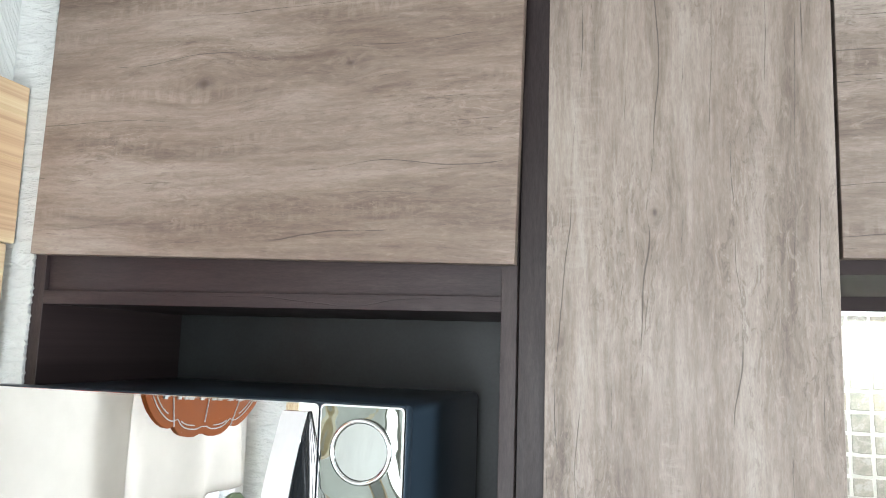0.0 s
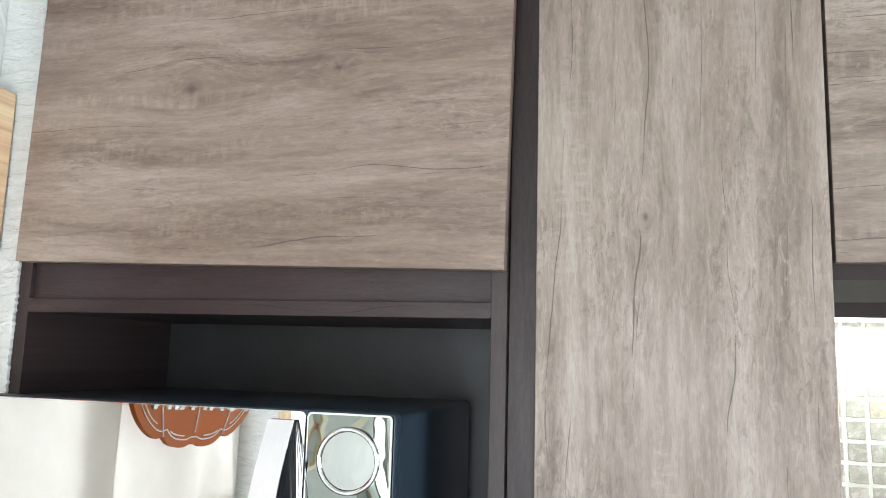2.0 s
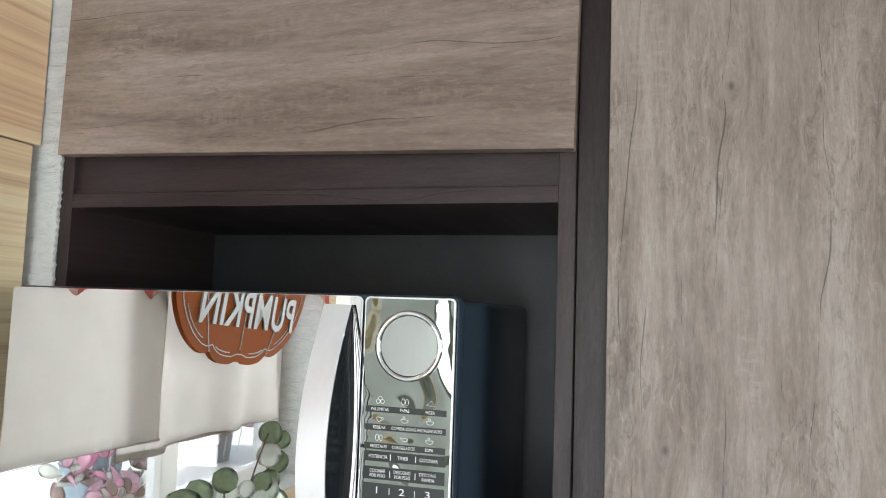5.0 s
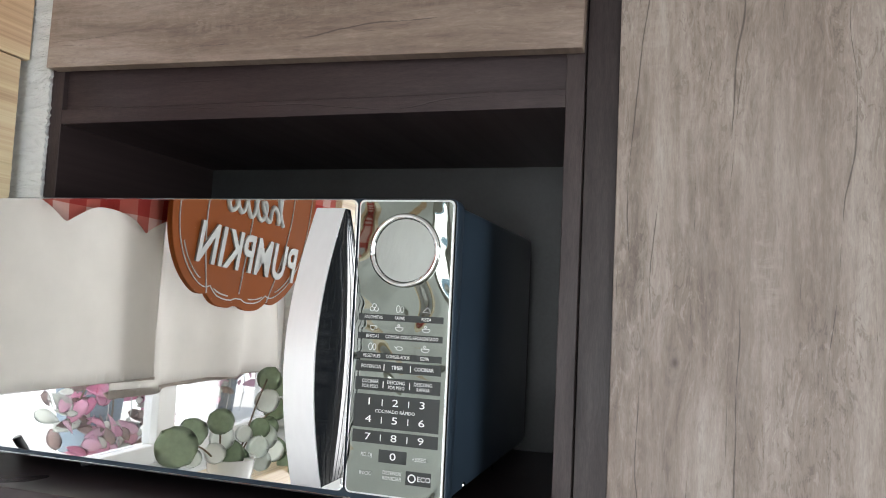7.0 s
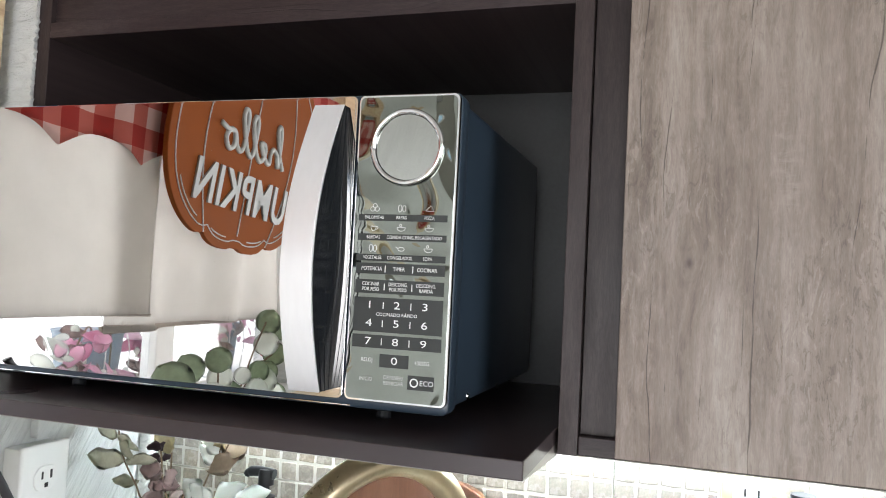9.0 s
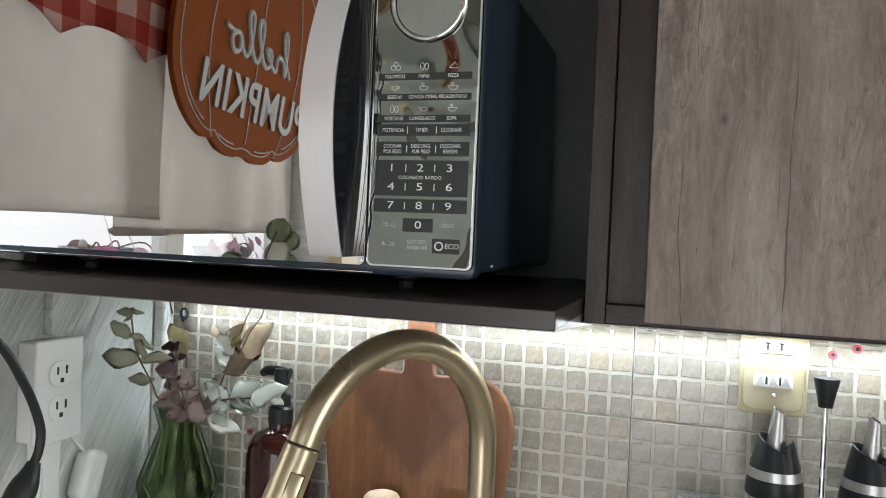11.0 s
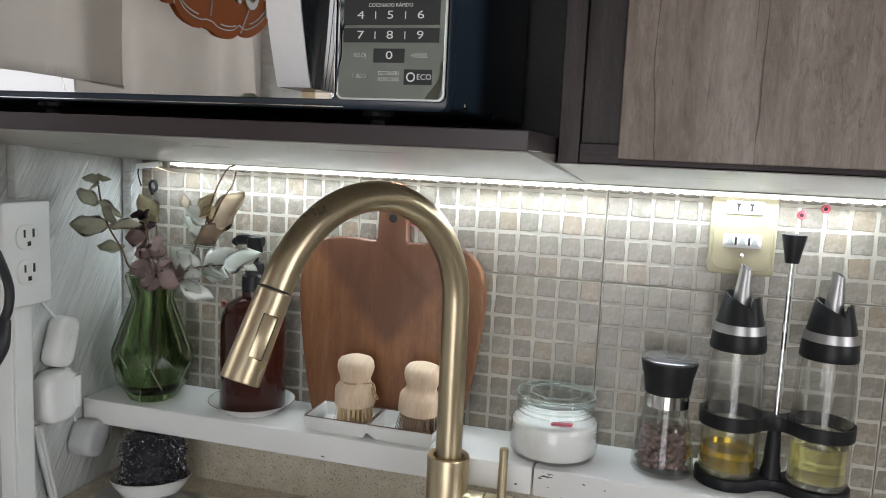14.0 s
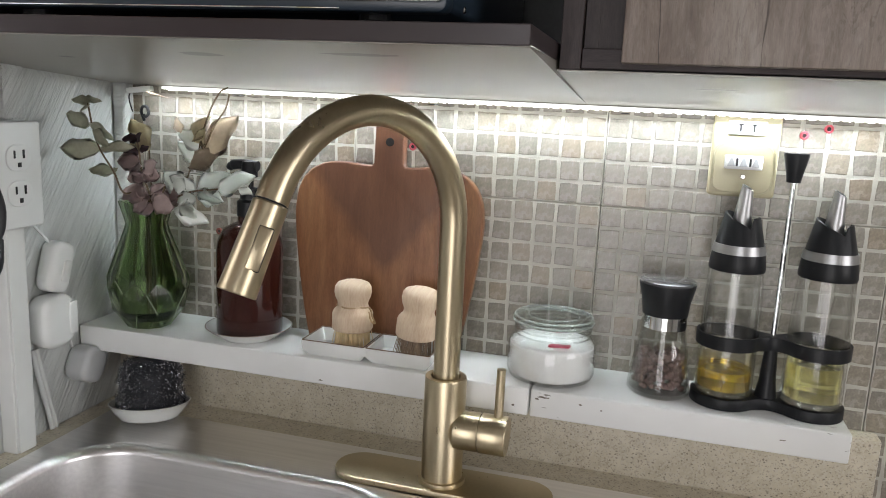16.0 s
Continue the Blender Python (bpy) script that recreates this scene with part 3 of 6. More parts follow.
def curve_points(ctrl, n=8):
    """Smooth points through the control points."""
    c = [Vector(p) for p in ctrl]
    c = [c[0] * 2 - c[1]] + c + [c[-1] * 2 - c[-2]]
    out = []
    for i in range(1, len(c) - 2):
        for k in range(n):
            t = k / n
            a, b, d, e = c[i - 1], c[i], c[i + 1], c[i + 2]
            out.append(0.5 * ((2 * b) + (d - a) * t + (2 * a - 5 * b + 4 * d - e) * t * t + (3 * b - a - 3 * d + e) * t ** 3))
    out.append(c[-2])
    return out


def prism(outline, depth, bevel=0.0, seg=2):
    """An outline in x, z made solid from y=0 to y=-depth."""
    bm = bmesh.new()
    f = bm.faces.new([bm.verts.new((x, 0, z)) for x, z in outline])
    ext = bmesh.ops.extrude_face_region(bm, geom=[f])
    for v in ext["geom"]:
        if isinstance(v, bmesh.types.BMVert):
            v.co.y -= depth
    bmesh.ops.recalc_face_normals(bm, faces=bm.faces[:])
    if bevel:
        rim = [e for e in bm.edges if abs(e.verts[0].co.y - e.verts[1].co.y) < 1e-6]
        bmesh.ops.bevel(bm, geom=rim, offset=bevel, segments=seg, affect="EDGES", profile=0.5)
    return bm


def round_rect(x0, z0, x1, z1, r, n=5):
    out = []
    for cx, cz, a0 in ((x1 - r, z1 - r, 0), (x0 + r, z1 - r, 90), (x0 + r, z0 + r, 180), (x1 - r, z0 + r, 270)):
        for k in range(n + 1):
            a = radians(a0 + 90 * k / n)
            out.append((cx + r * math.cos(a), cz + r * math.sin(a)))
    return out


def print_text(body, size, at, parent, material, turn=(90, 0, 0), depth=0.0, align="CENTER", name="lettering", squeeze=1.0, bold=0.0, spacing=1.0):
    cu = bpy.data.curves.new("text", "FONT")
    cu.body, cu.size, cu.align_x, cu.align_y = body, size, align, "CENTER"
    cu.extrude, cu.resolution_u, cu.offset, cu.space_character = depth, 3, bold, spacing
    tmp = new("text_source", cu)
    bpy.context.view_layer.update()
    me = bpy.data.meshes.new_from_object(tmp.evaluated_get(bpy.context.evaluated_depsgraph_get()))
    bpy.data.objects.remove(tmp)
    bpy.data.curves.remove(cu)
    me.transform(pose(*at, *turn) @ Matrix.Diagonal((squeeze, 1, 1, 1)))
    me.materials.clear()
    me.materials.append(material)
    ob = new(name, me)
    ob.parent = parent
    return ob


def leaf_data(name, length, width, material, tip=0.5, cup=0.15, bend=0.2, full=0.75, wave=0.0, seed=0):
    """A leaf blade from the origin along +y, folded along its rib, with a little thickness."""
    bm = bmesh.new()
    n, rows, r_ = 9, [], random.Random(seed)
    ph, sk = r_.uniform(0, 6), r_.uniform(-0.25, 0.25)
    for i in range(n + 1):
        t = i / n
        w = width / 2 * (math.sin(math.pi * t ** tip) ** full if 0 < t < 1 else 0.04)
        z = -bend * length * t * t
        rows.append([bm.verts.new((s * w * (1 + wave * sk * s + 0.5 * wave * math.sin(9 * t + ph + 2 * s)) + wave * sk * length * 0.5 * t * t, t * length, z + cup * abs(s) * w + 0.0012 * math.sin(5 * t + s * 2) + wave * 0.16 * width * s * math.sin(7 * t + ph))) for s in (-1, -0.5, 0, 0.5, 1)])
    for a, b in zip(rows, rows[1:]):
        for k in range(4):
            bm.faces.new((a[k], a[k + 1], b[k + 1], b[k]))
    bmesh.ops.solidify(bm, geom=bm.faces[:], thickness=0.0005)
    me = bpy.data.meshes.new(name)
    bm.to_mesh(me)
    bm.free()
    me.shade_smooth()
    me.materials.append(material)
    return me


# ---------------------------------------------------------------- the room
LEFT = -0.642
CEIL = 2.45
P = 0.0254
SEAM_Z = 1.20


def setting(name, bm, material, label, category="wall"):
    return tagged(part(name, bm, material), label, category, kind="structure")


wall_back = setting("wall_back", slab(LEFT - 0.15, 0.012, 0.0, 2.4, 0.16, CEIL), joint_dark, "kitchen wall behind the stone mosaic tiles")
bm = slab(LEFT - 0.15, -2.8, 0.0, LEFT, 0.012, WIN_Z0)
slab(LEFT - 0.15, -2.8, WIN_Z1, LEFT, 0.012, CEIL, bm=bm)
slab(LEFT - 0.15, WIN_Y1, WIN_Z0, LEFT, 0.012, WIN_Z1, bm=bm)
slab(LEFT - 0.15, -2.8, WIN_Z0, LEFT, WIN_Y0, WIN_Z1, bm=bm)
slab(LEFT, -0.024, 0.97, -0.6225, -0.0005, 1.336, 0.006, 3, bm=bm)
wall_left = setting("wall_left", bm, wall_paint, "white brushed plaster side wall with a window")
bm = slab(2.4, -2.8, 0, 2.55, -2.1, CEIL)
slab(2.4, -0.9, 0, 2.55, 0.16, CEIL, bm=bm)
slab(2.4, -2.1, 0, 2.55, -0.9, 1.0, bm=bm)
slab(2.4, -2.1, 2.2, 2.55, -0.9, CEIL, bm=bm)
setting("wall_right", bm, room_paint, "plain painted room wall with a window opening")
bm = slab(LEFT - 0.15, -2.95, 0, -0.45, -2.8, CEIL)
slab(0.75, -2.95, 0, 2.55, -2.8, CEIL, bm=bm)
slab(-0.45, -2.95, 0, 0.75, -2.8, 0.15, bm=bm)
slab(-0.45, -2.95, 2.0, 0.75, -2.8, CEIL, bm=bm)
setting("wall_front", bm, room_paint, "plain painted room wall with a tall glazed opening")
setting("ceiling", slab(LEFT - 0.15, -2.95, CEIL, 2.55, 0.16, CEIL + 0.1), ceiling_paint, "plain white ceiling", "ceiling")
setting("floor", slab(LEFT - 0.15, -2.95, -0.1, 2.55, 0.16, 0.0), floor_tile, "plain tiled floor", "floor")
setting("ground", slab(-400, -400, -0.35, 400, 400, -0.15), floor_tile, "paved ground outside", "ground")

# ---------------------------------------------------------------- upper cabinets
CARC, FACE = -0.294, -0.312
SIDE_L, SIDE_R = -0.585, -0.006
NICHE_Z0, NICHE_Z1 = 1.357, 1.705

cab = thing("wall_cabinet", (0, 0, 0), "dark-framed wall cabinet with grey-brown oak flap door over an open niche", "cabinet")
part("side_panel", slab(SIDE_L, CARC, NICHE_Z0, SIDE_L + 0.016, 0.0, 2.32, 0.0006), wenge_upright, cab)
part("side_panel", slab(SIDE_R - 0.016, CARC, 1.3372, SIDE_R, 0.0, 2.32, 0.0006), wenge_upright, cab)
part("niche_top", slab(SIDE_L + 0.016, CARC, NICHE_Z1, SIDE_R - 0.016, 0.0, NICHE_Z1 + 0.016, 0.0006), wenge_across, cab)
part("rail", slab(SIDE_L + 0.016, CARC + 0.006, NICHE_Z1 + 0.016, SIDE_R - 0.016, CARC + 0.022, 1.80, 0.0004), wenge_across, cab)
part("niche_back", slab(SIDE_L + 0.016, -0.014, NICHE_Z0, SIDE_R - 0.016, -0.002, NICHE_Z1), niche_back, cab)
part("top_panel", slab(SIDE_L, CARC, 2.32, SIDE_R, 0.0, 2.336), wenge_across, cab)
sagged = moved(slab(-0.2865, FACE, 0.0, 0.2840, CARC - 0.002, 0.553, 0.0008), Matrix.Translation((-0.2905, 0, 1.7565)) @ pose(0, 0, 0, 0, 1.15, 0))
part("flap_door", sagged, oak_across, cab, "grey-brown oak laminate flap door, slightly out of square")
ledge = thing("microwave_shelf", (0, 0, 0), "dark wood shelf board carrying the microwave", "shelf")
part("board", slab(LEFT + 0.002, -0.42, 1.3435, SIDE_R - 0.018, -0.002, NICHE_Z0 - 0.0004, 0.0008), wenge_satin, ledge)


teeth, rag_ = [], random.Random(17)
z_ = 1.3585
while z_ < 2.30:
    teeth.append((-0.5850 + rag_.uniform(-0.0010, 0.0004), z_))
    teeth.append((-0.5835 + rag_.uniform(-0.0010, 0.0016), z_ + 0.0035))
    z_ += rag_.uniform(0.006, 0.011)
fillet = prism([(LEFT + 0.0005, 1.3585)] + teeth + [(LEFT + 0.0005, 2.31)], 0.004, 0.0)
for v in fillet.verts:
    v.co.y -= 0.2945
tagged(part("plaster_fillet", fillet, wall_paint), "ragged white plaster edge closing the gap beside the cabinet", "plaster", kind="structure")


def wedge(x0, x1, y0, z0, y1, z1, top):
    """A panel whose underside falls from (y0, z0) at the front to (y1, z1) at the wall."""
    bm = bmesh.new()
    vs = [bm.verts.new((x, y, z)) for x in (x0, x1) for y, z in ((y0, z0), (y1, z1), (y1, top), (y0, top))]
    for f in ((0, 1, 2, 3), (7, 6, 5, 4), (0, 4, 5, 1), (1, 5, 6, 2), (2, 6, 7, 3), (3, 7, 4, 0)):
        bm.faces.new([vs[i] for i in f])
    bmesh.ops.recalc_face_normals(bm, faces=bm.faces[:])
    return bm


part("underside", wedge(LEFT + 0.002, SIDE_R - 0.0185, -0.4185, 1.3428, -0.0005, 1.3130, 1.3434), pale_board, ledge, "pale glossy underside panel")

cab = thing("wall_cabinet", (0, 0, 0), "tall dark wall cabinet with an upright-grained oak door", "cabinet")
part("filler_panel", slab(SIDE_R + 0.0005, CARC + 0.010, 1.353, 0.040, CARC + 0.026, 2.32, 0.0004), wenge_upright, cab)
part("bottom_panel", slab(SIDE_R + 0.0005, CARC, 1.338, 0.2795, 0.0, 1.3528, 0.0006), wenge_across, cab)
part("underside", wedge(SIDE_R - 0.0180, 0.2795, CARC + 0.004, 1.3362, -0.0005, 1.3130, 1.3369), pale_board, cab, "pale glossy underside panel")
part("side_panel", slab(0.264, CARC, 1.3532, 0.2795, 0.0, 2.32, 0.0006), wenge_upright, cab)
part("door", slab(0.0245, FACE, 1.342, 0.2805, CARC - 0.002, 2.31, 0.0008), oak_upright, cab, "grey-brown oak laminate door")
part("top_panel", slab(SIDE_R + 0.0005, CARC, 2.32, 0.2795, 0.0, 2.336), wenge_across, cab)

cab = thing("wall_cabinet", (0, 0, 0), "short wall cabinet with an oak flap door, lit below", "cabinet")
part("body", slab(0.2815, CARC, 1.744, 1.05, -0.03, 2.32, 0.0008), matte_board, cab)
part("rear_batten", slab(0.2815, -0.0285, 1.727, 1.05, -0.001, 1.80, 0.001), matte_board, cab)
part("flap_door", slab(0.2835, FACE, 1.757, 1.048, CARC - 0.002, 2.31, 0.0008), oak_across_far, cab, "grey-brown oak laminate flap door")

# led strips
def led_strip(x0, x1, z, label, chip_mat):
    st = thing("led_strip", (0, 0, 0), label, "led strip")
    part("tape", slab(x0, -0.0265, z - 0.0042, x1, -0.0145, z - 0.0004, 0.0005), led_tape, st)
    bm, x = bmesh.new(), x0 + 0.008
    while x < x1:
        slab(x, -0.0235, z - 0.0051, x + 0.006, -0.0175, z - 0.0043, bm=bm)
        x += 0.0110
    part("led_chip", bm, chip_mat, st, "glowing white chips")["kind"] = "stuff"
    return st


led_strip(-0.563, 0.279, 1.313, "lit white led strip under the cabinets", led_glow)
led_strip(0.30, 0.90, 1.727, "lit white led strip under the short cabinet", led_tape)

# ---------------------------------------------------------------- microwave
MX0, MX1, MSEAM, MZ0, MZ1, MY = -0.5665, -0.0945, -0.179, 1.3755, 1.6135, -0.365
mw = thing("microwave_oven", (0, 0, 0), "navy-black microwave oven with a mirrored door and curved silver handle", "microwave")
part("body", slab(MX0 + 0.006, MY + 0.022, 1.3725, MX1 - 0.001, -0.045, 1.6115, 0.006, 3), navy_metal, mw, "navy-black enamelled casing", True, 40)
part("rear_vent_box", slab(MX0 + 0.03, -0.0455, 1.39, MX1 - 0.03, -0.020, 1.58, 0.006), navy_metal, mw)
frame_front = part("front_frame", prism(round_rect(MX0, MZ0 - 0.0065, MX1 + 0.001, MZ1 + 0.0015, 0.007), 0.019, 0.002), navy_metal, mw, "", True, 40)
frame_front.location.y = MY + 0.0215
door = part("door", prism(round_rect(MX0 + 0.0005, MZ0, MSEAM, MZ1, 0.005), 0.004, 0.0006), chrome, mw, "chrome-edged door")
door.location.y = MY + 0.0022
pane = part("mirror_pane", prism(round_rect(MX0 + 0.0025, MZ0 + 0.002, MSEAM - 0.002, MZ1 - 0.002, 0.004), 0.001), mirror, door, "mirror glass")
pane.location.y = -0.0035
panel = part("control_panel", prism(round_rect(MSEAM + 0.0012, MZ0, MX1, MZ1, 0.005), 0.004, 0.0006), chrome, mw, "silver-edged control panel")
panel.location.y = MY + 0.0022
film = part("panel_film", prism(round_rect(MSEAM + 0.0030, MZ0 + 0.002, MX1 - 0.002, MZ1 - 0.002, 0.004), 0.001), panel_film, panel, "tinted mirror film")
film.location.y = -0.0035
part("chrome_line", slab(MX0 + 0.004, MY + 0.0008, MZ0 - 0.0052, MSEAM + 0.006, MY + 0.0040, MZ0 - 0.0040, 0.0003), chrome, mw, "thin chrome line under the door")
KX, KZ = -0.1352, 1.5718
knob = part("display_ring", lathe([(0.0262, 0), (0.0295, 0.0006), (0.0300, 0.003), (0.0285, 0.0046), (0.0262, 0.0040), (0.0258, 0.001), (0.0258, 0.0)], 48), chrome, mw, "polished chrome ring", True)
knob.matrix_local = pose(KX, MY - 0.0022, KZ, 90)
face = part("display_glass", lathe([(0, 0.0016), (0.012, 0.0016), (0.0254, 0.0014), (0.0258, 0.0002)], 40), dial_mirror, mw, "mirrored dial face", True, 60)
face.matrix_local = pose(KX, MY - 0.0022, KZ, 90)

YB, YT = MY - 0.0024, MY - 0.0033
COLS = (-0.1595, -0.1370, -0.1143)


def key_strip(z0, z1, x0=-0.1728, x1=-0.1002):
    part("key_strip", slab(x0, YB, z0, x1, YB + 0.0003, z1), key_bar, mw)


def key_row(words, z, size=0.0044, bars=False, sq=0.85):
    for x, w in zip(COLS, words):
        if w:
            print_text(w, size, (x, YT + 0.0004, z), mw, key_white, squeeze=sq)
    if bars:
        for x in ((COLS[0] + COLS[1]) / 2, (COLS[1] + COLS[2]) / 2):
            part("divider", slab(x - 0.0003, YT + 0.0003, z - 0.0026, x + 0.0003, YT + 0.0006, z + 0.0026), key_white, mw)


for z, words in ((1.5172, ("PALOMITAS", "PAPAS", "PIZZA")), (1.5020, ("BEBIDAS", "COMIDA CONG.", "RECALENTADO")), (1.4862, ("VEGETALES", "CONGELADOS", "SOPA"))):
    key_strip(z - 0.0026, z + 0.0026)
    key_row(words, z, 0.0038, sq=0.8)
key_strip(1.4735, 1.4820)
key_row(("POTENCIA", "TIMER", "COCINAR"), 1.4776, 0.0042, True)
key_strip(1.4585, 1.4692)
key_row(("COCINAR\nPOR PESO", "DESCONG.\nPOR PESO", "DESCONG.\nRÁPIDA"), 1.4638, 0.0040, True, 0.8)
key_strip(1.4290, 1.4555)
key_row(("1", "2", "3"), 1.4496, 0.0080, True, 1.45)
print_text("COCINADO RÁPIDO", 0.0036, (COLS[1], YT + 0.0004, 1.4426), mw, key_white)
key_row(("4", "5", "6"), 1.4357, 0.0080, True, 1.45)
key_strip(1.4168, 1.4268)
key_row(("7", "8", "9"), 1.4218, 0.0080, True, 1.45)
key_strip(1.4026, 1.4126, -0.1492, -0.1255)
key_row(("RELOJ", "", "+30SEG."), 1.4076, 0.0044)
print_text("0", 0.0080, (COLS[1], YT + 0.0004, 1.4076), mw, key_white, squeeze=1.45)
key_row(("INICIO", "DETENER/\nREINICIAR", ""), 1.3930, 0.0042)
key_strip(1.3875, 1.3982, -0.1255, -0.1045)
print_text("ECO", 0.0056, (-0.1102, YT + 0.0004, 1.3928), mw, key_white)


def icon(x, z, kind):
    """Line drawings over the keys: rounds, halves, bowls, a cup and a wing."""
    def arc(cx, cz, rx, rz, a0, a1, n=12):
        return [(x + cx + rx * math.cos(a), YB, z + cz + rz * math.sin(a)) for a in np.linspace(radians(a0), radians(a1), n)]
    lines = {"rounds": [arc(-0.0019, -0.0008, 0.0018, 0.0018, 0, 360), arc(0.0019, -0.0008, 0.0018, 0.0018, 0, 360), arc(0, 0.0018, 0.0017, 0.0017, 0, 360)],
             "halves": [arc(-0.0017, 0, 0.0015, 0.0028, 0, 360), arc(0.0017, -0.0002, 0.0014, 0.0025, 0, 360)],
             "slice": [[(x - 0.0036, YB, z - 0.0016), (x + 0.0034, YB, z - 0.0020), (x + 0.0006, YB, z + 0.0024), (x - 0.0036, YB, z - 0.0016)]],
             "cup": [arc(-0.0005, 0.0012, 0.0022, 0.0036, 180, 360) + [(x - 0.0027, YB, z + 0.0012)], arc(0.0020, 0, 0.0013, 0.0011, -90, 90)],
             "bowl": [arc(0, 0.0006, 0.0034, 0.0028, 180, 360) + [(x - 0.0034, YB, z + 0.0006)], arc(-0.0006, 0.0022, 0.0009, 0.0009, 0, 360)],
             "wing": [arc(0.0008, -0.0003, 0.0026, 0.0015, 0, 360), [(x - 0.0018, YB, z - 0.0001), (x - 0.0038, YB, z + 0.0014)]]}[kind]
    ob = None
    for pts in lines:
        ob = part("icon" if ob is None else "stroke", tube(pts, 0.00024, 5), key_white, mw if ob is None else ob) or ob
    return ob


for z, kinds in ((1.5246, ("rounds", "halves", "slice")), (1.5092, ("cup", "bowl", "bowl")), (1.4935, ("halves", "wing", "bowl"))):
    for x, kind in zip(COLS, kinds):
        icon(x, z, kind)
ic = part("eco_mark", lathe([(0.0024, 0), (0.0034, 0.0001), (0.0034, 0.0003), (0.0024, 0.0003)], 20), key_white, mw)
ic.matrix_local = pose(-0.1203, YB, 1.3928, 90)

# handle: a bowed bar with a flat silver front and a glossy black, ribbed side
HZ0, HZ1, HX0, HX1 = 1.3821, 1.6053, -0.2138, -0.1880


def bow(front, back, x0, x1, n=28, flare=0.0, depth=0.0317):
    """A bowed strip between two depths (0: the front's curve, 1: the door), wider at its back by flare."""
    bm, rows = bmesh.new(), []
    for i in range(n + 1):
        t = i / n
        z = HZ0 + (HZ1 - HZ0) * t
        b = max(math.sin(math.pi * t), 0.0) ** 0.962
        out = 0.016 - 0.0167 * (t - 0.5) + depth * b
        yf, yb = MY - out * (1 - front), MY - out * (1 - back)
        rows.append([bm.verts.new(q) for q in ((x0, yf, z), (x1 + flare * front * b, yf, z), (x1 + flare * back * b, yb, z), (x0, yb, z))])
    for a, b in zip(rows, rows[1:]):
        for k in range(4):
            bm.faces.new((a[k], a[(k + 1) % 4], b[(k + 1) % 4], b[k]))
    bm.faces.new(rows[0])
    bm.faces.new(rows[-1])
    bmesh.ops.recalc_face_normals(bm, faces=bm.faces[:])
    bmesh.ops.bevel(bm, geom=[e for e in bm.edges if abs(e.verts[0].co.z - e.verts[1].co.z) > 0.001], offset=0.0005, segments=2, affect="EDGES")
    return bm


handle = part("handle", bow(0.05, 0.985, HX0 + 0.0010, HX1 - 0.0008, flare=0.006), handle_black, mw, "glossy black handle core", True, 35)
part("handle_face", bow(0.0, 0.055, HX0, HX1), silver_handle, handle, "satin silver front", True, 35)
part("handle_edge", bow(0.045, 0.070, HX0 - 0.0002, HX1 + 0.0002), chrome, handle, "", True, 35)
for f in (0.22, 0.44, 0.70):
    part("rib", bow(f, f + 0.05, HX1 - 0.006, HX1 - 0.0005, flare=0.006), handle_black, handle, "", True, 35)
for x in (-0.470, -0.160):
    for y in (-0.325, -0.08):
        f = part("foot", lathe([(0, 0), (0.006, 0), (0.0065, 0.002), (0.0055, 0.006), (0.012, 0.009), (0.012, 0.016), (0, 0.016)], 16), black_plastic, mw)
        f.location = (x, y, 1.3572)
for y, z in ((-0.3045, 1.3775), (-0.203, 1.3735)):
    s = part("screw", lathe([(0, 0.0012), (0.002, 0.0010), (0.003, 0), (0, 0)], 12), steel_polished, mw)
    s.matrix_local = pose(MX1 - 0.001, y, z, 0, 90, 0)

# ---------------------------------------------------------------- window in the left wall
win = thing("window", (0, 0, 0), "daylit window with varnished pine trim", "window", kind="structure")
def trim_board(y0, z0, y1, z1, mat_=pine_trim):
    return part("trim_board", slab(LEFT + 0.0005, y0, z0, LEFT + 0.031, y1, z1, 0.002), mat_, win)


trim_board(WIN_Y1 - 0.001, 1.775, -0.301, 1.968)
trim_board(WIN_Y1 - 0.001, 1.20, -0.312, 1.7735)
trim_board(WIN_Y0 - 0.075, 1.20, WIN_Y0 + 0.001, 1.968)
trim_board(WIN_Y0 + 0.0015, WIN_Z1 - 0.001, WIN_Y1 - 0.0015, 1.968)
part("window_sill", slab(LEFT - 0.12, WIN_Y0 + 0.002, 1.215, LEFT + 0.10, WIN_Y1 - 0.03, WIN_Z0 - 0.001, 0.003), pine_trim, win)
for y0, y1 in ((WIN_Y0, WIN_Y0 + 0.035), (-0.895, -0.851), (WIN_Y1 - 0.035, WIN_Y1)):
    part("window_frame", slab(LEFT - 0.12, y0, WIN_Z0, LEFT - 0.09, y1, WIN_Z1, 0.002), white_wood, win)
for z0, z1 in ((WIN_Z0, WIN_Z0 + 0.03), (WIN_Z1 - 0.03, WIN_Z1)):
    for y0, y1 in ((WIN_Y0 + 0.036, -0.896), (-0.850, WIN_Y1 - 0.036)):
        part("window_frame", slab(LEFT - 0.12, y0, z0, LEFT - 0.09, y1, z1, 0.002), white_wood, win)
for y0, y1 in ((WIN_Y0 + 0.036, -0.896), (-0.850, WIN_Y1 - 0.036)):
    pn = part("pane", slab(LEFT - 0.107, y0, WIN_Z0 + 0.031, LEFT - 0.103, y1, WIN_Z1 - 0.031), pane_glass, win)


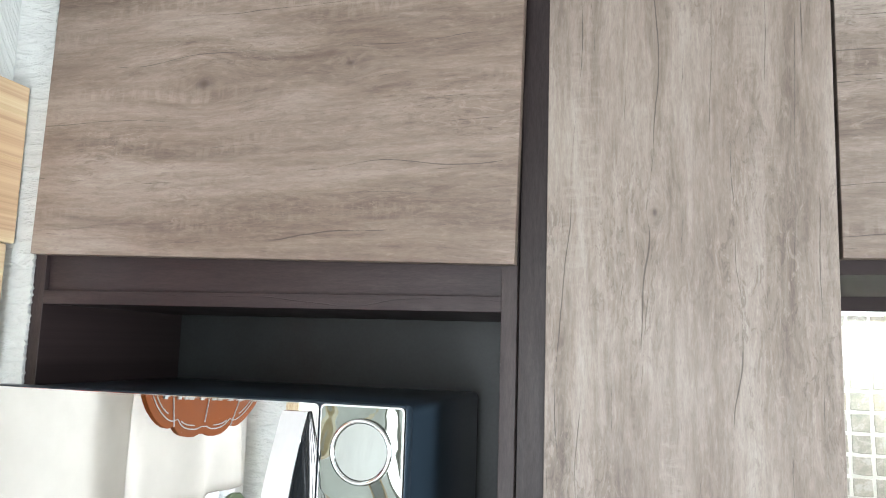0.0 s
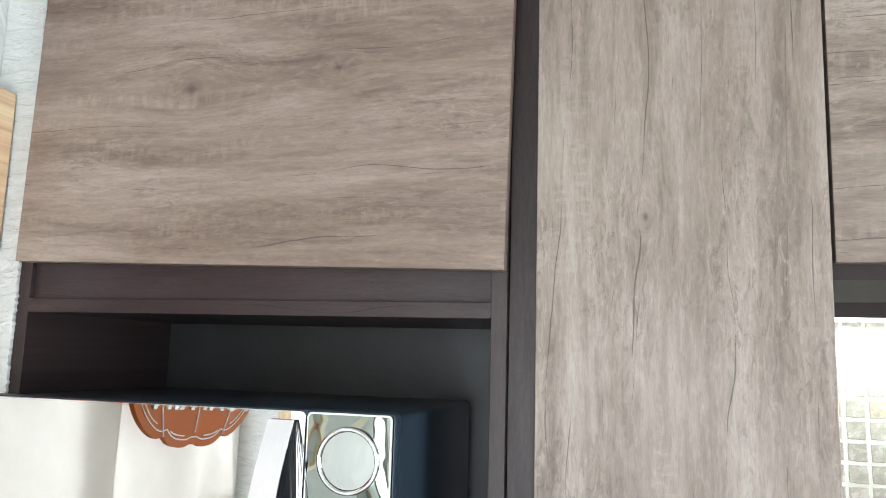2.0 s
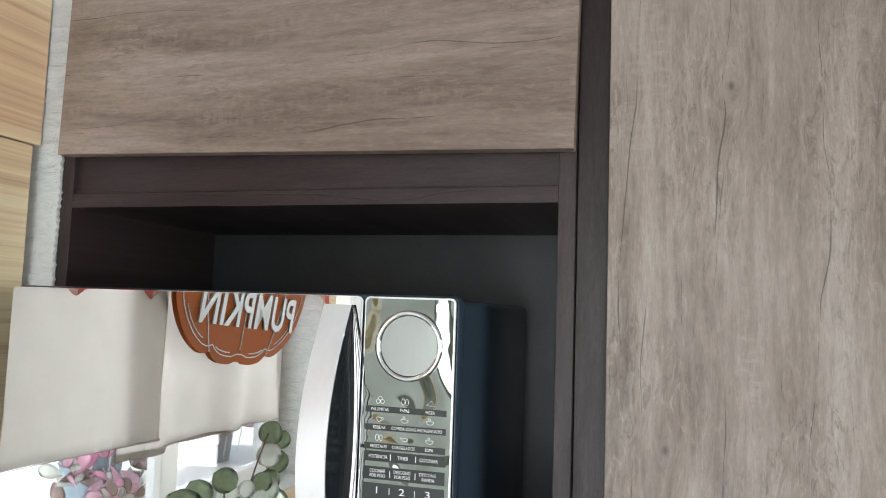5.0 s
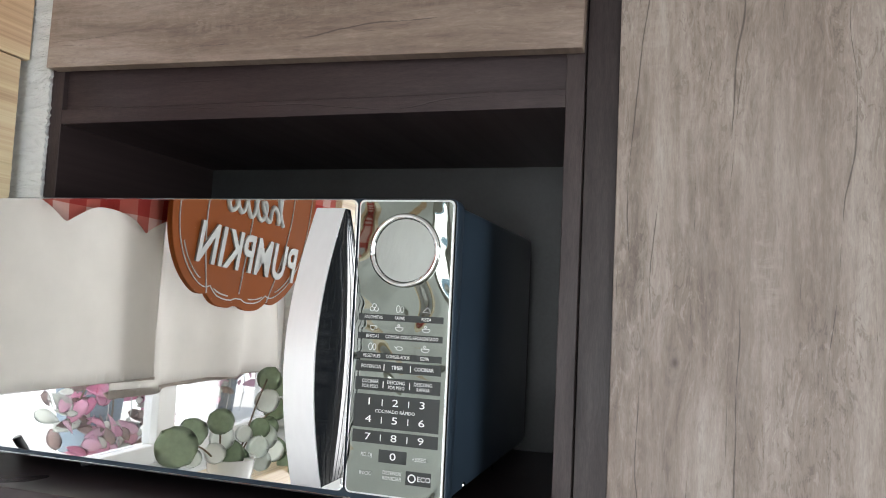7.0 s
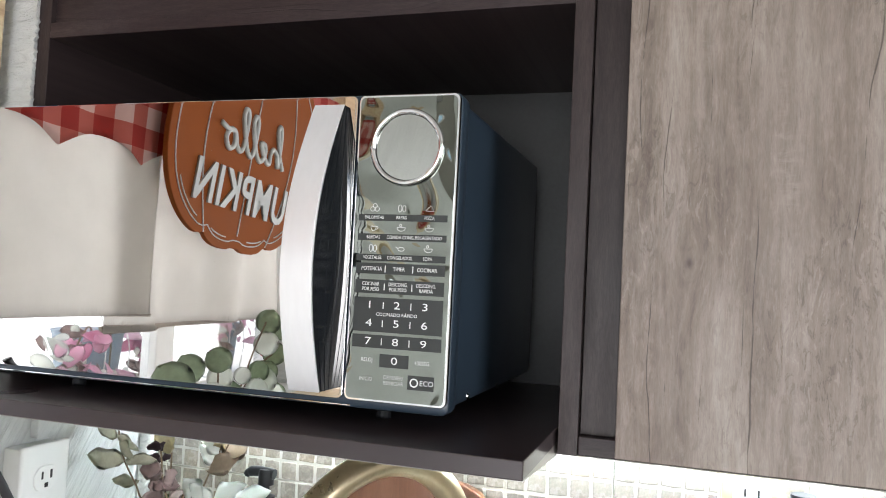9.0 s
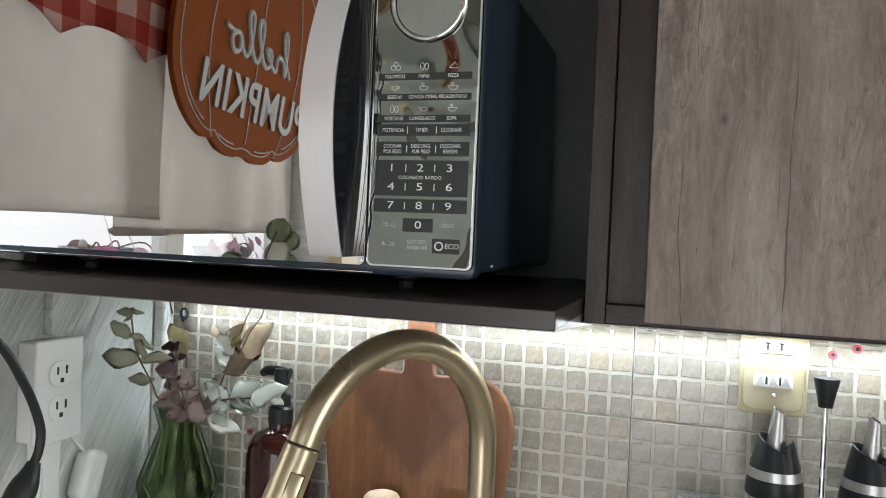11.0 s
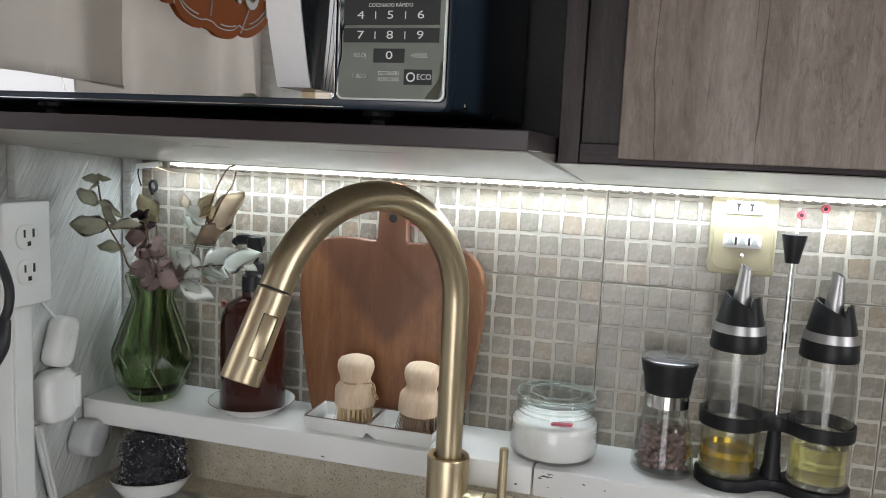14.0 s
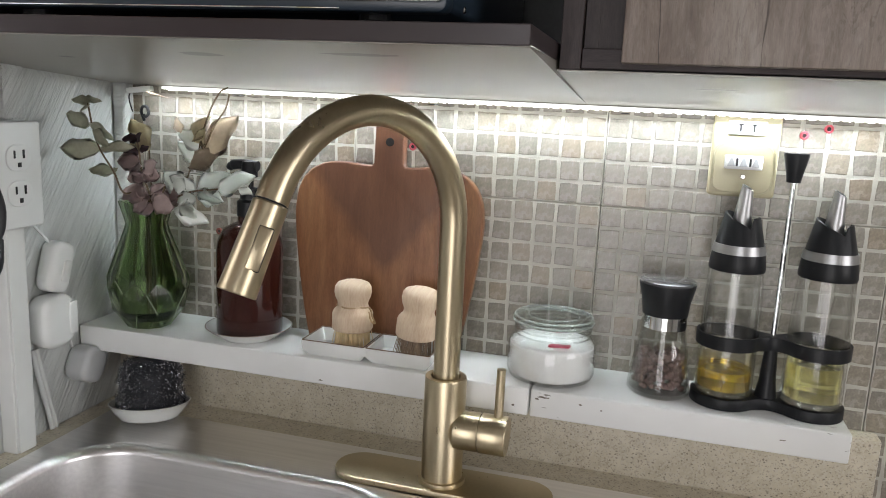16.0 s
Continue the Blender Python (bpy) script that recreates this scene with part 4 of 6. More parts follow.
def cloth(y0, y1, z0, z1, x, folds, depth, seed, hem=0.0, scallop=0.0, ny=70, nz=16):
    bm, rows = bmesh.new(), []
    for i in range(ny + 1):
        t = i / ny
        y = y0 + (y1 - y0) * t
        col = []
        for k in range(nz + 1):
            s = k / nz
            fold = 0.6 * depth * math.sin(7 * t + 5 * s + seed) + depth * (0.3 + 0.7 * s) * (math.sin(folds * 2 * math.pi * t + seed) + 0.5 * math.sin(folds * 3.7 * math.pi * t + seed * 2 + s))
            low = z0 + hem * math.sin(2.2 * t + seed) + scallop * abs(math.sin(math.pi * folds * t))
            col.append(bm.verts.new((x + fold, y, z1 + (low - z1) * s)))
        rows.append(col)
    for a, b in zip(rows, rows[1:]):
        for k in range(nz):
            bm.faces.new((a[k], b[k], b[k + 1], a[k + 1]))
    bmesh.ops.solidify(bm, geom=bm.faces[:], thickness=0.0012)
    return bm


cu = thing("cafe_curtain", (0, 0, 0), "cream cotton curtain panel hanging over the window", "curtain", "window curtains")
part("cloth", cloth(-0.698, -0.389, 1.403, 1.72, -0.6285, 0.9, 0.0035, 0.4, 0.006), curtain_cloth, cu, "", True)
part("hem", cloth(-0.698, -0.389, 1.4025, 1.4090, -0.6270, 0.9, 0.0035, 0.4, 0.006, nz=3), hem_cloth, cu, "", True)
cu = thing("cafe_curtain", (0, 0, 0), "cream cotton curtain panel with a gathered fold", "curtain", "window curtains")
part("cloth", cloth(-1.060, -0.63, 1.388, 1.72, -0.6430, 2.3, 0.0095, 1.9, 0.006), curtain_cloth, cu, "", True)
part("hem", cloth(-1.060, -0.63, 1.3875, 1.3945, -0.6415, 2.3, 0.0095, 1.9, 0.006, nz=3), hem_cloth, cu, "", True)
va = thing("valance", (0, 0, 0), "red and white gingham valance gathered on a rod", "valance")
part("cloth", cloth(-1.22, -0.440, 1.606, 1.83, -0.6195, 5.5, 0.0042, 0.8, 0.0, 0.026, 150), gingham, va, "", True)
part("rod", tube([(-0.6275, -1.235, 1.80), (-0.6275, -0.389, 1.80)], 0.004, 10), white_plastic, va)
for y in (-1.232, -0.393):
    part("rod_bracket", slab(LEFT - 0.02, y - 0.003, 1.793, -0.6225, y + 0.003, 1.807, 0.001), white_plastic, va)

# pumpkin sign
SW, SH = 0.410, 0.352


def pumpkin_outline(w, h, n=150, notch=0.011):
    """A squarish pumpkin whose lower edge is cut into four lobes."""
    out = []
    for i in range(n):
        a = 2 * math.pi * i / n
        c_, s_ = math.cos(a), math.sin(a)
        x = w / 2 * math.copysign(abs(c_) ** (2 / 2.5), c_)
        z = h / 2 * math.copysign(abs(s_) ** (2 / 2.5), s_)
        if s_ < 0:
            z += notch * sum(math.exp(-abs((x - q) / 0.013) ** 1.3) for q in (-0.088, 0.0, 0.088))
        out.append((x, z))
    return out


def fitted_word(body, x0, x1, z0, z1, y, parent, material, depth):
    """Block letters made to fill a width and height."""
    ob = print_text(body, 0.08, (0, 0, 0), parent, material, depth=depth, bold=0.0016, spacing=1.06)
    vs = [v.co for v in ob.data.vertices]
    lx, hx = min(v.x for v in vs), max(v.x for v in vs)
    lz, hz = min(v.z for v in vs), max(v.z for v in vs)
    for v in vs:
        v.x, v.z, v.y = x0 + (v.x - lx) / (hx - lx) * (x1 - x0), z0 + (v.z - lz) / (hz - lz) * (z1 - z0), v.y + y
    return ob


sign = thing("pumpkin_sign", (-0.6050, -0.8820, 1.6790), "terracotta pumpkin-shaped board sign with raised pale letters", "sign")
sign.matrix_world = pose(-0.6050, -0.8820, 1.6790, 0, 0, 90) @ pose(0, 0, 0, 5.5) @ pose(0, 0, 0, 0, -4.2, 0)
part("board", prism(pumpkin_outline(SW, SH), 0.009, 0.0012), sign_brown, sign, "terracotta painted board")
part("stalk", prism([(-0.02, 0.165), (0.02, 0.165), (0.032, 0.215), (0.004, 0.21), (-0.012, 0.19)], 0.009, 0.001), sign_brown, sign)
HELLO = [(-0.098, 0.012), (-0.080, 0.040), (-0.064, 0.086), (-0.070, 0.098), (-0.078, 0.070), (-0.080, 0.012), (-0.072, 0.036), (-0.058, 0.046), (-0.052, 0.034), (-0.052, 0.014), (-0.040, 0.016), (-0.026, 0.032), (-0.018, 0.046), (-0.030, 0.046), (-0.034, 0.026), (-0.024, 0.010), (-0.008, 0.022), (0.012, 0.070), (0.010, 0.092), (0.000, 0.080), (0.000, 0.026), (0.008, 0.010), (0.022, 0.026), (0.042, 0.076), (0.040, 0.096), (0.030, 0.084), (0.030, 0.028), (0.038, 0.012), (0.050, 0.022), (0.058, 0.042), (0.070, 0.046), (0.080, 0.030), (0.070, 0.010), (0.056, 0.018), (0.060, 0.044), (0.078, 0.044), (0.098, 0.050)]
part("script_word", tube(curve_points([(x * 0.98, -0.0100, z * 0.80 - 0.030) for x, z in HELLO], 4), 0.0042, 8), sign_grey, sign, "raised pale script lettering", True)
fitted_word("PUMPKIN", -0.162, 0.133, -0.1135, -0.0510, -0.0112, sign, sign_grey, 0.0016)
for q in (-0.088, 0.0, 0.088):
    pts = [(q * (1 + 0.42 * math.sin(math.pi * k / 24)), -0.0094, -0.156 + 0.006 * (q == 0) + 0.31 * k / 24) for k in range(25)]
    part("rib_line", tube(pts, 0.0012, 6), sign_grey, sign)
rim = [(x * 0.925, -0.0094, z * 0.925) for x, z in pumpkin_outline(SW, SH)]
part("border_line", tube(rim + rim[:1], 0.0010, 6), sign_grey, sign)
for x0, x1 in ((-0.165, -0.105), (-0.075, -0.020), (0.020, 0.075), (0.105, 0.165)):
    low = sorted((x, z) for x, z in pumpkin_outline(SW * 0.89, SH * 0.89) if z < 0 and x0 < x < x1)
    part("shade_stroke", tube([(x, -0.0094, z) for x, z in low], 0.0010, 6), sign_grey, sign)
part("hanging_cord", tube([(0.0, -0.004, 0.17), (0.0, 0.004, 0.21)], 0.001, 6), twine, sign)

# ---------------------------------------------------------------- plants by the window
def set_leaf(me, at, face, along, parent, size):
    """A leaf with its middle at a point, its face and its length turned as given."""
    f = Vector(face).normalized()
    a = Vector(along)
    a = (a - f * a.dot(f)).normalized()
    m = Matrix((a.cross(f), a, f)).transposed().to_4x4() @ Matrix.Scale(size, 4)
    m.translation = Vector(at) - a * 0.5 * size * max(v.co.y for v in me.vertices)
    ob = new("leaf", me)
    ob.parent = parent
    ob.matrix_local = m
    return ob


def round_leaf_plant():
    pl = thing("eucalyptus_plant", (-0.56, -0.80, 1.2492), "round-leaved grey-green potted plant on the window sill", "plant")
    part("pot", lathe([(0, 0), (0.030, 0), (0.036, 0.036), (0.038, 0.038), (0.034, 0.038), (0.031, 0.034), (0, 0.034)], 24), ceramic, pl, "", True, 40)
    green = leaf_data("round_leaf", 0.046, 0.045, leaf_green, 0.95, 0.10, 0.06, 0.5)
    pale = leaf_data("round_leaf_pale", 0.046, 0.045, leaf_silver, 0.95, 0.10, 0.06, 0.5)
    rnd = random.Random(5)
    tips = []
    for me, y, z, s in ((green, 0.149, 0.095, 1.25), (green, 0.118, 0.110, 0.9), (green, 0.060, 0.117, 0.85), (green, 0.016, 0.062, 0.95), (pale, 0.026, 0.088, 0.85), (pale, -0.070, 0.132, 0.9), (green, -0.078, 0.165, 0.9), (green, -0.118, 0.112, 0.9),
                        (pale, -0.084, 0.073, 0.95), (pale, -0.026, 0.086, 0.6), (pale, -0.056, 0.042, 0.75), (green, -0.080, 0.036, 0.6), (green, -0.130, 0.044, 0.9), (green, -0.146, 0.022, 0.8), (pale, 0.114, 0.074, 0.6), (green, -0.110, 0.150, 0.7),
                        (pale, 0.052, 0.070, 0.7), (green, -0.016, 0.050, 0.75), (pale, -0.044, 0.064, 0.8), (green, -0.060, 0.090, 0.75), (pale, -0.096, 0.050, 0.8), (green, -0.100, 0.085, 0.8), (pale, -0.028, 0.030, 0.6)):
        at = Vector((rnd.uniform(0, 0.02), y, z - 0.017))
        set_leaf(me, at, (0.5 + rnd.uniform(-0.3, 0.3), 0.85, rnd.uniform(-0.1, 0.5)), (rnd.uniform(-0.3, 0.3), 1.2 if y > 0.05 else -0.5, 1.0), pl, s)
        tips.append(at)
    for a, b in (((0.0, 0.03, 0.034), tips[0]), ((0.0, 0.03, 0.034), tips[2]), ((0, 0, 0.034), tips[4]), ((0, -0.02, 0.034), tips[6]), ((0, -0.02, 0.034), tips[7]), ((0, -0.02, 0.034), tips[12])):
        a, b = Vector(a), Vector(b)
        part("stem", tube(curve_points([a, a.lerp(b, 0.5) + Vector((0, 0, 0.012)), b - Vector((0.004, 0, 0))], 6), 0.0014, 6), stem_brown, pl)
    for p in ((-0.01, -0.110, 0.117), (-0.012, -0.118, 0.101)):
        b = part("berry", lathe([(0, -0.013), (0.009, -0.010), (0.013, 0), (0.009, 0.010), (0, 0.013)], 14), red_plastic, pl, "red berry", True)
        b.location = p
    return pl


round_leaf_plant()


def outdoor_pot(at, seed, label, clumps):
    """clumps: middle and half-size in y and z of each bunch of leaves, with their number."""
    pl = thing("flower_pot", at, label, "plant", "pots outside")
    part("pot", lathe([(0, 0), (0.050, 0), (0.062, 0.12), (0.066, 0.13), (0.058, 0.13), (0, 0.12)], 28), pot_blue, pl, "blue-grey pot", True, 40)
    kinds = [leaf_data("pink_leaf_blade", 0.045, 0.024, leaf_pink, 0.7, 0.15, 0.3), leaf_data("white_leaf_blade", 0.04, 0.022, leaf_silver, 0.7, 0.15, 0.3), leaf_data("mauve_leaf_blade", 0.045, 0.022, leaf_mauve, 0.7, 0.15, 0.3)]
    rnd = random.Random(seed)
    for cy, cz, hy, hz, count in clumps:
        for k in range(count):
            p = (rnd.uniform(0.045, 0.10), cy + rnd.uniform(-hy, hy), cz + rnd.uniform(-hz, hz))
            set_leaf(rnd.choice((kinds[0], kinds[0], kinds[1], kinds[2])), p, (0.8, rnd.uniform(-0.4, 0.8), rnd.uniform(-0.4, 0.8)), (rnd.uniform(-0.4, 0.4), rnd.uniform(-1, 1), rnd.uniform(-0.6, 1)), pl, rnd.uniform(0.6, 1.2))
        part("stem", tube(curve_points([(0.02, 0.01, 0.12), (0.06, cy * 0.6, 0.14), (0.07, cy, cz)], 6), 0.0016, 6), stem_brown, pl)
    for s in (-0.03, 0.03):
        part("wire", tube(curve_points([(0.062, s, 0.02), (0.068, s, 0.11), (0.02, s * 0.5, 0.22), (0, 0, 0.30)], 6), 0.0012, 6), white_plastic, pl)
    return pl


outdoor_pot((-1.0, -0.995, 1.222), 1, "blue-grey flower pot with pink leaves outside the window", ((0.115, 0.090, 0.05, 0.045, 38), (0.02, 0.030, 0.09, 0.025, 44), (-0.10, 0.085, 0.045, 0.040, 32)))
outdoor_pot((-1.02, -1.42, 1.222), 2, "blue-grey flower pot with pale leaves beside the other pot", ((0.08, 0.10, 0.05, 0.04, 14), (-0.02, 0.12, 0.08, 0.03, 16)))
tagged(part("planter_wall", slab(-1.25, -2.2, -0.16, -0.86, 0.4, 1.221, 0.004), backdrop_paint), "whitewashed ledge wall outside the window", "wall", kind="structure")
# Self-lit wall added so the view past the curtain looks bright.
tagged(part("backdrop", slab(-3.2, -8.0, -0.16, -3.05, 5.0, 3.4), backdrop_glow), "glowing white backdrop standing in for daylight outside the window", "wall", kind="structure")

# ---------------------------------------------------------------- counter and sink
CZ = 0.886
ct = thing("countertop", (0, 0, 0), "speckled beige granite worktop with an upstand", "countertop")
part("upstand", slab(LEFT + 0.001, -0.026, CZ - 0.001, 0.318, -0.0005, 0.9740, 0.003), granite, ct, "", True, 40)
part("rear_strip", slab(LEFT + 0.001, -0.080, CZ - 0.03, 0.318, -0.0005, CZ, 0.001), granite, ct)
part("side_strip", slab(LEFT + 0.001, -0.585, CZ - 0.03, -0.600, -0.0804, CZ, 0.001), granite, ct)
part("front_strip", slab(LEFT + 0.001, -0.64, CZ - 0.03, 0.318, -0.5854, CZ, 0.002), granite, ct)
part("end_piece", slab(0.16, -0.585, CZ - 0.03, 0.318, -0.0804, CZ, 0.001), granite, ct)
bc = thing("base_cabinet", (0, 0, 0), "dark base cabinet under the granite worktop", "cabinet")
part("front_panel", slab(LEFT + 0.002, -0.60, 0.0, 0.31, -0.58, CZ - 0.031), wenge_across, bc)
part("side_panel", slab(0.292, -0.579, 0.0, 0.31, -0.001, CZ - 0.031), wenge_across, bc)


def sink_bm(bx0, by0, bx1, by1, x0, y0, x1, y1, z, r, depth):
    """A pressed steel sink: a flat rim round one bowl with rounded corners."""
    bm = bmesh.new()
    n = 9
    inner = round_rect(bx0, by0, bx1, by1, r, n)
    outer = round_rect(x0, y0, x1, y1, 0.015, n)
    rows = [[(x, y, z - 0.003) for x, y in round_rect(x0 - 0.001, y0 - 0.001, x1 + 0.001, y1 + 0.001, 0.015, n)], [(x, y, z) for x, y in outer]]
    mid = [((a[0] * 0.06 + b[0] * 0.94), (a[1] * 0.06 + b[1] * 0.94)) for a, b in zip(outer, inner)]
    rows.append([(x, y, z) for x, y in mid])
    for k in range(5):
        a = radians(90 * k / 4)
        d = 0.010 * math.sin(a)
        rows.append([(x, y, z + 0.0012 - 0.010 * (1 - math.cos(a))) for x, y in round_rect(bx0 + d, by0 + d, bx1 - d, by1 - d, r, n)])
    rows.append([(x, y, z - depth + 0.05) for x, y in round_rect(bx0 + 0.018, by0 + 0.018, bx1 - 0.018, by1 - 0.018, r * 0.95, n)])
    for k in range(1, 5):
        a = radians(90 * k / 4)
        d = 0.018 + 0.045 * (1 - math.cos(a))
        rows.append([(x, y, z - depth + 0.05 - 0.045 * math.sin(a)) for x, y in round_rect(bx0 + d, by0 + d, bx1 - d, by1 - d, max(0.02, r - d * 0.5), n)])
    vr = [[bm.verts.new(q) for q in row] for row in rows]
    for a, b in zip(vr, vr[1:]):
        for i in range(len(a)):
            j = (i + 1) % len(a)
            bm.faces.new((a[i], a[j], b[j], b[i]))
    bm.faces.new(vr[-1])
    bmesh.ops.recalc_face_normals(bm, faces=bm.faces[:])
    return bm


sk = thing("kitchen_sink", (0, 0, 0), "brushed stainless steel sink set in the worktop", "sink")
part("bowl", sink_bm(-0.582, -0.54, -0.158, -0.162, -0.606, -0.575, 0.17, -0.074, CZ + 0.0035, 0.085, 0.18), steel, sk, "", True, 50)
dr = part("drain", lathe([(0, 0.002), (0.012, 0.002), (0.03, 0.003), (0.043, 0.006), (0.045, 0.004), (0.045, 0)], 28), steel_polished, sk, "", True, 40)
dr.location = (-0.37, -0.35, CZ + 0.0035 - 0.178)

# ---------------------------------------------------------------- faucet
FX, FY, FZ = -0.1404, -0.1305, CZ + 0.004
fc = thing("kitchen_faucet", (FX, FY, FZ), "brushed brass pull-down kitchen faucet with a high arched spout", "faucet")
plate = prism(round_rect(-0.1245, -0.031, 0.1245, 0.033, 0.0310, 8), 0.0075, 0.002)
part("deck_plate", moved(plate, pose(0, 0, 0, -90)), brass, fc, "", True, 40)
part("base_ring", lathe([(0, 0.006), (0.0262, 0.006), (0.0268, 0.0085), (0.0262, 0.012), (0.0226, 0.0125)], 48), brass, fc, "", True, 40)
part("body", lathe([(0.0, 0.0074), (0.0228, 0.0074), (0.0228, 0.1262), (0.0222, 0.1282), (0.0165, 0.1282), (0.0155, 0.1265), (0.0148, 0.120)], 48), brass, fc, "", True, 40)
AZ, ARC, AR, SPZ = radians(242.6), radians(155.4), 0.1156, 1.1826 - FZ
d = Vector((math.cos(AZ), math.sin(AZ), 0))
up = Vector((0, 0, 1))
pts = [Vector((0, 0, 0.118)), Vector((0, 0, 0.2)), Vector((0, 0, SPZ - 0.02))]
pts += [Vector((0, 0, SPZ)) + d * AR * (1 - math.cos(a)) + up * AR * math.sin(a) for a in np.linspace(0, ARC, 40)]
way = d * math.sin(ARC) + up * math.cos(ARC)
pts.append(pts[-1] + way * 0.0096)
part("spout", tube(pts, 0.0141, 36), brass, fc, "", True, 40)
tip = pts[-1]
part("joint_ring", tube([tip, tip + way * 0.0018], 0.0130, 32), slot_black, fc, "", True, 40)
hd = [tip + way * s for s in (0.0018, 0.003, 0.018, 0.045, 0.072, 0.0792, 0.080)]
head = part("spray_head", tube(hd, [0.0144, 0.0150, 0.0151, 0.0155, 0.0162, 0.0164, 0.0157], 36), brass, fc, "", True, 25)
front = (Vector((FX, FY, 0)) + tip - Vector((0.05, -0.89, 0)))
front.z = 0
front = (-front.normalized() - way * (-front.normalized()).dot(way)).normalized()
side = way.cross(front)
mt = Matrix((side, way, front)).transposed().to_4x4()
mt.translation = tip + way * 0.0405 + front * 0.0138 + side * -0.0035
btn = moved(slab(-0.0056, -0.0180, -0.004, 0.0056, 0.0180, 0.0030, 0.0012), mt)
part("spray_button", btn, brass, head, "", True, 40)
part("button_gap", moved(slab(-0.0063, -0.0187, -0.004, 0.0063, 0.0187, 0.0016, 0.001), mt), slot_black, head)
hub = lathe([(0.0, 0.0), (0.0212, 0.0), (0.0212, 0.0255), (0.0207, 0.0262)], 36)
part("valve_body", moved(hub, pose(0.0150, -0.002, 0.0700, 0, 90, 0)), brass, fc, "", True, 40)
cap = lathe([(0.0180, 0.0), (0.0180, 0.0014), (0.0216, 0.0018), (0.0216, 0.0290), (0.0208, 0.0300), (0, 0.0300)], 36)
part("valve_cap", moved(cap, pose(0.0412, -0.002, 0.0700, 0, 90, 0)), brass, fc, "", True, 40)
part("lever", tube([(0.0603, -0.002, 0.084), (0.0608, -0.002, 0.1445), (0.0608, -0.002, 0.1450)], [0.0048, 0.0048, 0.0042], 20), brass, fc, "", True, 40)

# ---------------------------------------------------------------- plank shelf
SHZ, SHF = 1.006, -0.103
CHIPS = ((-0.0375, 0.9985, 0.0080, 0.0012), (-0.0440, 0.9960, 0.0030, 0.0009), (0.0030, 0.9960, 0.0022, 0.0012), (0.0250, 0.9930, 0.0015, 0.0008), (0.2050, 0.9900, 0.0050, 0.0005))


def plank(x0, x1, label, chips):
    """chips: place on the front face and size of each spot where the paint is gone."""
    sh = thing("plank_shelf", (0, 0, 0), label, "shelf", "white plank shelves")
    part("board", slab(x0, SHF, 0.9745, x1, -0.002, SHZ, 0.0022, 3), white_wood, sh, "", True, 40)
    for k, (x, z, w, t) in enumerate(chips):
        r = random.Random(40 + k)
        rim = []
        for i in range(14):
            a = 2 * math.pi * i / 14
            s = r.uniform(0.55, 1.1)
            rim.append((x + w * s * math.cos(a), z + t * s * math.sin(a)))
        bm = prism(rim, 0.0003)
        for v in bm.verts:
            v.co.y += SHF
        part("paint_chip", bm, bare_wood, sh, "grey-brown bare wood")
    return sh


plank(LEFT + 0.003, -0.0535, "white painted plank shelf resting on the granite upstand", ((-0.30, 0.9800, 0.003, 0.0010), (-0.070, 0.9850, 0.002, 0.0012)))
plank(-0.0515, 0.268, "chipped white painted plank shelf beside the other plank", CHIPS)

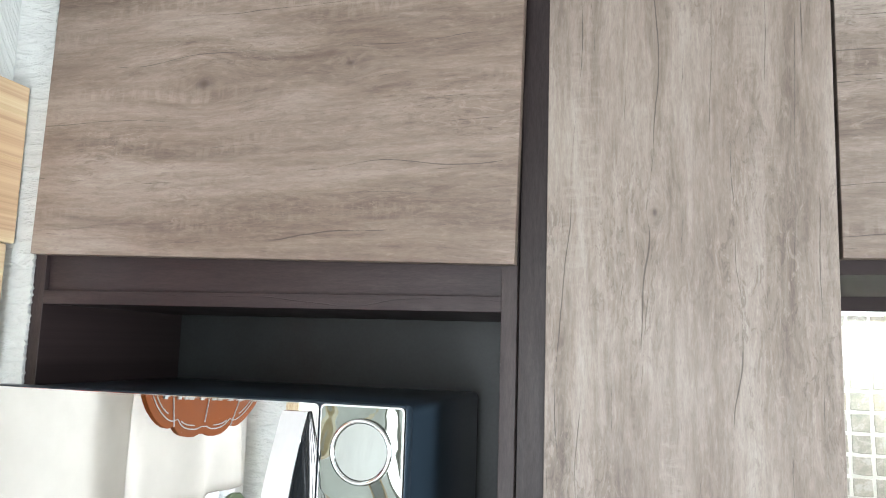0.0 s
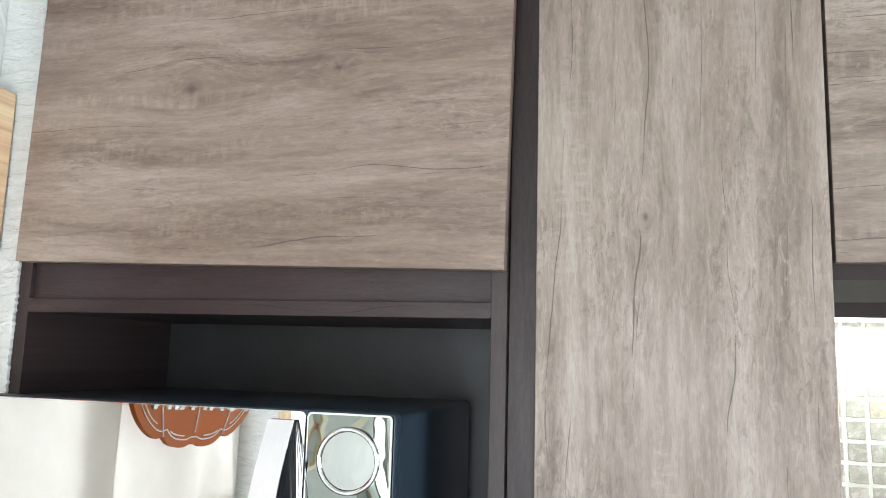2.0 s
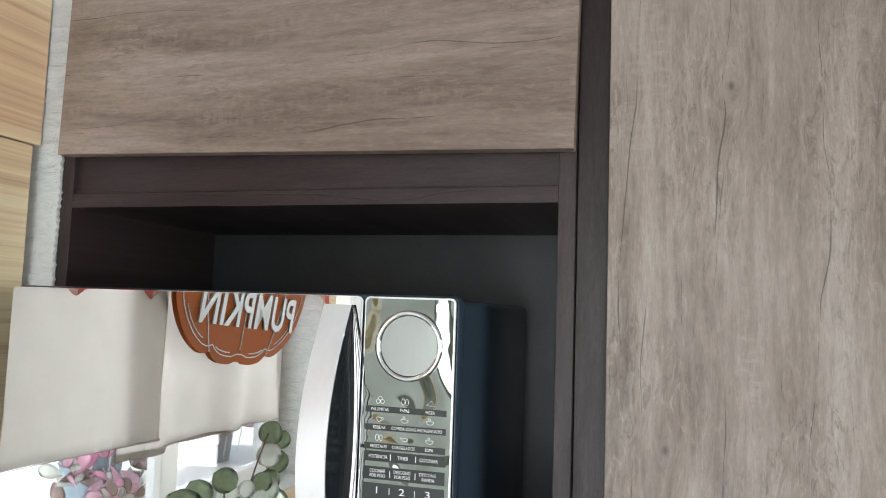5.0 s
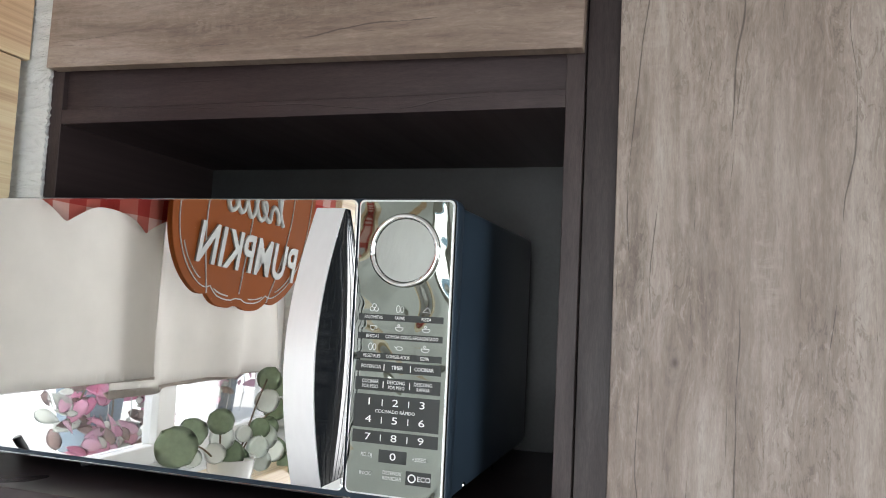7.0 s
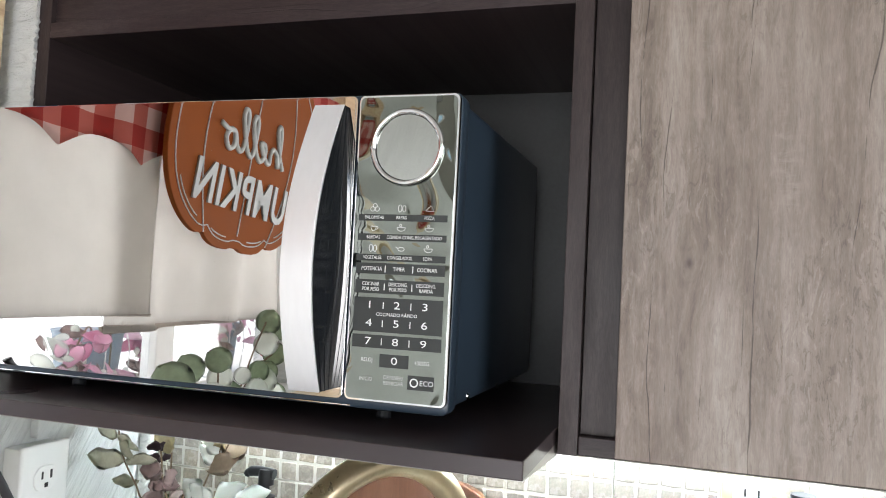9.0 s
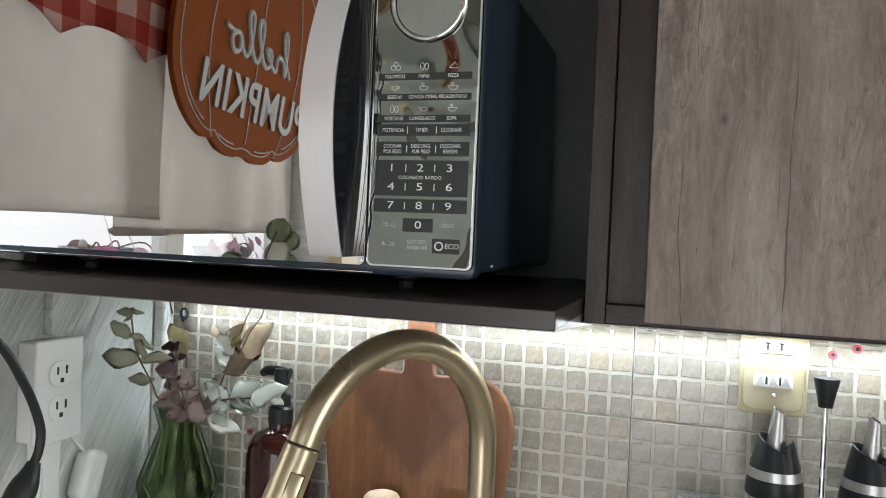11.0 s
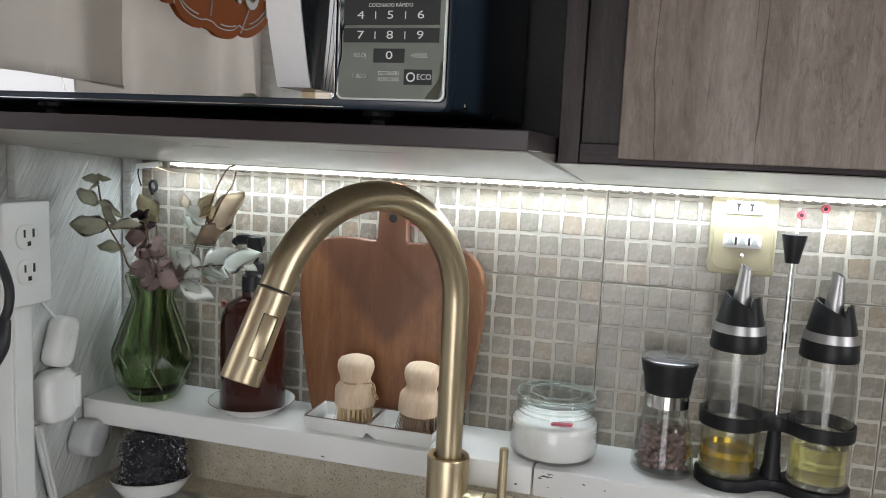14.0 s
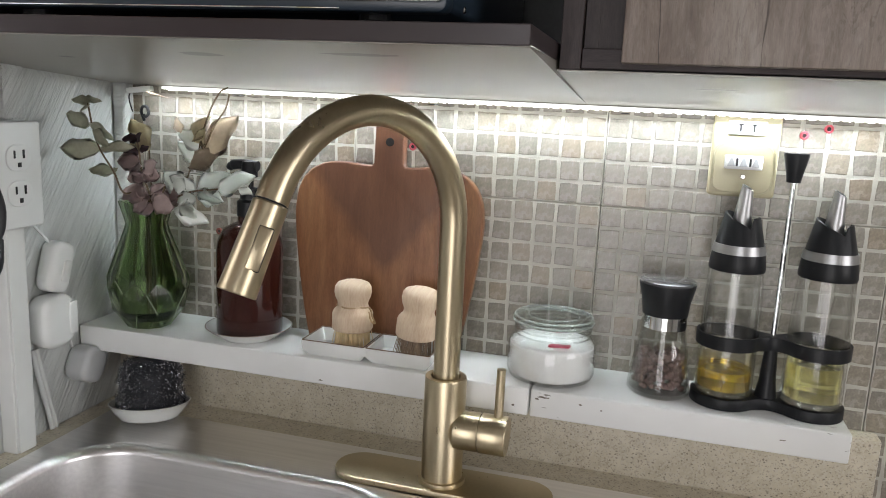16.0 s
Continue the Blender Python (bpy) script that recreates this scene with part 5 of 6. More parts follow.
# vase with eucalyptus
def faceted_vase():
    vs = thing("glass_vase", (-0.564, -0.0615, SHZ), "green faceted glass vase holding dried eucalyptus", "vase", turn=9)
    n = 11
    bm = bmesh.new()
    rings = [(0.033, 0.0, 0.0), (0.052, 0.022, 0.5), (0.0605, 0.050, 0.0), (0.0590, 0.066, 0.5), (0.0335, 0.124, 0.5), (0.0300, 0.134, 0.5), (0.0395, 0.162, 0.5)]
    rows = []
    for r_, z, off in rings:
        rows.append([bm.verts.new((r_ * math.cos(2 * math.pi * (i + off) / n), r_ * math.sin(2 * math.pi * (i + off) / n), z)) for i in range(n)])
    for k, (a, b) in enumerate(zip(rows, rows[1:])):
        step = rings[k + 1][2] - rings[k][2]
        for i in range(n):
            j = (i + 1) % n
            if step == 0:
                bm.faces.new((a[i], a[j], b[j], b[i]))
            elif step > 0:
                bm.faces.new((a[i], a[j], b[i]))
                bm.faces.new((a[i], b[i], b[i - 1]))
            else:
                bm.faces.new((a[i], a[j], b[j]))
                bm.faces.new((a[i], b[j], b[i]))
    bm.faces.new(rows[0])
    m_, inner = 22, []
    for r_, z in ((0.0340, 0.162), (0.0255, 0.136), (0.0275, 0.124), (0.0515, 0.066), (0.0530, 0.050), (0.046, 0.024), (0.028, 0.012)):
        inner.append([bm.verts.new((r_ * math.cos(2 * math.pi * (i + 1) / m_), r_ * math.sin(2 * math.pi * (i + 1) / m_), z)) for i in range(m_)])
    for a, b in zip(inner, inner[1:]):
        for i in range(m_):
            bm.faces.new((a[i], a[(i + 1) % m_], b[(i + 1) % m_], b[i]))
    bm.faces.new(inner[-1])
    for i in range(n):
        o0, o1 = rows[-1][i], rows[-1][(i + 1) % n]
        q = [inner[0][(2 * i) % m_], inner[0][(2 * i + 1) % m_], inner[0][(2 * i + 2) % m_]]
        bm.faces.new((o0, o1, q[2], q[1], q[0]))
    bmesh.ops.recalc_face_normals(bm, faces=bm.faces[:])
    def at(k, i):
        r_, z, off = rings[k]
        a = 2 * math.pi * (i + off) / n
        return (r_ * math.cos(a), r_ * math.sin(a), z)
    part("glass_body", bm, green_glass, vs)
    edges = [[at(k, i) for k in (3, 4, 5, 6)] for i in range(n)] + [[at(2, i), at(3, i)] for i in range(n)] + [[at(2, (i + 1) % n), at(3, i)] for i in range(n)]
    edges += [[at(0, i), at(1, i)] for i in range(n)] + [[at(1, i), at(2, i)] for i in range(n)] + [[at(1, i), at(2, (i + 1) % n)] for i in range(n)]
    for k, pts in enumerate(edges):
        part("ridge", tube(pts, 0.00065, 5), ridge_pale if k > 2 * n and k % 4 == 1 else ridge_glass, vs)
    vs.scale = (0.84, 0.84, 1.0)
    part("lip", lathe([(0.0345, 0.1622), (0.0385, 0.1622), (0.0392, 0.1632), (0.0380, 0.1642), (0.0350, 0.1642), (0.0340, 0.1632), (0.0345, 0.1622)], 33), green_glass, vs, "", True)
    return vs


faceted_vase()
VX, VY, VZ = -0.564, -0.0615, SHZ - 0.002


def leaf_kinds(name, *shape):
    """Four leaves of one kind, no two alike."""
    return [leaf_data(name, *shape, wave=0.38, seed=k + 3) for k in range(4)]


sage = leaf_kinds("sage_leaf", 0.055, 0.022, leaf_sage, 0.8, 0.14, 0.12, 0.75)
mauve = leaf_kinds("mauve_leaf", 0.032, 0.027, leaf_mauve, 0.95, 0.14, 0.15, 0.6)
plum = leaf_kinds("plum_leaf", 0.024, 0.016, leaf_plum, 0.9, 0.3, 0.25, 0.6)
silver = leaf_kinds("silver_leaf", 0.058, 0.034, leaf_silver, 0.75, 0.12, 0.12, 0.8)
straw = leaf_kinds("straw_leaf", 0.056, 0.034, leaf_straw, 0.7, 0.2, 0.12, 0.75)
tan = leaf_kinds("tan_leaf", 0.056, 0.032, leaf_tan, 0.75, 0.2, 0.12, 0.75)
LEAF_RND = random.Random(21)


def blade(me, base, tip, parent, spread=0.012, wide=0.98):
    """A leaf from base to tip, its face turned mostly to the room."""
    me = LEAF_RND.choice(me)
    a, b = Vector(base), Vector(tip)
    b.y += LEAF_RND.uniform(-spread, spread)
    along = (b - a).normalized()
    face = Vector((LEAF_RND.uniform(-0.35, 0.45), -1.0, LEAF_RND.uniform(-0.1, 0.75)))
    face = (face - along * face.dot(along)).normalized()
    m = Matrix((along.cross(face), along, face)).transposed().to_4x4()
    b = a.lerp(b, 0.98)
    s = (b - a).length / max(v.co.y for v in me.vertices)
    m = m @ Matrix.Diagonal((s * wide, s, s, 1))
    m.translation = a
    ob = new("leaf", me)
    ob.parent = parent
    ob.matrix_local = m
    return ob


def sprig(name, label, stems, leaves):
    """stems: control points of each twig; leaves: blade kind, depth, then base and tip in x, z."""
    sp = thing(name, (VX, VY, VZ), label, "branch", "dried branches in the vase")
    for ctrl in stems:
        part("stem", tube(curve_points(ctrl, 8), 0.0011, 7), stem_brown, sp)
    for me, y, x0, z0, x1, z1 in leaves:
        blade(me, (x0, y, z0), (x1, y, z1), sp)
    return sp


sprig("eucalyptus_branch", "dried sage-green eucalyptus branch in the vase",
      [[(0.008, 0, 0.013), (0.012, -0.016, 0.162), (0.004, -0.048, 0.180), (0.013, -0.074, 0.206), (-0.006, -0.074, 0.233), (-0.015, -0.074, 0.259), (-0.020, -0.074, 0.285)]],
      [(sage, -0.074, -0.015, 0.288, -0.044, 0.289),
       (sage, -0.076, -0.016, 0.284, -0.043, 0.276),
       (sage, -0.072, -0.026, 0.291, -0.004, 0.286),
       (sage, -0.074, -0.018, 0.259, -0.067, 0.271),
       (sage, -0.076, -0.017, 0.263, 0.006, 0.241),
       (sage, -0.074, -0.005, 0.231, -0.073, 0.230),
       (sage, -0.078, -0.002, 0.234, 0.039, 0.241),
       (sage, -0.073, -0.014, 0.257, 0.011, 0.234),
       (sage, -0.074, 0.013, 0.209, -0.026, 0.207),
       (sage, -0.070, 0.006, 0.205, 0.019, 0.213)])
sprig("eucalyptus_branch", "mauve dried eucalyptus branch in the vase",
      [[(-0.006, 0.004, 0.013), (0.014, -0.010, 0.162), (0.031, -0.036, 0.181), (0.022, -0.036, 0.203), (0.019, -0.036, 0.227), (0.016, -0.036, 0.242)]],
      [(plum, -0.036, 0.019, 0.245, 0.002, 0.246),
       (plum, -0.038, 0.019, 0.241, 0.026, 0.252),
       (plum, -0.036, 0.014, 0.238, 0.008, 0.251),
       (plum, -0.036, 0.019, 0.228, -0.007, 0.225),
       (plum, -0.038, 0.021, 0.230, 0.033, 0.237),
       (mauve, -0.042, 0.024, 0.217, -0.001, 0.218),
       (mauve, -0.040, 0.024, 0.214, 0.002, 0.207),
       (mauve, -0.044, 0.030, 0.206, 0.051, 0.219),
       (mauve, -0.044, 0.027, 0.205, 0.053, 0.204),
       (mauve, -0.040, 0.025, 0.202, 0.009, 0.195),
       (mauve, -0.042, 0.030, 0.194, 0.014, 0.204)])
sprig("eucalyptus_branch", "mauve round-leaved dried branch in the vase",
      [[(-0.002, 0.006, 0.013), (0.012, -0.012, 0.160), (0.035, -0.037, 0.169), (0.048, -0.037, 0.176), (0.054, -0.037, 0.190)]],
      [(mauve, -0.037, 0.030, 0.180, -0.008, 0.181),
       (mauve, -0.039, 0.032, 0.177, -0.004, 0.171),
       (mauve, -0.038, 0.034, 0.178, 0.050, 0.191),
       (mauve, -0.040, 0.036, 0.175, 0.069, 0.176),
       (mauve, -0.042, 0.040, 0.172, 0.073, 0.169),
       (mauve, -0.042, 0.034, 0.170, 0.013, 0.158),
       (mauve, -0.044, 0.026, 0.175, -0.002, 0.164),
       (mauve, -0.036, 0.047, 0.174, 0.074, 0.184),
       (mauve, -0.040, 0.043, 0.165, 0.024, 0.156)])
sprig("eucalyptus_branch", "silver-green broad-leaved dried branch in the vase",
      [[(0.0, 0.006, 0.013), (0.014, -0.010, 0.160), (0.063, -0.036, 0.175), (0.091, -0.036, 0.186), (0.137, -0.036, 0.193), (0.166, -0.036, 0.198)]],
      [(silver, -0.036, 0.083, 0.187, 0.042, 0.209),
       (silver, -0.030, 0.091, 0.185, 0.056, 0.202),
       (silver, -0.030, 0.091, 0.187, 0.137, 0.213),
       (silver, -0.046, 0.132, 0.192, 0.176, 0.215),
       (silver, -0.036, 0.100, 0.188, 0.136, 0.181),
       (silver, -0.034, 0.097, 0.183, 0.131, 0.174),
       (silver, -0.040, 0.097, 0.183, 0.068, 0.169),
       (silver, -0.042, 0.071, 0.166, 0.113, 0.150),
       (silver, -0.044, 0.079, 0.168, 0.103, 0.158),
       (silver, -0.034, 0.152, 0.198, 0.172, 0.189),
       (silver, -0.040, 0.154, 0.198, 0.173, 0.207),
       (silver, -0.038, 0.085, 0.184, 0.067, 0.162)])
sprig("dried_branch", "straw-coloured dried seed branch in the vase",
      [[(0.004, 0.010, 0.013), (0.016, 0.012, 0.160), (0.041, 0.012, 0.174), (0.058, 0.012, 0.210), (0.068, 0.012, 0.229)], [(0.069, 0.012, 0.232), (0.083, 0.012, 0.275), (0.099, 0.012, 0.303), (0.111, 0.012, 0.310)], [(0.073, 0.012, 0.225), (0.091, 0.012, 0.262), (0.107, 0.012, 0.284), (0.113, 0.012, 0.303)]],
      [(silver, 0.012, 0.074, 0.235, 0.039, 0.257),
       (silver, 0.014, 0.068, 0.219, 0.041, 0.244),
       (straw, 0.016, 0.056, 0.242, 0.084, 0.276),
       (tan, 0.012, 0.077, 0.228, 0.116, 0.279),
       (tan, 0.008, 0.056, 0.210, 0.104, 0.237),
       (tan, 0.010, 0.061, 0.213, 0.090, 0.229),
       (tan, 0.014, 0.041, 0.251, 0.045, 0.271),
       (straw, 0.014, 0.067, 0.236, 0.080, 0.260)])
sprig("dried_branch", "pale yellow dried leaf branch in the vase",
      [[(0.002, 0.014, 0.013), (0.010, 0.010, 0.160), (0.005, 0.004, 0.183), (0.003, 0.004, 0.228)]],
      [(straw, 0.004, 0.002, 0.230, -0.029, 0.268),
       (straw, 0.002, 0.003, 0.227, -0.018, 0.248)])

# soap bottle on a saucer
def saucer(at, r, label, h=0.014, lined=False, foot=0.60):
    ob = thing("saucer", at, label, "saucer")
    part("dish", lathe([(0, 0.0), (r * foot, 0.0), (r * (foot + 0.03), 0.002), (r * (0.62 + foot * 0.40), h * 0.62), (r * 0.98, h - 0.0005), (r, h), (r * 0.97, h + 0.0005), (r * (0.59 + foot * 0.40), h * 0.70), (r * foot, 0.0045), (0, 0.004)], 56), ceramic, ob, "", True, 60)
    if lined:
        part("rim_line", tube([(r * 0.985 * math.cos(a), r * 0.985 * math.sin(a), h + 0.0002) for a in np.linspace(0, 2 * math.pi, 57)], 0.0005, 5), rust_line, ob, "thin dark rim line")
    return ob


saucer((-0.420, -0.058, SHZ), 0.0540, "white glazed saucer with a dark rim under the soap bottle", 0.015, True)
bt = thing("soap_bottle", (-0.420, -0.056, SHZ + 0.0042), "dark amber pump bottle of soap on a saucer", "bottle")
part("bottle_body", lathe([(0, 0), (0.040, 0), (0.0432, 0.004), (0.0432, 0.108), (0.041, 0.121), (0.034, 0.134), (0.021, 0.1405), (0.0155, 0.143), (0.0155, 0.152), (0, 0.152)], 44), amber_glass, bt, "glossy dark amber plastic", True, 50)
bt.scale = (0.94, 0.94, 1.0)
pump = part("pump", lathe([(0, 0.150), (0.0165, 0.150), (0.0165, 0.168), (0.0125, 0.171), (0.0125, 0.184), (0.005, 0.186), (0.005, 0.205), (0, 0.205)], 30), black_plastic, bt, "black plastic pump", True, 40)
part("nozzle", tube(curve_points([(0.012, 0.0, 0.2115), (-0.010, 0.0, 0.213), (-0.026, 0.0, 0.211), (-0.030, 0, 0.206)], 6), [0.0065] * 12 + [0.005] * 6 + [0.004], 12), black_plastic, pump, "", True, 50)
part("pump_head", lathe([(0, 0.198), (0.0105, 0.198), (0.0105, 0.214), (0.009, 0.217), (0, 0.218)], 24), black_plastic, pump, "", True, 40)

# cutting board
def board_outline():
    half = [(0.0, 0.0), (0.086, 0.0), (0.094, 0.004), (0.104, 0.05), (0.112, 0.10), (0.1165, 0.14), (0.1175, 0.165), (0.113, 0.192), (0.101, 0.211), (0.083, 0.222), (0.060, 0.2255), (0.030, 0.2235), (0.021, 0.223), (0.0185, 0.2265), (0.0178, 0.275), (0.0165, 0.288), (0.008, 0.295), (0.0, 0.296)]
    pts = [(p.x, p.y) for p in curve_points([(x, z, 0) for x, z in half[1:12]], 4)] + half[12:-1]
    pts = [(0.0, 0.0)] + pts
    return [(x, z) for x, z in pts] + [(0.0, 0.296)] + [(-x, z) for x, z in reversed(pts[1:])]


bd = thing("cutting_board", (-0.2530, -0.0185, SHZ), "apple-shaped cherry wood cutting board leaning on the tiles", "cutting board")
bd.matrix_world = pose(-0.2530, -0.0185, SHZ + 0.0005, -3.0, 0, 0) @ Matrix.Diagonal((1.024, 1, 1, 1))
bbm = prism(board_outline(), 0.016, 0.0025, 3)
part("board", bbm, cherry, bd, "", True, 40)
hole = part("hole", lathe([(0, 0), (0.0042, 0), (0.0052, 0.0004), (0.0042, 0.0006), (0, 0.0006)], 20), slot_black, bd)
hole.matrix_local = pose(0.001, -0.0162, 0.252, 90)

# twin tray and dish brushes
tr = thing("twin_tray", (-0.248, -0.0665, SHZ), "white ceramic twin-compartment tray holding two dish brushes", "tray")


def tray_cell(x0, x1):
    bm = bmesh.new()
    rows = []
    for r, z, inn in ((0.003, 0.0, 0.0065), (0.0015, 0.0085, 0.0006), (0.0012, 0.0185, 0.0), (0.0012, 0.0192, 0.0008), (0.0012, 0.0185, 0.0018), (0.002, 0.004, 0.0055)):
        rows.append([bm.verts.new((x, y, z)) for x, y in round_rect(x0 + inn, -0.033 + inn, x1 - inn, 0.028 - inn, r, 3)])
    for a, b in zip(rows, rows[1:]):
        for i in range(len(a)):
            bm.faces.new((a[i], a[(i + 1) % len(a)], b[(i + 1) % len(a)], b[i]))
    bm.faces.new(rows[0])
    bm.faces.new(rows[-1])
    bmesh.ops.recalc_face_normals(bm, faces=bm.faces[:])
    return bm


part("compartment", tray_cell(-0.080, -0.0002), ceramic, tr, "", True, 40)
part("compartment", tray_cell(0.0002, 0.080), ceramic, tr, "", True, 40)
part("divider", slab(-0.0028, -0.0328, 0.0088, 0.0028, 0.0278, 0.0186, 0.0006), ceramic, tr)
for x0, x1 in ((-0.080, -0.0002), (0.0002, 0.080)):
    rim_ = [(x, y, 0.0193) for x, y in round_rect(x0 + 0.001, -0.032, x1 - 0.001, 0.027, 0.0012, 3)]
    part("rim_line", tube(rim_ + rim_[:1], 0.0008, 5), rust_line, tr, "thin brown glaze line")


def dish_brush(at, tilt, bristle, label, loop):
    br = thing("dish_brush", at, label, "brush", "dish brushes")
    br.matrix_world = pose(*at, tilt[0], tilt[1], 0)
    part("wooden_head", moved(lathe([(0, 0.022), (0.0255, 0.022), (0.0268, 0.024), (0.0268, 0.043), (0.0255, 0.047), (0.0212, 0.052), (0.0198, 0.056), (0.0203, 0.060), (0.0232, 0.067), (0.0243, 0.073), (0.0235, 0.080), (0.0205, 0.0845), (0.014, 0.087), (0, 0.088)], 40), Matrix.Translation((0, 0, 0.0065)) @ Matrix.Diagonal((0.915, 0.915, 0.90, 1))), beech, br, "pale turned beech", True)
    bm, rnd = bmesh.new(), random.Random(int(at[0] * 1000))
    for k in range(46):
        a, r = 2.4 * k, 0.0215 * math.sqrt((k + 0.5) / 46)
        x, y = r * math.cos(a), r * math.sin(a)
        for q in range(4):
            jx, jy = rnd.uniform(-0.0012, 0.0012), rnd.uniform(-0.0012, 0.0012)
            merge(bm, tube([(x + jx, y + jy, 0.0270), (x * 1.12 + jx * 3, y * 1.12 + jy * 3, rnd.uniform(0.0, 0.002))], [0.0005, 0.00045], 4))
    part("bristles", bm, bristle, br)["kind"] = "stuff"
    if loop:
        part("twine_loop", tube(curve_points([(-0.0165, -0.009, 0.0560), (0, -0.0190, 0.0558), (0.0170, -0.008, 0.0556), (0.0205, 0.002, 0.053), (0.027, -0.004, 0.044), (0.031, -0.006, 0.038), (0.027, -0.008, 0.040), (0.022, -0.004, 0.050)], 6), 0.0011, 6), twine, br)
    return br


dish_brush((-0.2765, -0.066, SHZ + 0.0042), (0, 0), bristle_pale, "pale beech dish brush with light bristles and twine loop", True)
dish_brush((-0.199, -0.064, SHZ + 0.0042), (0, 5), bristle_dark, "pale beech dish brush with dark bristles, tilted", False)

# sugar jar
jr = thing("sugar_jar", (-0.038, -0.052, SHZ), "clear glass lidded jar of white sugar", "jar")
part("jar_body", lathe([(0, 0.0), (0.040, 0.0), (0.047, 0.004), (0.0495, 0.010), (0.0495, 0.046), (0.046, 0.056), (0.0420, 0.060), (0.0428, 0.062), (0.0418, 0.064), (0.0418, 0.067), (0.0430, 0.069), (0.0420, 0.071), (0.0440, 0.074), (0.0430, 0.076), (0.0395, 0.074), (0.0392, 0.061), (0.0440, 0.0555), (0.0478, 0.046), (0.0478, 0.010), (0.045, 0.006), (0, 0.005)], 48), glass, jr, "", True, 50)
part("sugar", lathe([(0, 0.0053), (0.0435, 0.0064), (0.0475, 0.0105), (0.0475, 0.0475), (0.0458, 0.0505), (0.0438, 0.0518), (0.02, 0.0520), (0, 0.0515)], 40), sugar, jr, "", True)
lid = part("lid", lathe([(0, 0.0765), (0.038, 0.0765), (0.0440, 0.077), (0.0456, 0.080), (0.0448, 0.0845), (0.042, 0.0865), (0.030, 0.0850), (0.027, 0.0870), (0, 0.0875)], 48), jar_rim, jr, "thick greenish glass lid", True, 60)
scp = part("scoop", moved(slab(-0.012, -0.005, 0.0, 0.012, 0.003, 0.003, 0.001), pose(0.012, -0.030, 0.0535, 0, -8, -10)), plain("pink_plastic", (0.62, 0.12, 0.17), 0.4), jr, "pink plastic scoop")

for r_, z_, w_ in ((0.0446, 0.0800, 0.0018), (0.0430, 0.0855, 0.0014), (0.0285, 0.0866, 0.0008)):
    part("lid_edge", tube([(r_ * math.cos(a), r_ * math.sin(a), z_) for a in np.linspace(0, 2 * math.pi, 49)], w_, 6), jar_edge, lid, "thick glass edge", True)
for r_, z_ in ((0.0432, 0.0745), (0.0428, 0.0690), (0.0428, 0.0622)):
    part("neck_ring", tube([(r_ * math.cos(a), r_ * math.sin(a), z_) for a in np.linspace(0, 2 * math.pi, 49)], 0.0009, 6), glass, jr, "", True)

jr.scale.z = 0.84

# pepper mill
ml = thing("pepper_mill", (0.0815, -0.050, SHZ), "glass pepper mill with black cap, half full of peppercorns", "pepper mill")
part("glass_body", lathe([(0, 0.0), (0.0315, 0.0), (0.0335, 0.003), (0.0325, 0.020), (0.0275, 0.055), (0.0240, 0.072), (0.0235, 0.080), (0.0215, 0.080), (0.0220, 0.072), (0.0255, 0.055), (0.0305, 0.020), (0.0312, 0.005), (0, 0.004)], 40), glass, ml, "", True, 50)
part("steel_collar", lathe([(0.0, 0.0795), (0.0242, 0.0795), (0.0242, 0.0945), (0, 0.0945)], 36), steel_polished, ml, "", True, 40)
part("cap", lathe([(0, 0.0946), (0.0240, 0.0946), (0.0256, 0.110), (0.0300, 0.1305), (0.0298, 0.132), (0, 0.132)], 40), black_plastic, ml, "", True, 28)
part("top_disc", lathe([(0, 0.1321), (0.0292, 0.1321), (0.0296, 0.1345), (0.0275, 0.1362), (0, 0.1372)], 40), dark_gloss, ml, "smoked clear domed top", True, 50)
bm, rnd = bmesh.new(), random.Random(3)
for k in range(330):
    z = rnd.uniform(0.0085, 0.0490)
    rm = (0.0308 if z < 0.02 else 0.0308 - (z - 0.02) * 0.15) - 0.0040
    a, r = rnd.uniform(0, 2 * math.pi), rm * math.sqrt(rnd.uniform(0.35, 1))
    bmesh.ops.create_icosphere(bm, subdivisions=1, radius=rnd.uniform(0.0034, 0.0041), matrix=Matrix.Translation((r * math.cos(a), r * math.sin(a), z)))
part("peppercorns", bm, pepper, ml, "", True)["kind"] = "stuff"

ml.scale.z = 0.93

# oil and vinegar set
cd = thing("cruet_stand", (0.1915, -0.056, SHZ), "black plastic cruet stand with a steel carrying rod", "cruet stand")


def waist_curve(r, waist, side, n=9):
    """The hollow side between the two rounds."""
    xe, ye = 0.0435 + r * math.cos(radians(138)), r * math.sin(radians(138))
    return [(-side * u * xe, side * (waist + (ye - waist) * u * u)) for u in np.linspace(-1, 1, n)]


def figure_eight(r, waist, n=28):
    out = []
    for cx, a0, side in ((0.0435, -138, 1), (-0.0435, 42, -1)):
        out += [(cx + r * math.cos(a), r * math.sin(a)) for a in (radians(a0 + 276 * k / n) for k in range(n + 1))]
        out += waist_curve(r, waist, side)[1:-1]
    return out


def ring_bridge(r, inner, waist):
    out = []
    for cx, mid, side in ((0.0435, 180, 1), (-0.0435, 0, -1)):
        out += [(cx + inner * math.cos(a), inner * math.sin(a)) for a in (radians(mid + 42 - 84 * k / 10) for k in range(11))]
        out += waist_curve(r, waist, side)
    return out


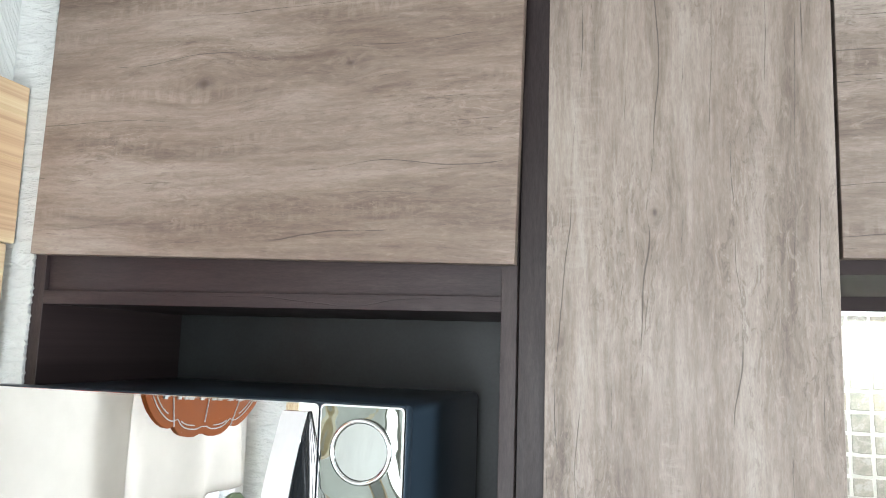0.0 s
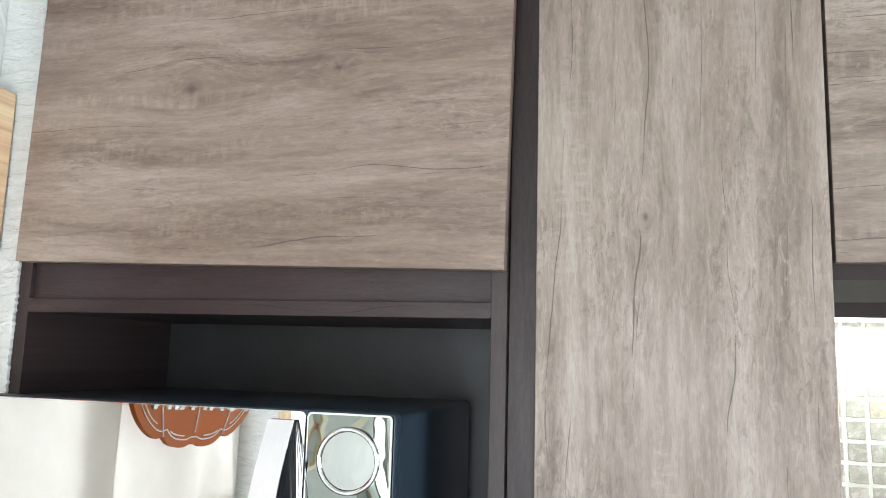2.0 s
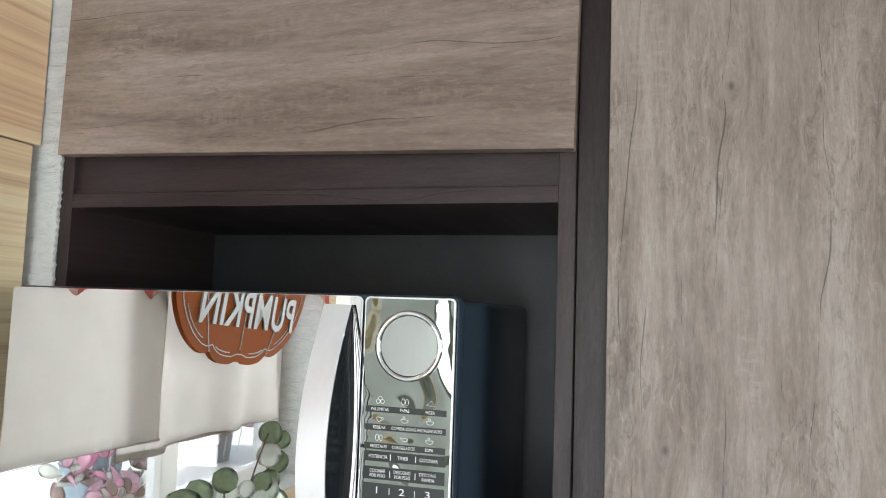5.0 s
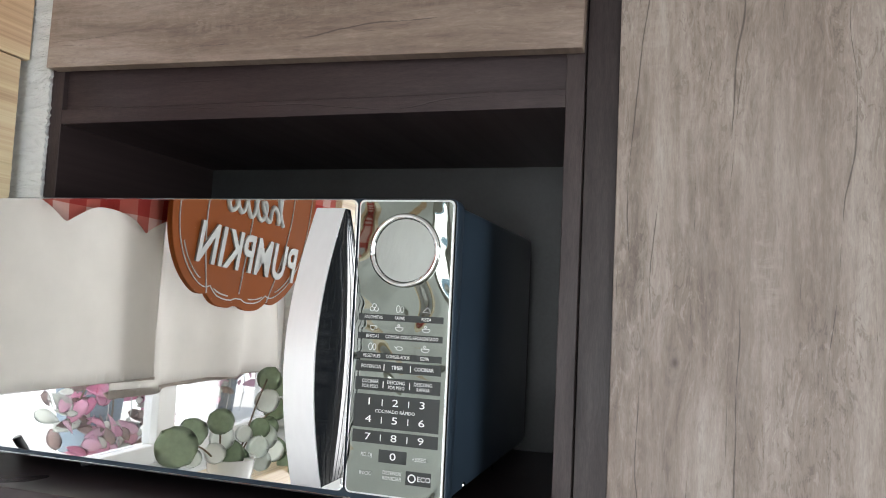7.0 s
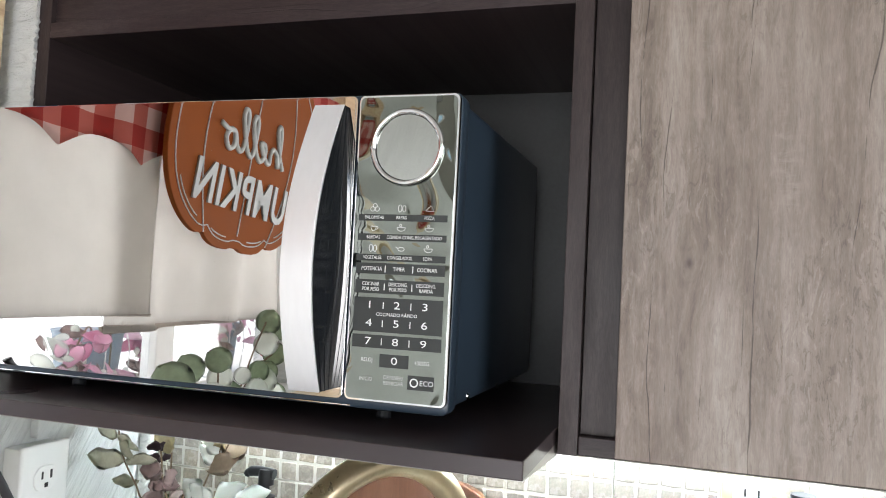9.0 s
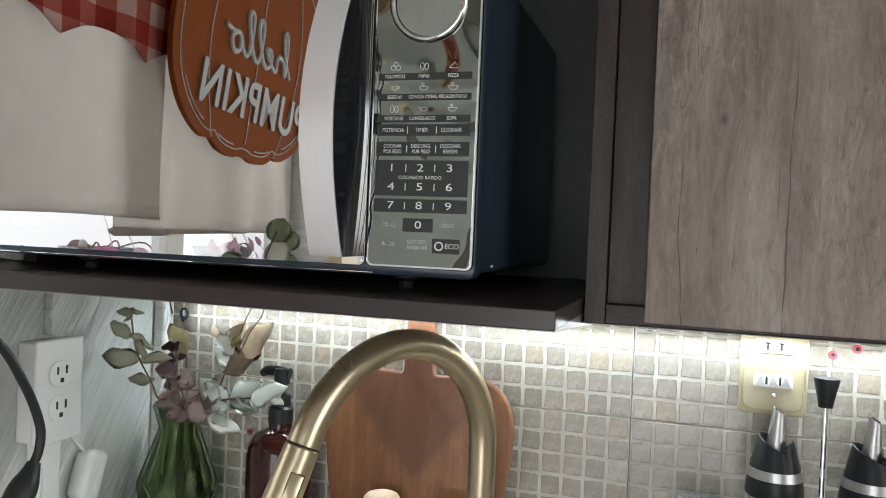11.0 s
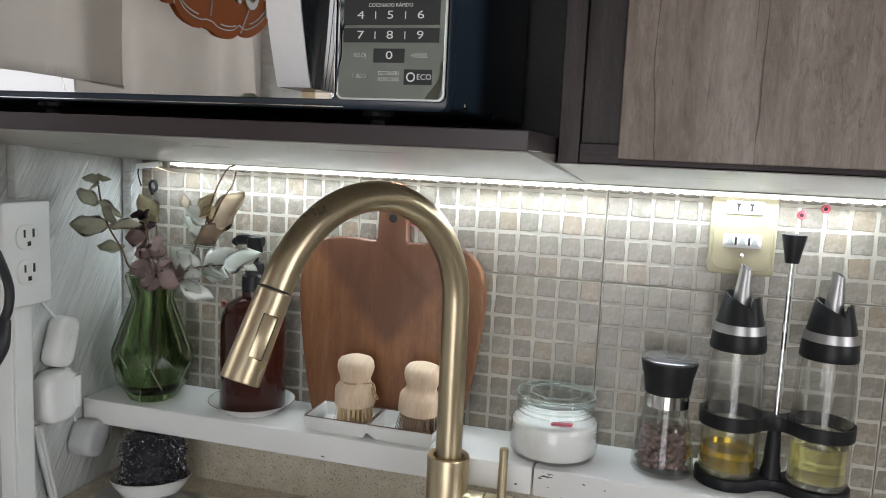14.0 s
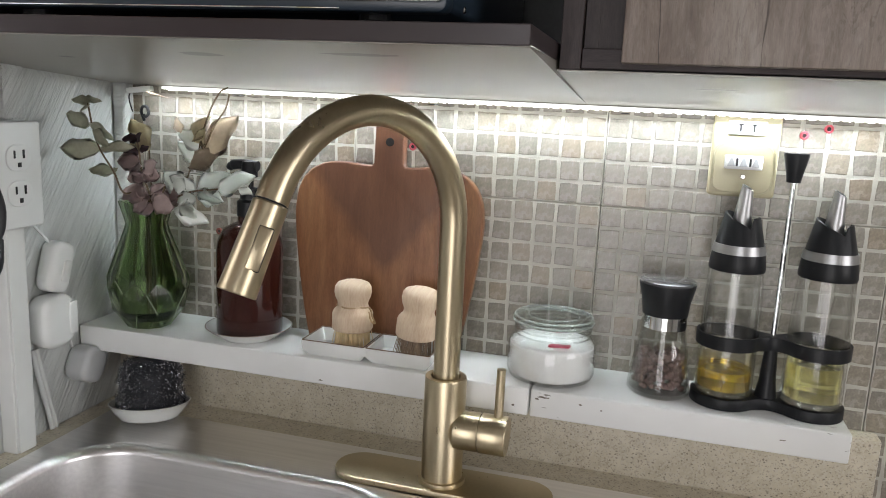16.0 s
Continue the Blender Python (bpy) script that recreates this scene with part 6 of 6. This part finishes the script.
part("base", moved(prism(figure_eight(0.0330, 0.013), 0.0125, 0.0010), pose(0, 0, 0, -90)), black_plastic, cd, "", True, 40)
for cx in (-0.0435, 0.0435):
    rg = part("ring_holder", lathe([(0.0305, 0.0655), (0.0322, 0.0655), (0.0326, 0.0660), (0.0326, 0.0800), (0.0322, 0.0805), (0.0308, 0.0805), (0.0304, 0.0800), (0.0304, 0.0660), (0.0305, 0.0655)], 44), black_plastic, cd, "", True, 28)
    rg.location = (cx, 0, 0)
bridge = part("bridge", moved(prism(ring_bridge(0.0326, 0.0312, 0.0085), 0.0144, 0.0004), pose(0, 0, 0, -90)), black_plastic, cd, "", True, 40)
bridge.location.z = 0.0658
part("pillar", lathe([(0, 0.0123), (0.0115, 0.0123), (0.0085, 0.03), (0.0065, 0.067), (0, 0.067)], 24), black_plastic, cd, "", True, 40)
part("rod", tube([(0, 0, 0.079), (0.0, 0, 0.246)], 0.0026, 14), chrome, cd, "chrome rod", True, 40)
part("grip", lathe([(0, 0.2455), (0.0068, 0.2455), (0.0080, 0.254), (0.0122, 0.2735), (0.0118, 0.2755), (0, 0.2755)], 28), black_plastic, cd, "", True, 40)


cd.scale.z = 0.975


def cruet(at, turn, oil, level, label):
    cr = thing("cruet_bottle", at, label, "bottle", "oil bottles", turn=turn)
    part("glass_body", lathe([(0, 0), (0.0285, 0), (0.0302, 0.002), (0.0300, 0.05), (0.0290, 0.10), (0.0270, 0.142), (0.0240, 0.142), (0.0262, 0.10), (0.0272, 0.05), (0.0274, 0.006), (0, 0.005)], 40), glass, cr, "", True, 50)
    part("oil", lathe([(0, 0.0054), (0.0271, 0.0064), (0.0270, level), (0, level)], 36), oil, cr, "", True, 40)
    bm = bmesh.new()
    n, rows = 56, []

    def cut(c):
        """The rim's height: high at the back of the pour, falling to a notch, then up the flap."""
        return 0.0085 - 0.0150 * (c + 1) / 1.72 if c < 0.72 else -0.0065 + 0.0105 * min((c - 0.72) / 0.10, 1.0)
    for r, z, rim in ((0.0, 0.137, 0), (0.0276, 0.137, 0), (0.0282, 0.139, 0), (0.0274, 0.149, 0), (0.0265, 0.155, 0), (0.0224, 0.172, 0.25), (0.0174, 0.1905, 1), (0.0158, 0.1908, 1), (0.0150, 0.184, 0.2), (0.0, 0.181, 0)):
        if r == 0:
            rows.append([bm.verts.new((0, 0, z))])
            continue
        rows.append([bm.verts.new((r * math.cos(a), r * math.sin(a), z + rim * cut(math.cos(a)))) for a in (2 * math.pi * i / n for i in range(n))])
    for a, b in zip(rows, rows[1:]):
        for i in range(n):
            j = (i + 1) % n
            if len(a) == 1:
                bm.faces.new((a[0], b[j], b[i]))
            elif len(b) == 1:
                bm.faces.new((a[i], a[j], b[0]))
            else:
                bm.faces.new((a[i], a[j], b[j], b[i]))
    bmesh.ops.recalc_face_normals(bm, faces=bm.faces[:])
    cp = part("stopper", bm, black_plastic, cr, "black plastic stopper", True, 40)
    part("steel_band", lathe([(0.0262, 0.1560), (0.0270, 0.1562), (0.0252, 0.1655), (0.0243, 0.1655)], 40), cruet_steel, cp, "", True, 40)
    pour = [(0.0, 0, 0.178), (0.0005, 0, 0.202), (0.0015, 0, 0.2265)]
    lean = Matrix(((1, 0, 0, 0), (0, 1, 0, 0), (-0.55, 0, 1, 0), (0, 0, 0, 1)))
    part("spout", moved(tube(pour, [0.0104, 0.0080, 0.0056], 24), lean), cruet_steel, cp, "brushed steel pourer", True, 40)
    part("mouth", moved(lathe([(0, 0.2266), (0.0045, 0.2266), (0.0045, 0.2269), (0, 0.2269)], 20), lean @ Matrix.Translation((0.0015, 0, 0))), slot_black, cp)
    cr.scale.z = 0.97
    return cr


cruet((0.148, -0.056, SHZ + 0.0125), -20, oil_gold, 0.027, "glass cruet with a black stopper and golden oil")
cruet((0.235, -0.056, SHZ + 0.0125), -20, oil_yellow, 0.044, "glass cruet with a black stopper and pale yellow oil")

# ---------------------------------------------------------------- wall fittings
def slot(cx, cz, w, h, parent, y):
    return part("slot", slab(cx - w / 2, y - 0.0004, cz - h / 2, cx + w / 2, y + 0.0006, cz + h / 2), slot_black, parent)


ob_ = thing("wall_socket", (0.147, -0.0045, 1.268), "yellowed beige socket plate with two white inserts", "socket")
part("plate", prism(round_rect(-0.0345, -0.0455, 0.0345, 0.0435, 0.005), 0.006, 0.0025, 3), beige_plastic, ob_, "", True, 40)
relief = part("raised_panel", prism(round_rect(-0.0305, -0.0410, 0.0305, 0.0115, 0.012, 7), 0.0014, 0.0013, 4), beige_plastic, ob_, "raised moulded panel", True, 60)
relief.location.y = -0.0056
for z, kind in ((0.0285, 0), (-0.008, 1)):
    ins = part("insert", prism(round_rect(-0.0195, z - 0.0075, 0.0195, z + 0.0075, 0.0012), 0.0078 + 0.0010 * kind, 0.0010), white_plastic, ob_, "white socket insert", True, 40)
    for x in (-0.0068, 0.0068):
        slot(x, z, 0.0022, 0.0085, ins, -0.0080 - 0.0010 * kind)
        if kind == 0:
            slot(x, z + 0.0035, 0.0055, 0.0018, ins, -0.0080)
    if kind:
        for x in (-0.0125, 0.0, 0.0125):
            # Grey wedges imitate the shade inside the tapered slot recesses.
            guide = part("recess_shade", prism([(x - 0.0042, -0.0045), (x + 0.0042, -0.0045), (x + 0.0012, 0.0045), (x - 0.0012, 0.0045)], 0.0008, 0.0003), grey_plastic, ins, "grey wedge standing in for a shaded slot recess")
            guide.location = (0, -0.0086, z)
for z in (-0.0235, 0.0405):
    s = part("screw", lathe([(0, 0.002), (0.0022, 0.0018), (0.0034, 0.0), (0, 0)], 16), steel_polished, ob_, "", True, 40)
    s.matrix_local = pose(0.001, -0.0058 - 0.0012 * (z < 0), z, 90)

so = thing("wall_socket", (LEFT + 0.0245, -0.214, 1.2085), "white painted double socket on the plaster wall", "socket", turn=90)
part("plate", prism(round_rect(-0.0335, -0.0585, 0.0335, 0.0585, 0.003), 0.0065, 0.0025, 3), white_plastic, so, "", True, 40)
for z in (0.0195, -0.0195):
    bm = prism(round_rect(-0.0165, z - 0.0140, 0.0165, z + 0.0140, 0.012, 6), 0.0085, 0.001)
    rc = part("receptacle", bm, white_plastic, so, "", True, 40)
    slot(-0.0062, z + 0.004, 0.0022, 0.0085, rc, -0.0087)
    slot(0.0062, z + 0.004, 0.0026, 0.0095, rc, -0.0087)
    slot(0.0, z - 0.0075, 0.0045, 0.0050, rc, -0.0087)
part("back_box", slab(-0.030, 0.0, -0.055, 0.030, 0.0238, 0.055, 0.001), white_plastic, so)

tk = thing("cable_trunking", (LEFT, 0, 0), "white painted cable trunking running down to the worktop", "trunking")
part("channel", slab(0.0006, -0.229, CZ, 0.020, -0.199, 1.149, 0.0012), white_plastic, tk)
part("cover", slab(0.0201, -0.226, CZ, 0.0225, -0.203, 1.149, 0.0008), white_plastic, tk)
tk = thing("cable_trunking", (LEFT, 0, 0), "white painted trunking above the socket", "trunking")
part("channel", slab(0.0006, -0.210, 1.269, 0.012, -0.180, 1.3365, 0.0012), wall_paint, tk)


def device(name, y, z, w, h, d_, lean, mat_, label, rocker):
    dv = thing(name, (LEFT + 0.001, y, z), label, "switch")
    dv.matrix_world = pose(LEFT + 0.001, y, z, 0, 0, 90) @ pose(0, 0, 0, 0, lean, 0)
    part("casing", prism(round_rect(-w / 2, -h / 2, w / 2, h / 2, min(w, h) * 0.36, 7), d_, min(d_ * 0.45, 0.008), 4), mat_, dv, "", True, 50)
    if rocker:
        part("rocker", slab(rocker[0] - 0.006, -d_ - 0.0025, rocker[1] - rocker[2], rocker[0] + 0.006, -d_ + 0.003, rocker[1] + rocker[2], 0.0015), mat_, dv, "", True, 40)
    return dv


device("cord_switch", -0.150, 1.093, 0.034, 0.062, 0.026, 18, white_plastic, "white cord dimmer switch hanging on the wall", (0.004, -0.004, 0.013))
device("night_light", -0.162, 1.029, 0.050, 0.064, 0.030, 0, white_plastic, "white rounded plug-in night light on the wall", (0.018, 0.002, 0.020))
device("plug_adapter", -0.110, 0.958, 0.040, 0.046, 0.034, 25, grey_plastic, "pale grey plug adapter hanging on a white cord", None)


def cord(label, ctrl, r, mat_):
    cb = thing("flex", (0, 0, 0), label, "cable", "wall cords")
    part("cable", tube(curve_points(ctrl, 10), r, 8), mat_, cb, "", True)
    return cb


XW = LEFT + 0.006
cord("thin white cord from the socket to the switch", [(XW, -0.176, 1.150), (XW + 0.004, -0.168, 1.138), (XW + 0.008, -0.158, 1.124)], 0.0016, white_plastic)
cord("thin white cord looping behind the night light", [(XW + 0.010, -0.150, 1.064), (XW + 0.012, -0.138, 1.045), (XW + 0.010, -0.136, 1.010), (XW + 0.008, -0.128, 0.985)], 0.0016, white_plastic)
cord("white cord looping down beside the shelf", [(XW + 0.012, -0.100, 0.938), (XW + 0.014, -0.085, 0.934), (XW + 0.010, -0.068, 0.950), (XW + 0.006, -0.062, 0.972)], 0.0018, white_plastic)
for dy in (0.0, 0.0065):
    cord("white twin flex running down the wall", [(XW, -0.184 + dy, 0.996), (XW + 0.002, -0.176 + dy, 0.95), (XW + 0.002, -0.165 + dy, 0.905), (XW + 0.003, -0.163 + dy, CZ + 0.003)], 0.0030, white_plastic)

bp = thing("power_plug", (0, 0, 0), "black plug hanging on its thick black cord", "cable")
part("cable", tube(curve_points([(-0.575, -0.424, 1.372), (-0.572, -0.432, 1.350), (-0.568, -0.400, 1.318), (-0.562, -0.345, 1.285), (-0.560, -0.312, 1.238), (-0.560, -0.292, 1.195), (-0.560, -0.291, 1.170), (-0.560, -0.299, 1.153)], 10), 0.0046, 12), black_rubber, bp, "", True)
body = part("plug_body", tube(curve_points([(-0.560, -0.297, 1.157), (-0.560, -0.303, 1.144), (-0.560, -0.314, 1.128), (-0.560, -0.324, 1.116)], 5), [0.0062, 0.0070, 0.0078, 0.0085, 0.0095, 0.0105, 0.0120, 0.0130, 0.0138, 0.0140, 0.0140, 0.0138, 0.0138, 0.0136, 0.0134, 0.0130], 18), black_rubber, bp, "", True, 50)
for k in range(3):
    part("prong", moved(slab(-0.0006, -0.003, -0.018, 0.0006, 0.003, 0.0), pose(-0.564 + 0.007 * (k % 2), -0.326 + 0.003 * k, 1.116, 40)), steel_polished, bp)

for x, z, m_ in ((0.205, 1.2915, red_plastic), (0.228, 1.2995, red_plastic), (-0.496, 1.126, rust_plastic), (-0.474, 1.129, rust_plastic), (-0.2295, 1.254, red_plastic)):
    an = thing("wall_plug", (x, -0.0008, z), "small red plastic screw anchor in the tiles", "wall plug", "wall plugs")
    a_ = part("collar", lathe([(0.0022, 0.0), (0.0046, 0.0), (0.0046, 0.0022), (0.0038, 0.0030), (0.0024, 0.0030), (0.0022, 0.0)], 18), m_, an, "", True, 40)
    a_.matrix_local = pose(0, 0, 0, 90)
    c_ = part("bore", lathe([(0, 0.0008), (0.0023, 0.0008), (0.0023, 0.0002), (0, 0.0002)], 12), slot_black, an)
    c_.matrix_local = pose(0, 0, 0, 90)

hk = thing("wall_hook", (-0.604, -0.0015, 1.2765), "small black curled wall hook", "hook")
part("curl", tube(curve_points([(-0.004, -0.001, -0.010), (-0.0045, -0.006, 0.002), (0.000, -0.008, 0.0085), (0.007, -0.009, 0.0075), (0.0095, -0.010, 0.0), (0.006, -0.011, -0.0045), (0.003, -0.011, -0.002)], 6), 0.0020, 8), black_plastic, hk, "", True)
lc = thing("led_connector", (-0.600, -0.020, 1.3075), "white led strip connector with loose wires", "connector")
part("clip", moved(slab(-0.016, -0.006, -0.004, 0.016, 0.006, 0.003, 0.001), pose(0, 0, 0, 0, -8, 12)), connector_white, lc)
part("wire", tube(curve_points([(0.014, -0.004, -0.003), (0.03, -0.004, -0.007), (0.045, -0.004, -0.010)], 5), 0.0007, 6), stem_brown, lc)
part("wire", tube(curve_points([(-0.014, 0.002, 0.0), (-0.022, 0.006, -0.012), (-0.020, 0.010, -0.03)], 5), 0.0009, 6), black_rubber, lc)
for x in (-0.46, -0.205, 0.015):
    cl = tagged(part("tape_clip", slab(x, -0.0285, 1.3052, x + 0.009, -0.0125, 1.3062, 0.0004), black_plastic), "small black clip holding the led strip", "clip", "led strip clips")

# scouring pad on its dish
ps = saucer((-0.5395, -0.0985, CZ + 0.004), 0.0500, "white saucer on the sink ledge holding a scouring pad", 0.0190, foot=0.72)
ps.matrix_world = pose(-0.5395, -0.0985, CZ + 0.0092, -7.0, -4.0)
sp = thing("scouring_pad", (-0.5330, -0.0955, CZ + 0.0086), "black and silver wire scouring pad on a white saucer", "scouring pad")
sp.matrix_world = pose(-0.5385, -0.0970, CZ + 0.0135, -7.0, -4.0) @ Matrix.Diagonal((0.98, 0.98, 1.0, 1.0))
core = lathe([(0, 0), (0.034, 0.0), (0.039, 0.008), (0.0395, 0.022), (0.036, 0.032), (0.036, 0.036), (0.0385, 0.044), (0.036, 0.058), (0.031, 0.066), (0.02, 0.071), (0, 0.072)], 40)
for v in core.verts:
    v.co += Vector((noise.noise(v.co * 90), noise.noise(v.co * 90 + Vector((5, 0, 0))), noise.noise(v.co * 90 + Vector((0, 7, 0))))) * 0.003
part("wool", core, scrub, sp, "", True)
PAD = [(0.034, 0.0), (0.039, 0.008), (0.0395, 0.022), (0.036, 0.032), (0.036, 0.036), (0.0385, 0.044), (0.036, 0.058), (0.031, 0.066), (0.02, 0.071)]
bm, bm2, rnd = bmesh.new(), bmesh.new(), random.Random(9)
verts_, faces_ = ([], []), ([], [])
for k in range(6500):
    a, z = rnd.uniform(0, 2 * math.pi), rnd.uniform(0.009, 0.0705)
    r = float(np.interp(z, [q[1] for q in PAD], [q[0] for q in PAD])) + rnd.uniform(0.0, 0.0016)
    out = Vector((math.cos(a), math.sin(a), 0.15))
    p = Vector((r * math.cos(a), r * math.sin(a), z))
    q = p + Vector((rnd.uniform(-1, 1), rnd.uniform(-1, 1), rnd.uniform(-1, 1))) * 0.0045
    q.z = max(q.z, 0.008)
    w = (q - p).cross(out).normalized() * rnd.uniform(0.00018, 0.00034)
    mid = (p + q) / 2 + out * rnd.uniform(0.0003, 0.0016)
    vs_, fs_ = verts_[0 if k % 4 == 0 else 1], faces_[0 if k % 4 == 0 else 1]
    n0 = len(vs_)
    for s in (p, mid, q):
        vs_ += [tuple(s + w), tuple(s - w), tuple(s + out * 0.0003)]
    fs_ += [(n0 + i, n0 + (i + 1) % 3, n0 + 3 + (i + 1) % 3, n0 + 3 + i) for i in range(3)] + [(n0 + 3 + i, n0 + 3 + (i + 1) % 3, n0 + 6 + (i + 1) % 3, n0 + 6 + i) for i in range(3)]
for one, vs_, fs_ in ((bm, verts_[0], faces_[0]), (bm2, verts_[1], faces_[1])):
    tmp = bpy.data.meshes.new("tmp")
    tmp.from_pydata(vs_, [], fs_)
    one.from_mesh(tmp)
    bpy.data.meshes.remove(tmp)
part("silver_mesh", bm, glint, sp)["kind"] = "stuff"
part("black_mesh", bm2, scrub, sp)["kind"] = "stuff"

# ---------------------------------------------------------------- mosaic tiling, last
rnd = random.Random(11)
slabs = bmesh.new()
for a in range(-3, 6):
    for b in range(-3, 3):
        x0, x1 = max(a * 12 * P + 0.0005, LEFT), (a + 1) * 12 * P - 0.0005
        z1, z0 = SEAM_Z - b * 12 * P - 0.0003, SEAM_Z - (b + 1) * 12 * P + 0.0003
        if x1 > LEFT and z0 < 1.80:
            slab(x0, 0.0, z0, x1, 0.0115, min(z1, 1.80), 0.0006, 1, bm=slabs)
part("tile_bed", slabs, grout, wall_back, "pale grouted ceramic tile bed")


def stone_mesh(k):
    """One cushion-edged stone with uneven corners, proud of its bed."""
    r = random.Random(100 + k)
    h = 0.0107
    j = lambda: r.uniform(-0.0007, 0.0007)
    cs = [(-h + j(), -h + j()), (0 + j(), -h - abs(j())), (h + j(), -h + j()), (h + abs(j()), 0 + j()), (h + j(), h + j()), (0 + j(), h + abs(j())), (-h + j(), h + j()), (-h - abs(j()), 0 + j())]
    verts = [(x, 0.0006, z) for x, z in cs] + [(x * 0.985, -0.0003, z * 0.985) for x, z in cs] + [(x * 0.92, -0.0006, z * 0.92) for x, z in cs]
    faces = [(i, (i + 1) % 8, 8 + (i + 1) % 8, 8 + i) for i in range(8)] + [(8 + i, 8 + (i + 1) % 8, 16 + (i + 1) % 8, 16 + i) for i in range(8)] + [tuple(range(16, 24))]
    return verts, faces


KINDS = [stone_mesh(k) for k in range(14)]
DATA = []
for verts, faces in KINDS:
    me = bpy.data.meshes.new("stone")
    me.from_pydata(verts, [], faces)
    me.materials.append(mosaic)
    DATA.append(me)
rest_v, rest_f = [], []
singles = 0
for i in range(-25, 30):
    for j in range(-22, 16):
        x, z = (i + 0.5) * P, SEAM_Z - (j + 0.5) * P
        if x < LEFT + 0.008 or z < 0.76 or z > 1.74:
            continue
        if z > 1.335 and x < 0.28:
            continue
        if z < 0.97 and x < 0.31:
            continue
        k = rnd.randrange(14)
        if -0.39 < x < 0.30 and 1.005 < z < 1.28 and singles < 300:
            singles += 1
            ob = new("stone", DATA[k])
            ob.parent = wall_back
            ob.location = (x + rnd.uniform(-4, 4) * 1e-4, 0, z + rnd.uniform(-4, 4) * 1e-4)
            ob.rotation_euler.y = rnd.uniform(-0.03, 0.03)
        else:
            n0 = len(rest_v)
            verts, faces = KINDS[k]
            rest_v += [(x + a, b, z + c) for a, b, c in verts]
            rest_f += [tuple(n0 + q for q in f) for f in faces]
me = bpy.data.meshes.new("stones")
me.from_pydata(rest_v, [], rest_f)
me.materials.append(mosaic)
ob = new("stones", me)
ob.parent = wall_back
ob["kind"] = "stuff"
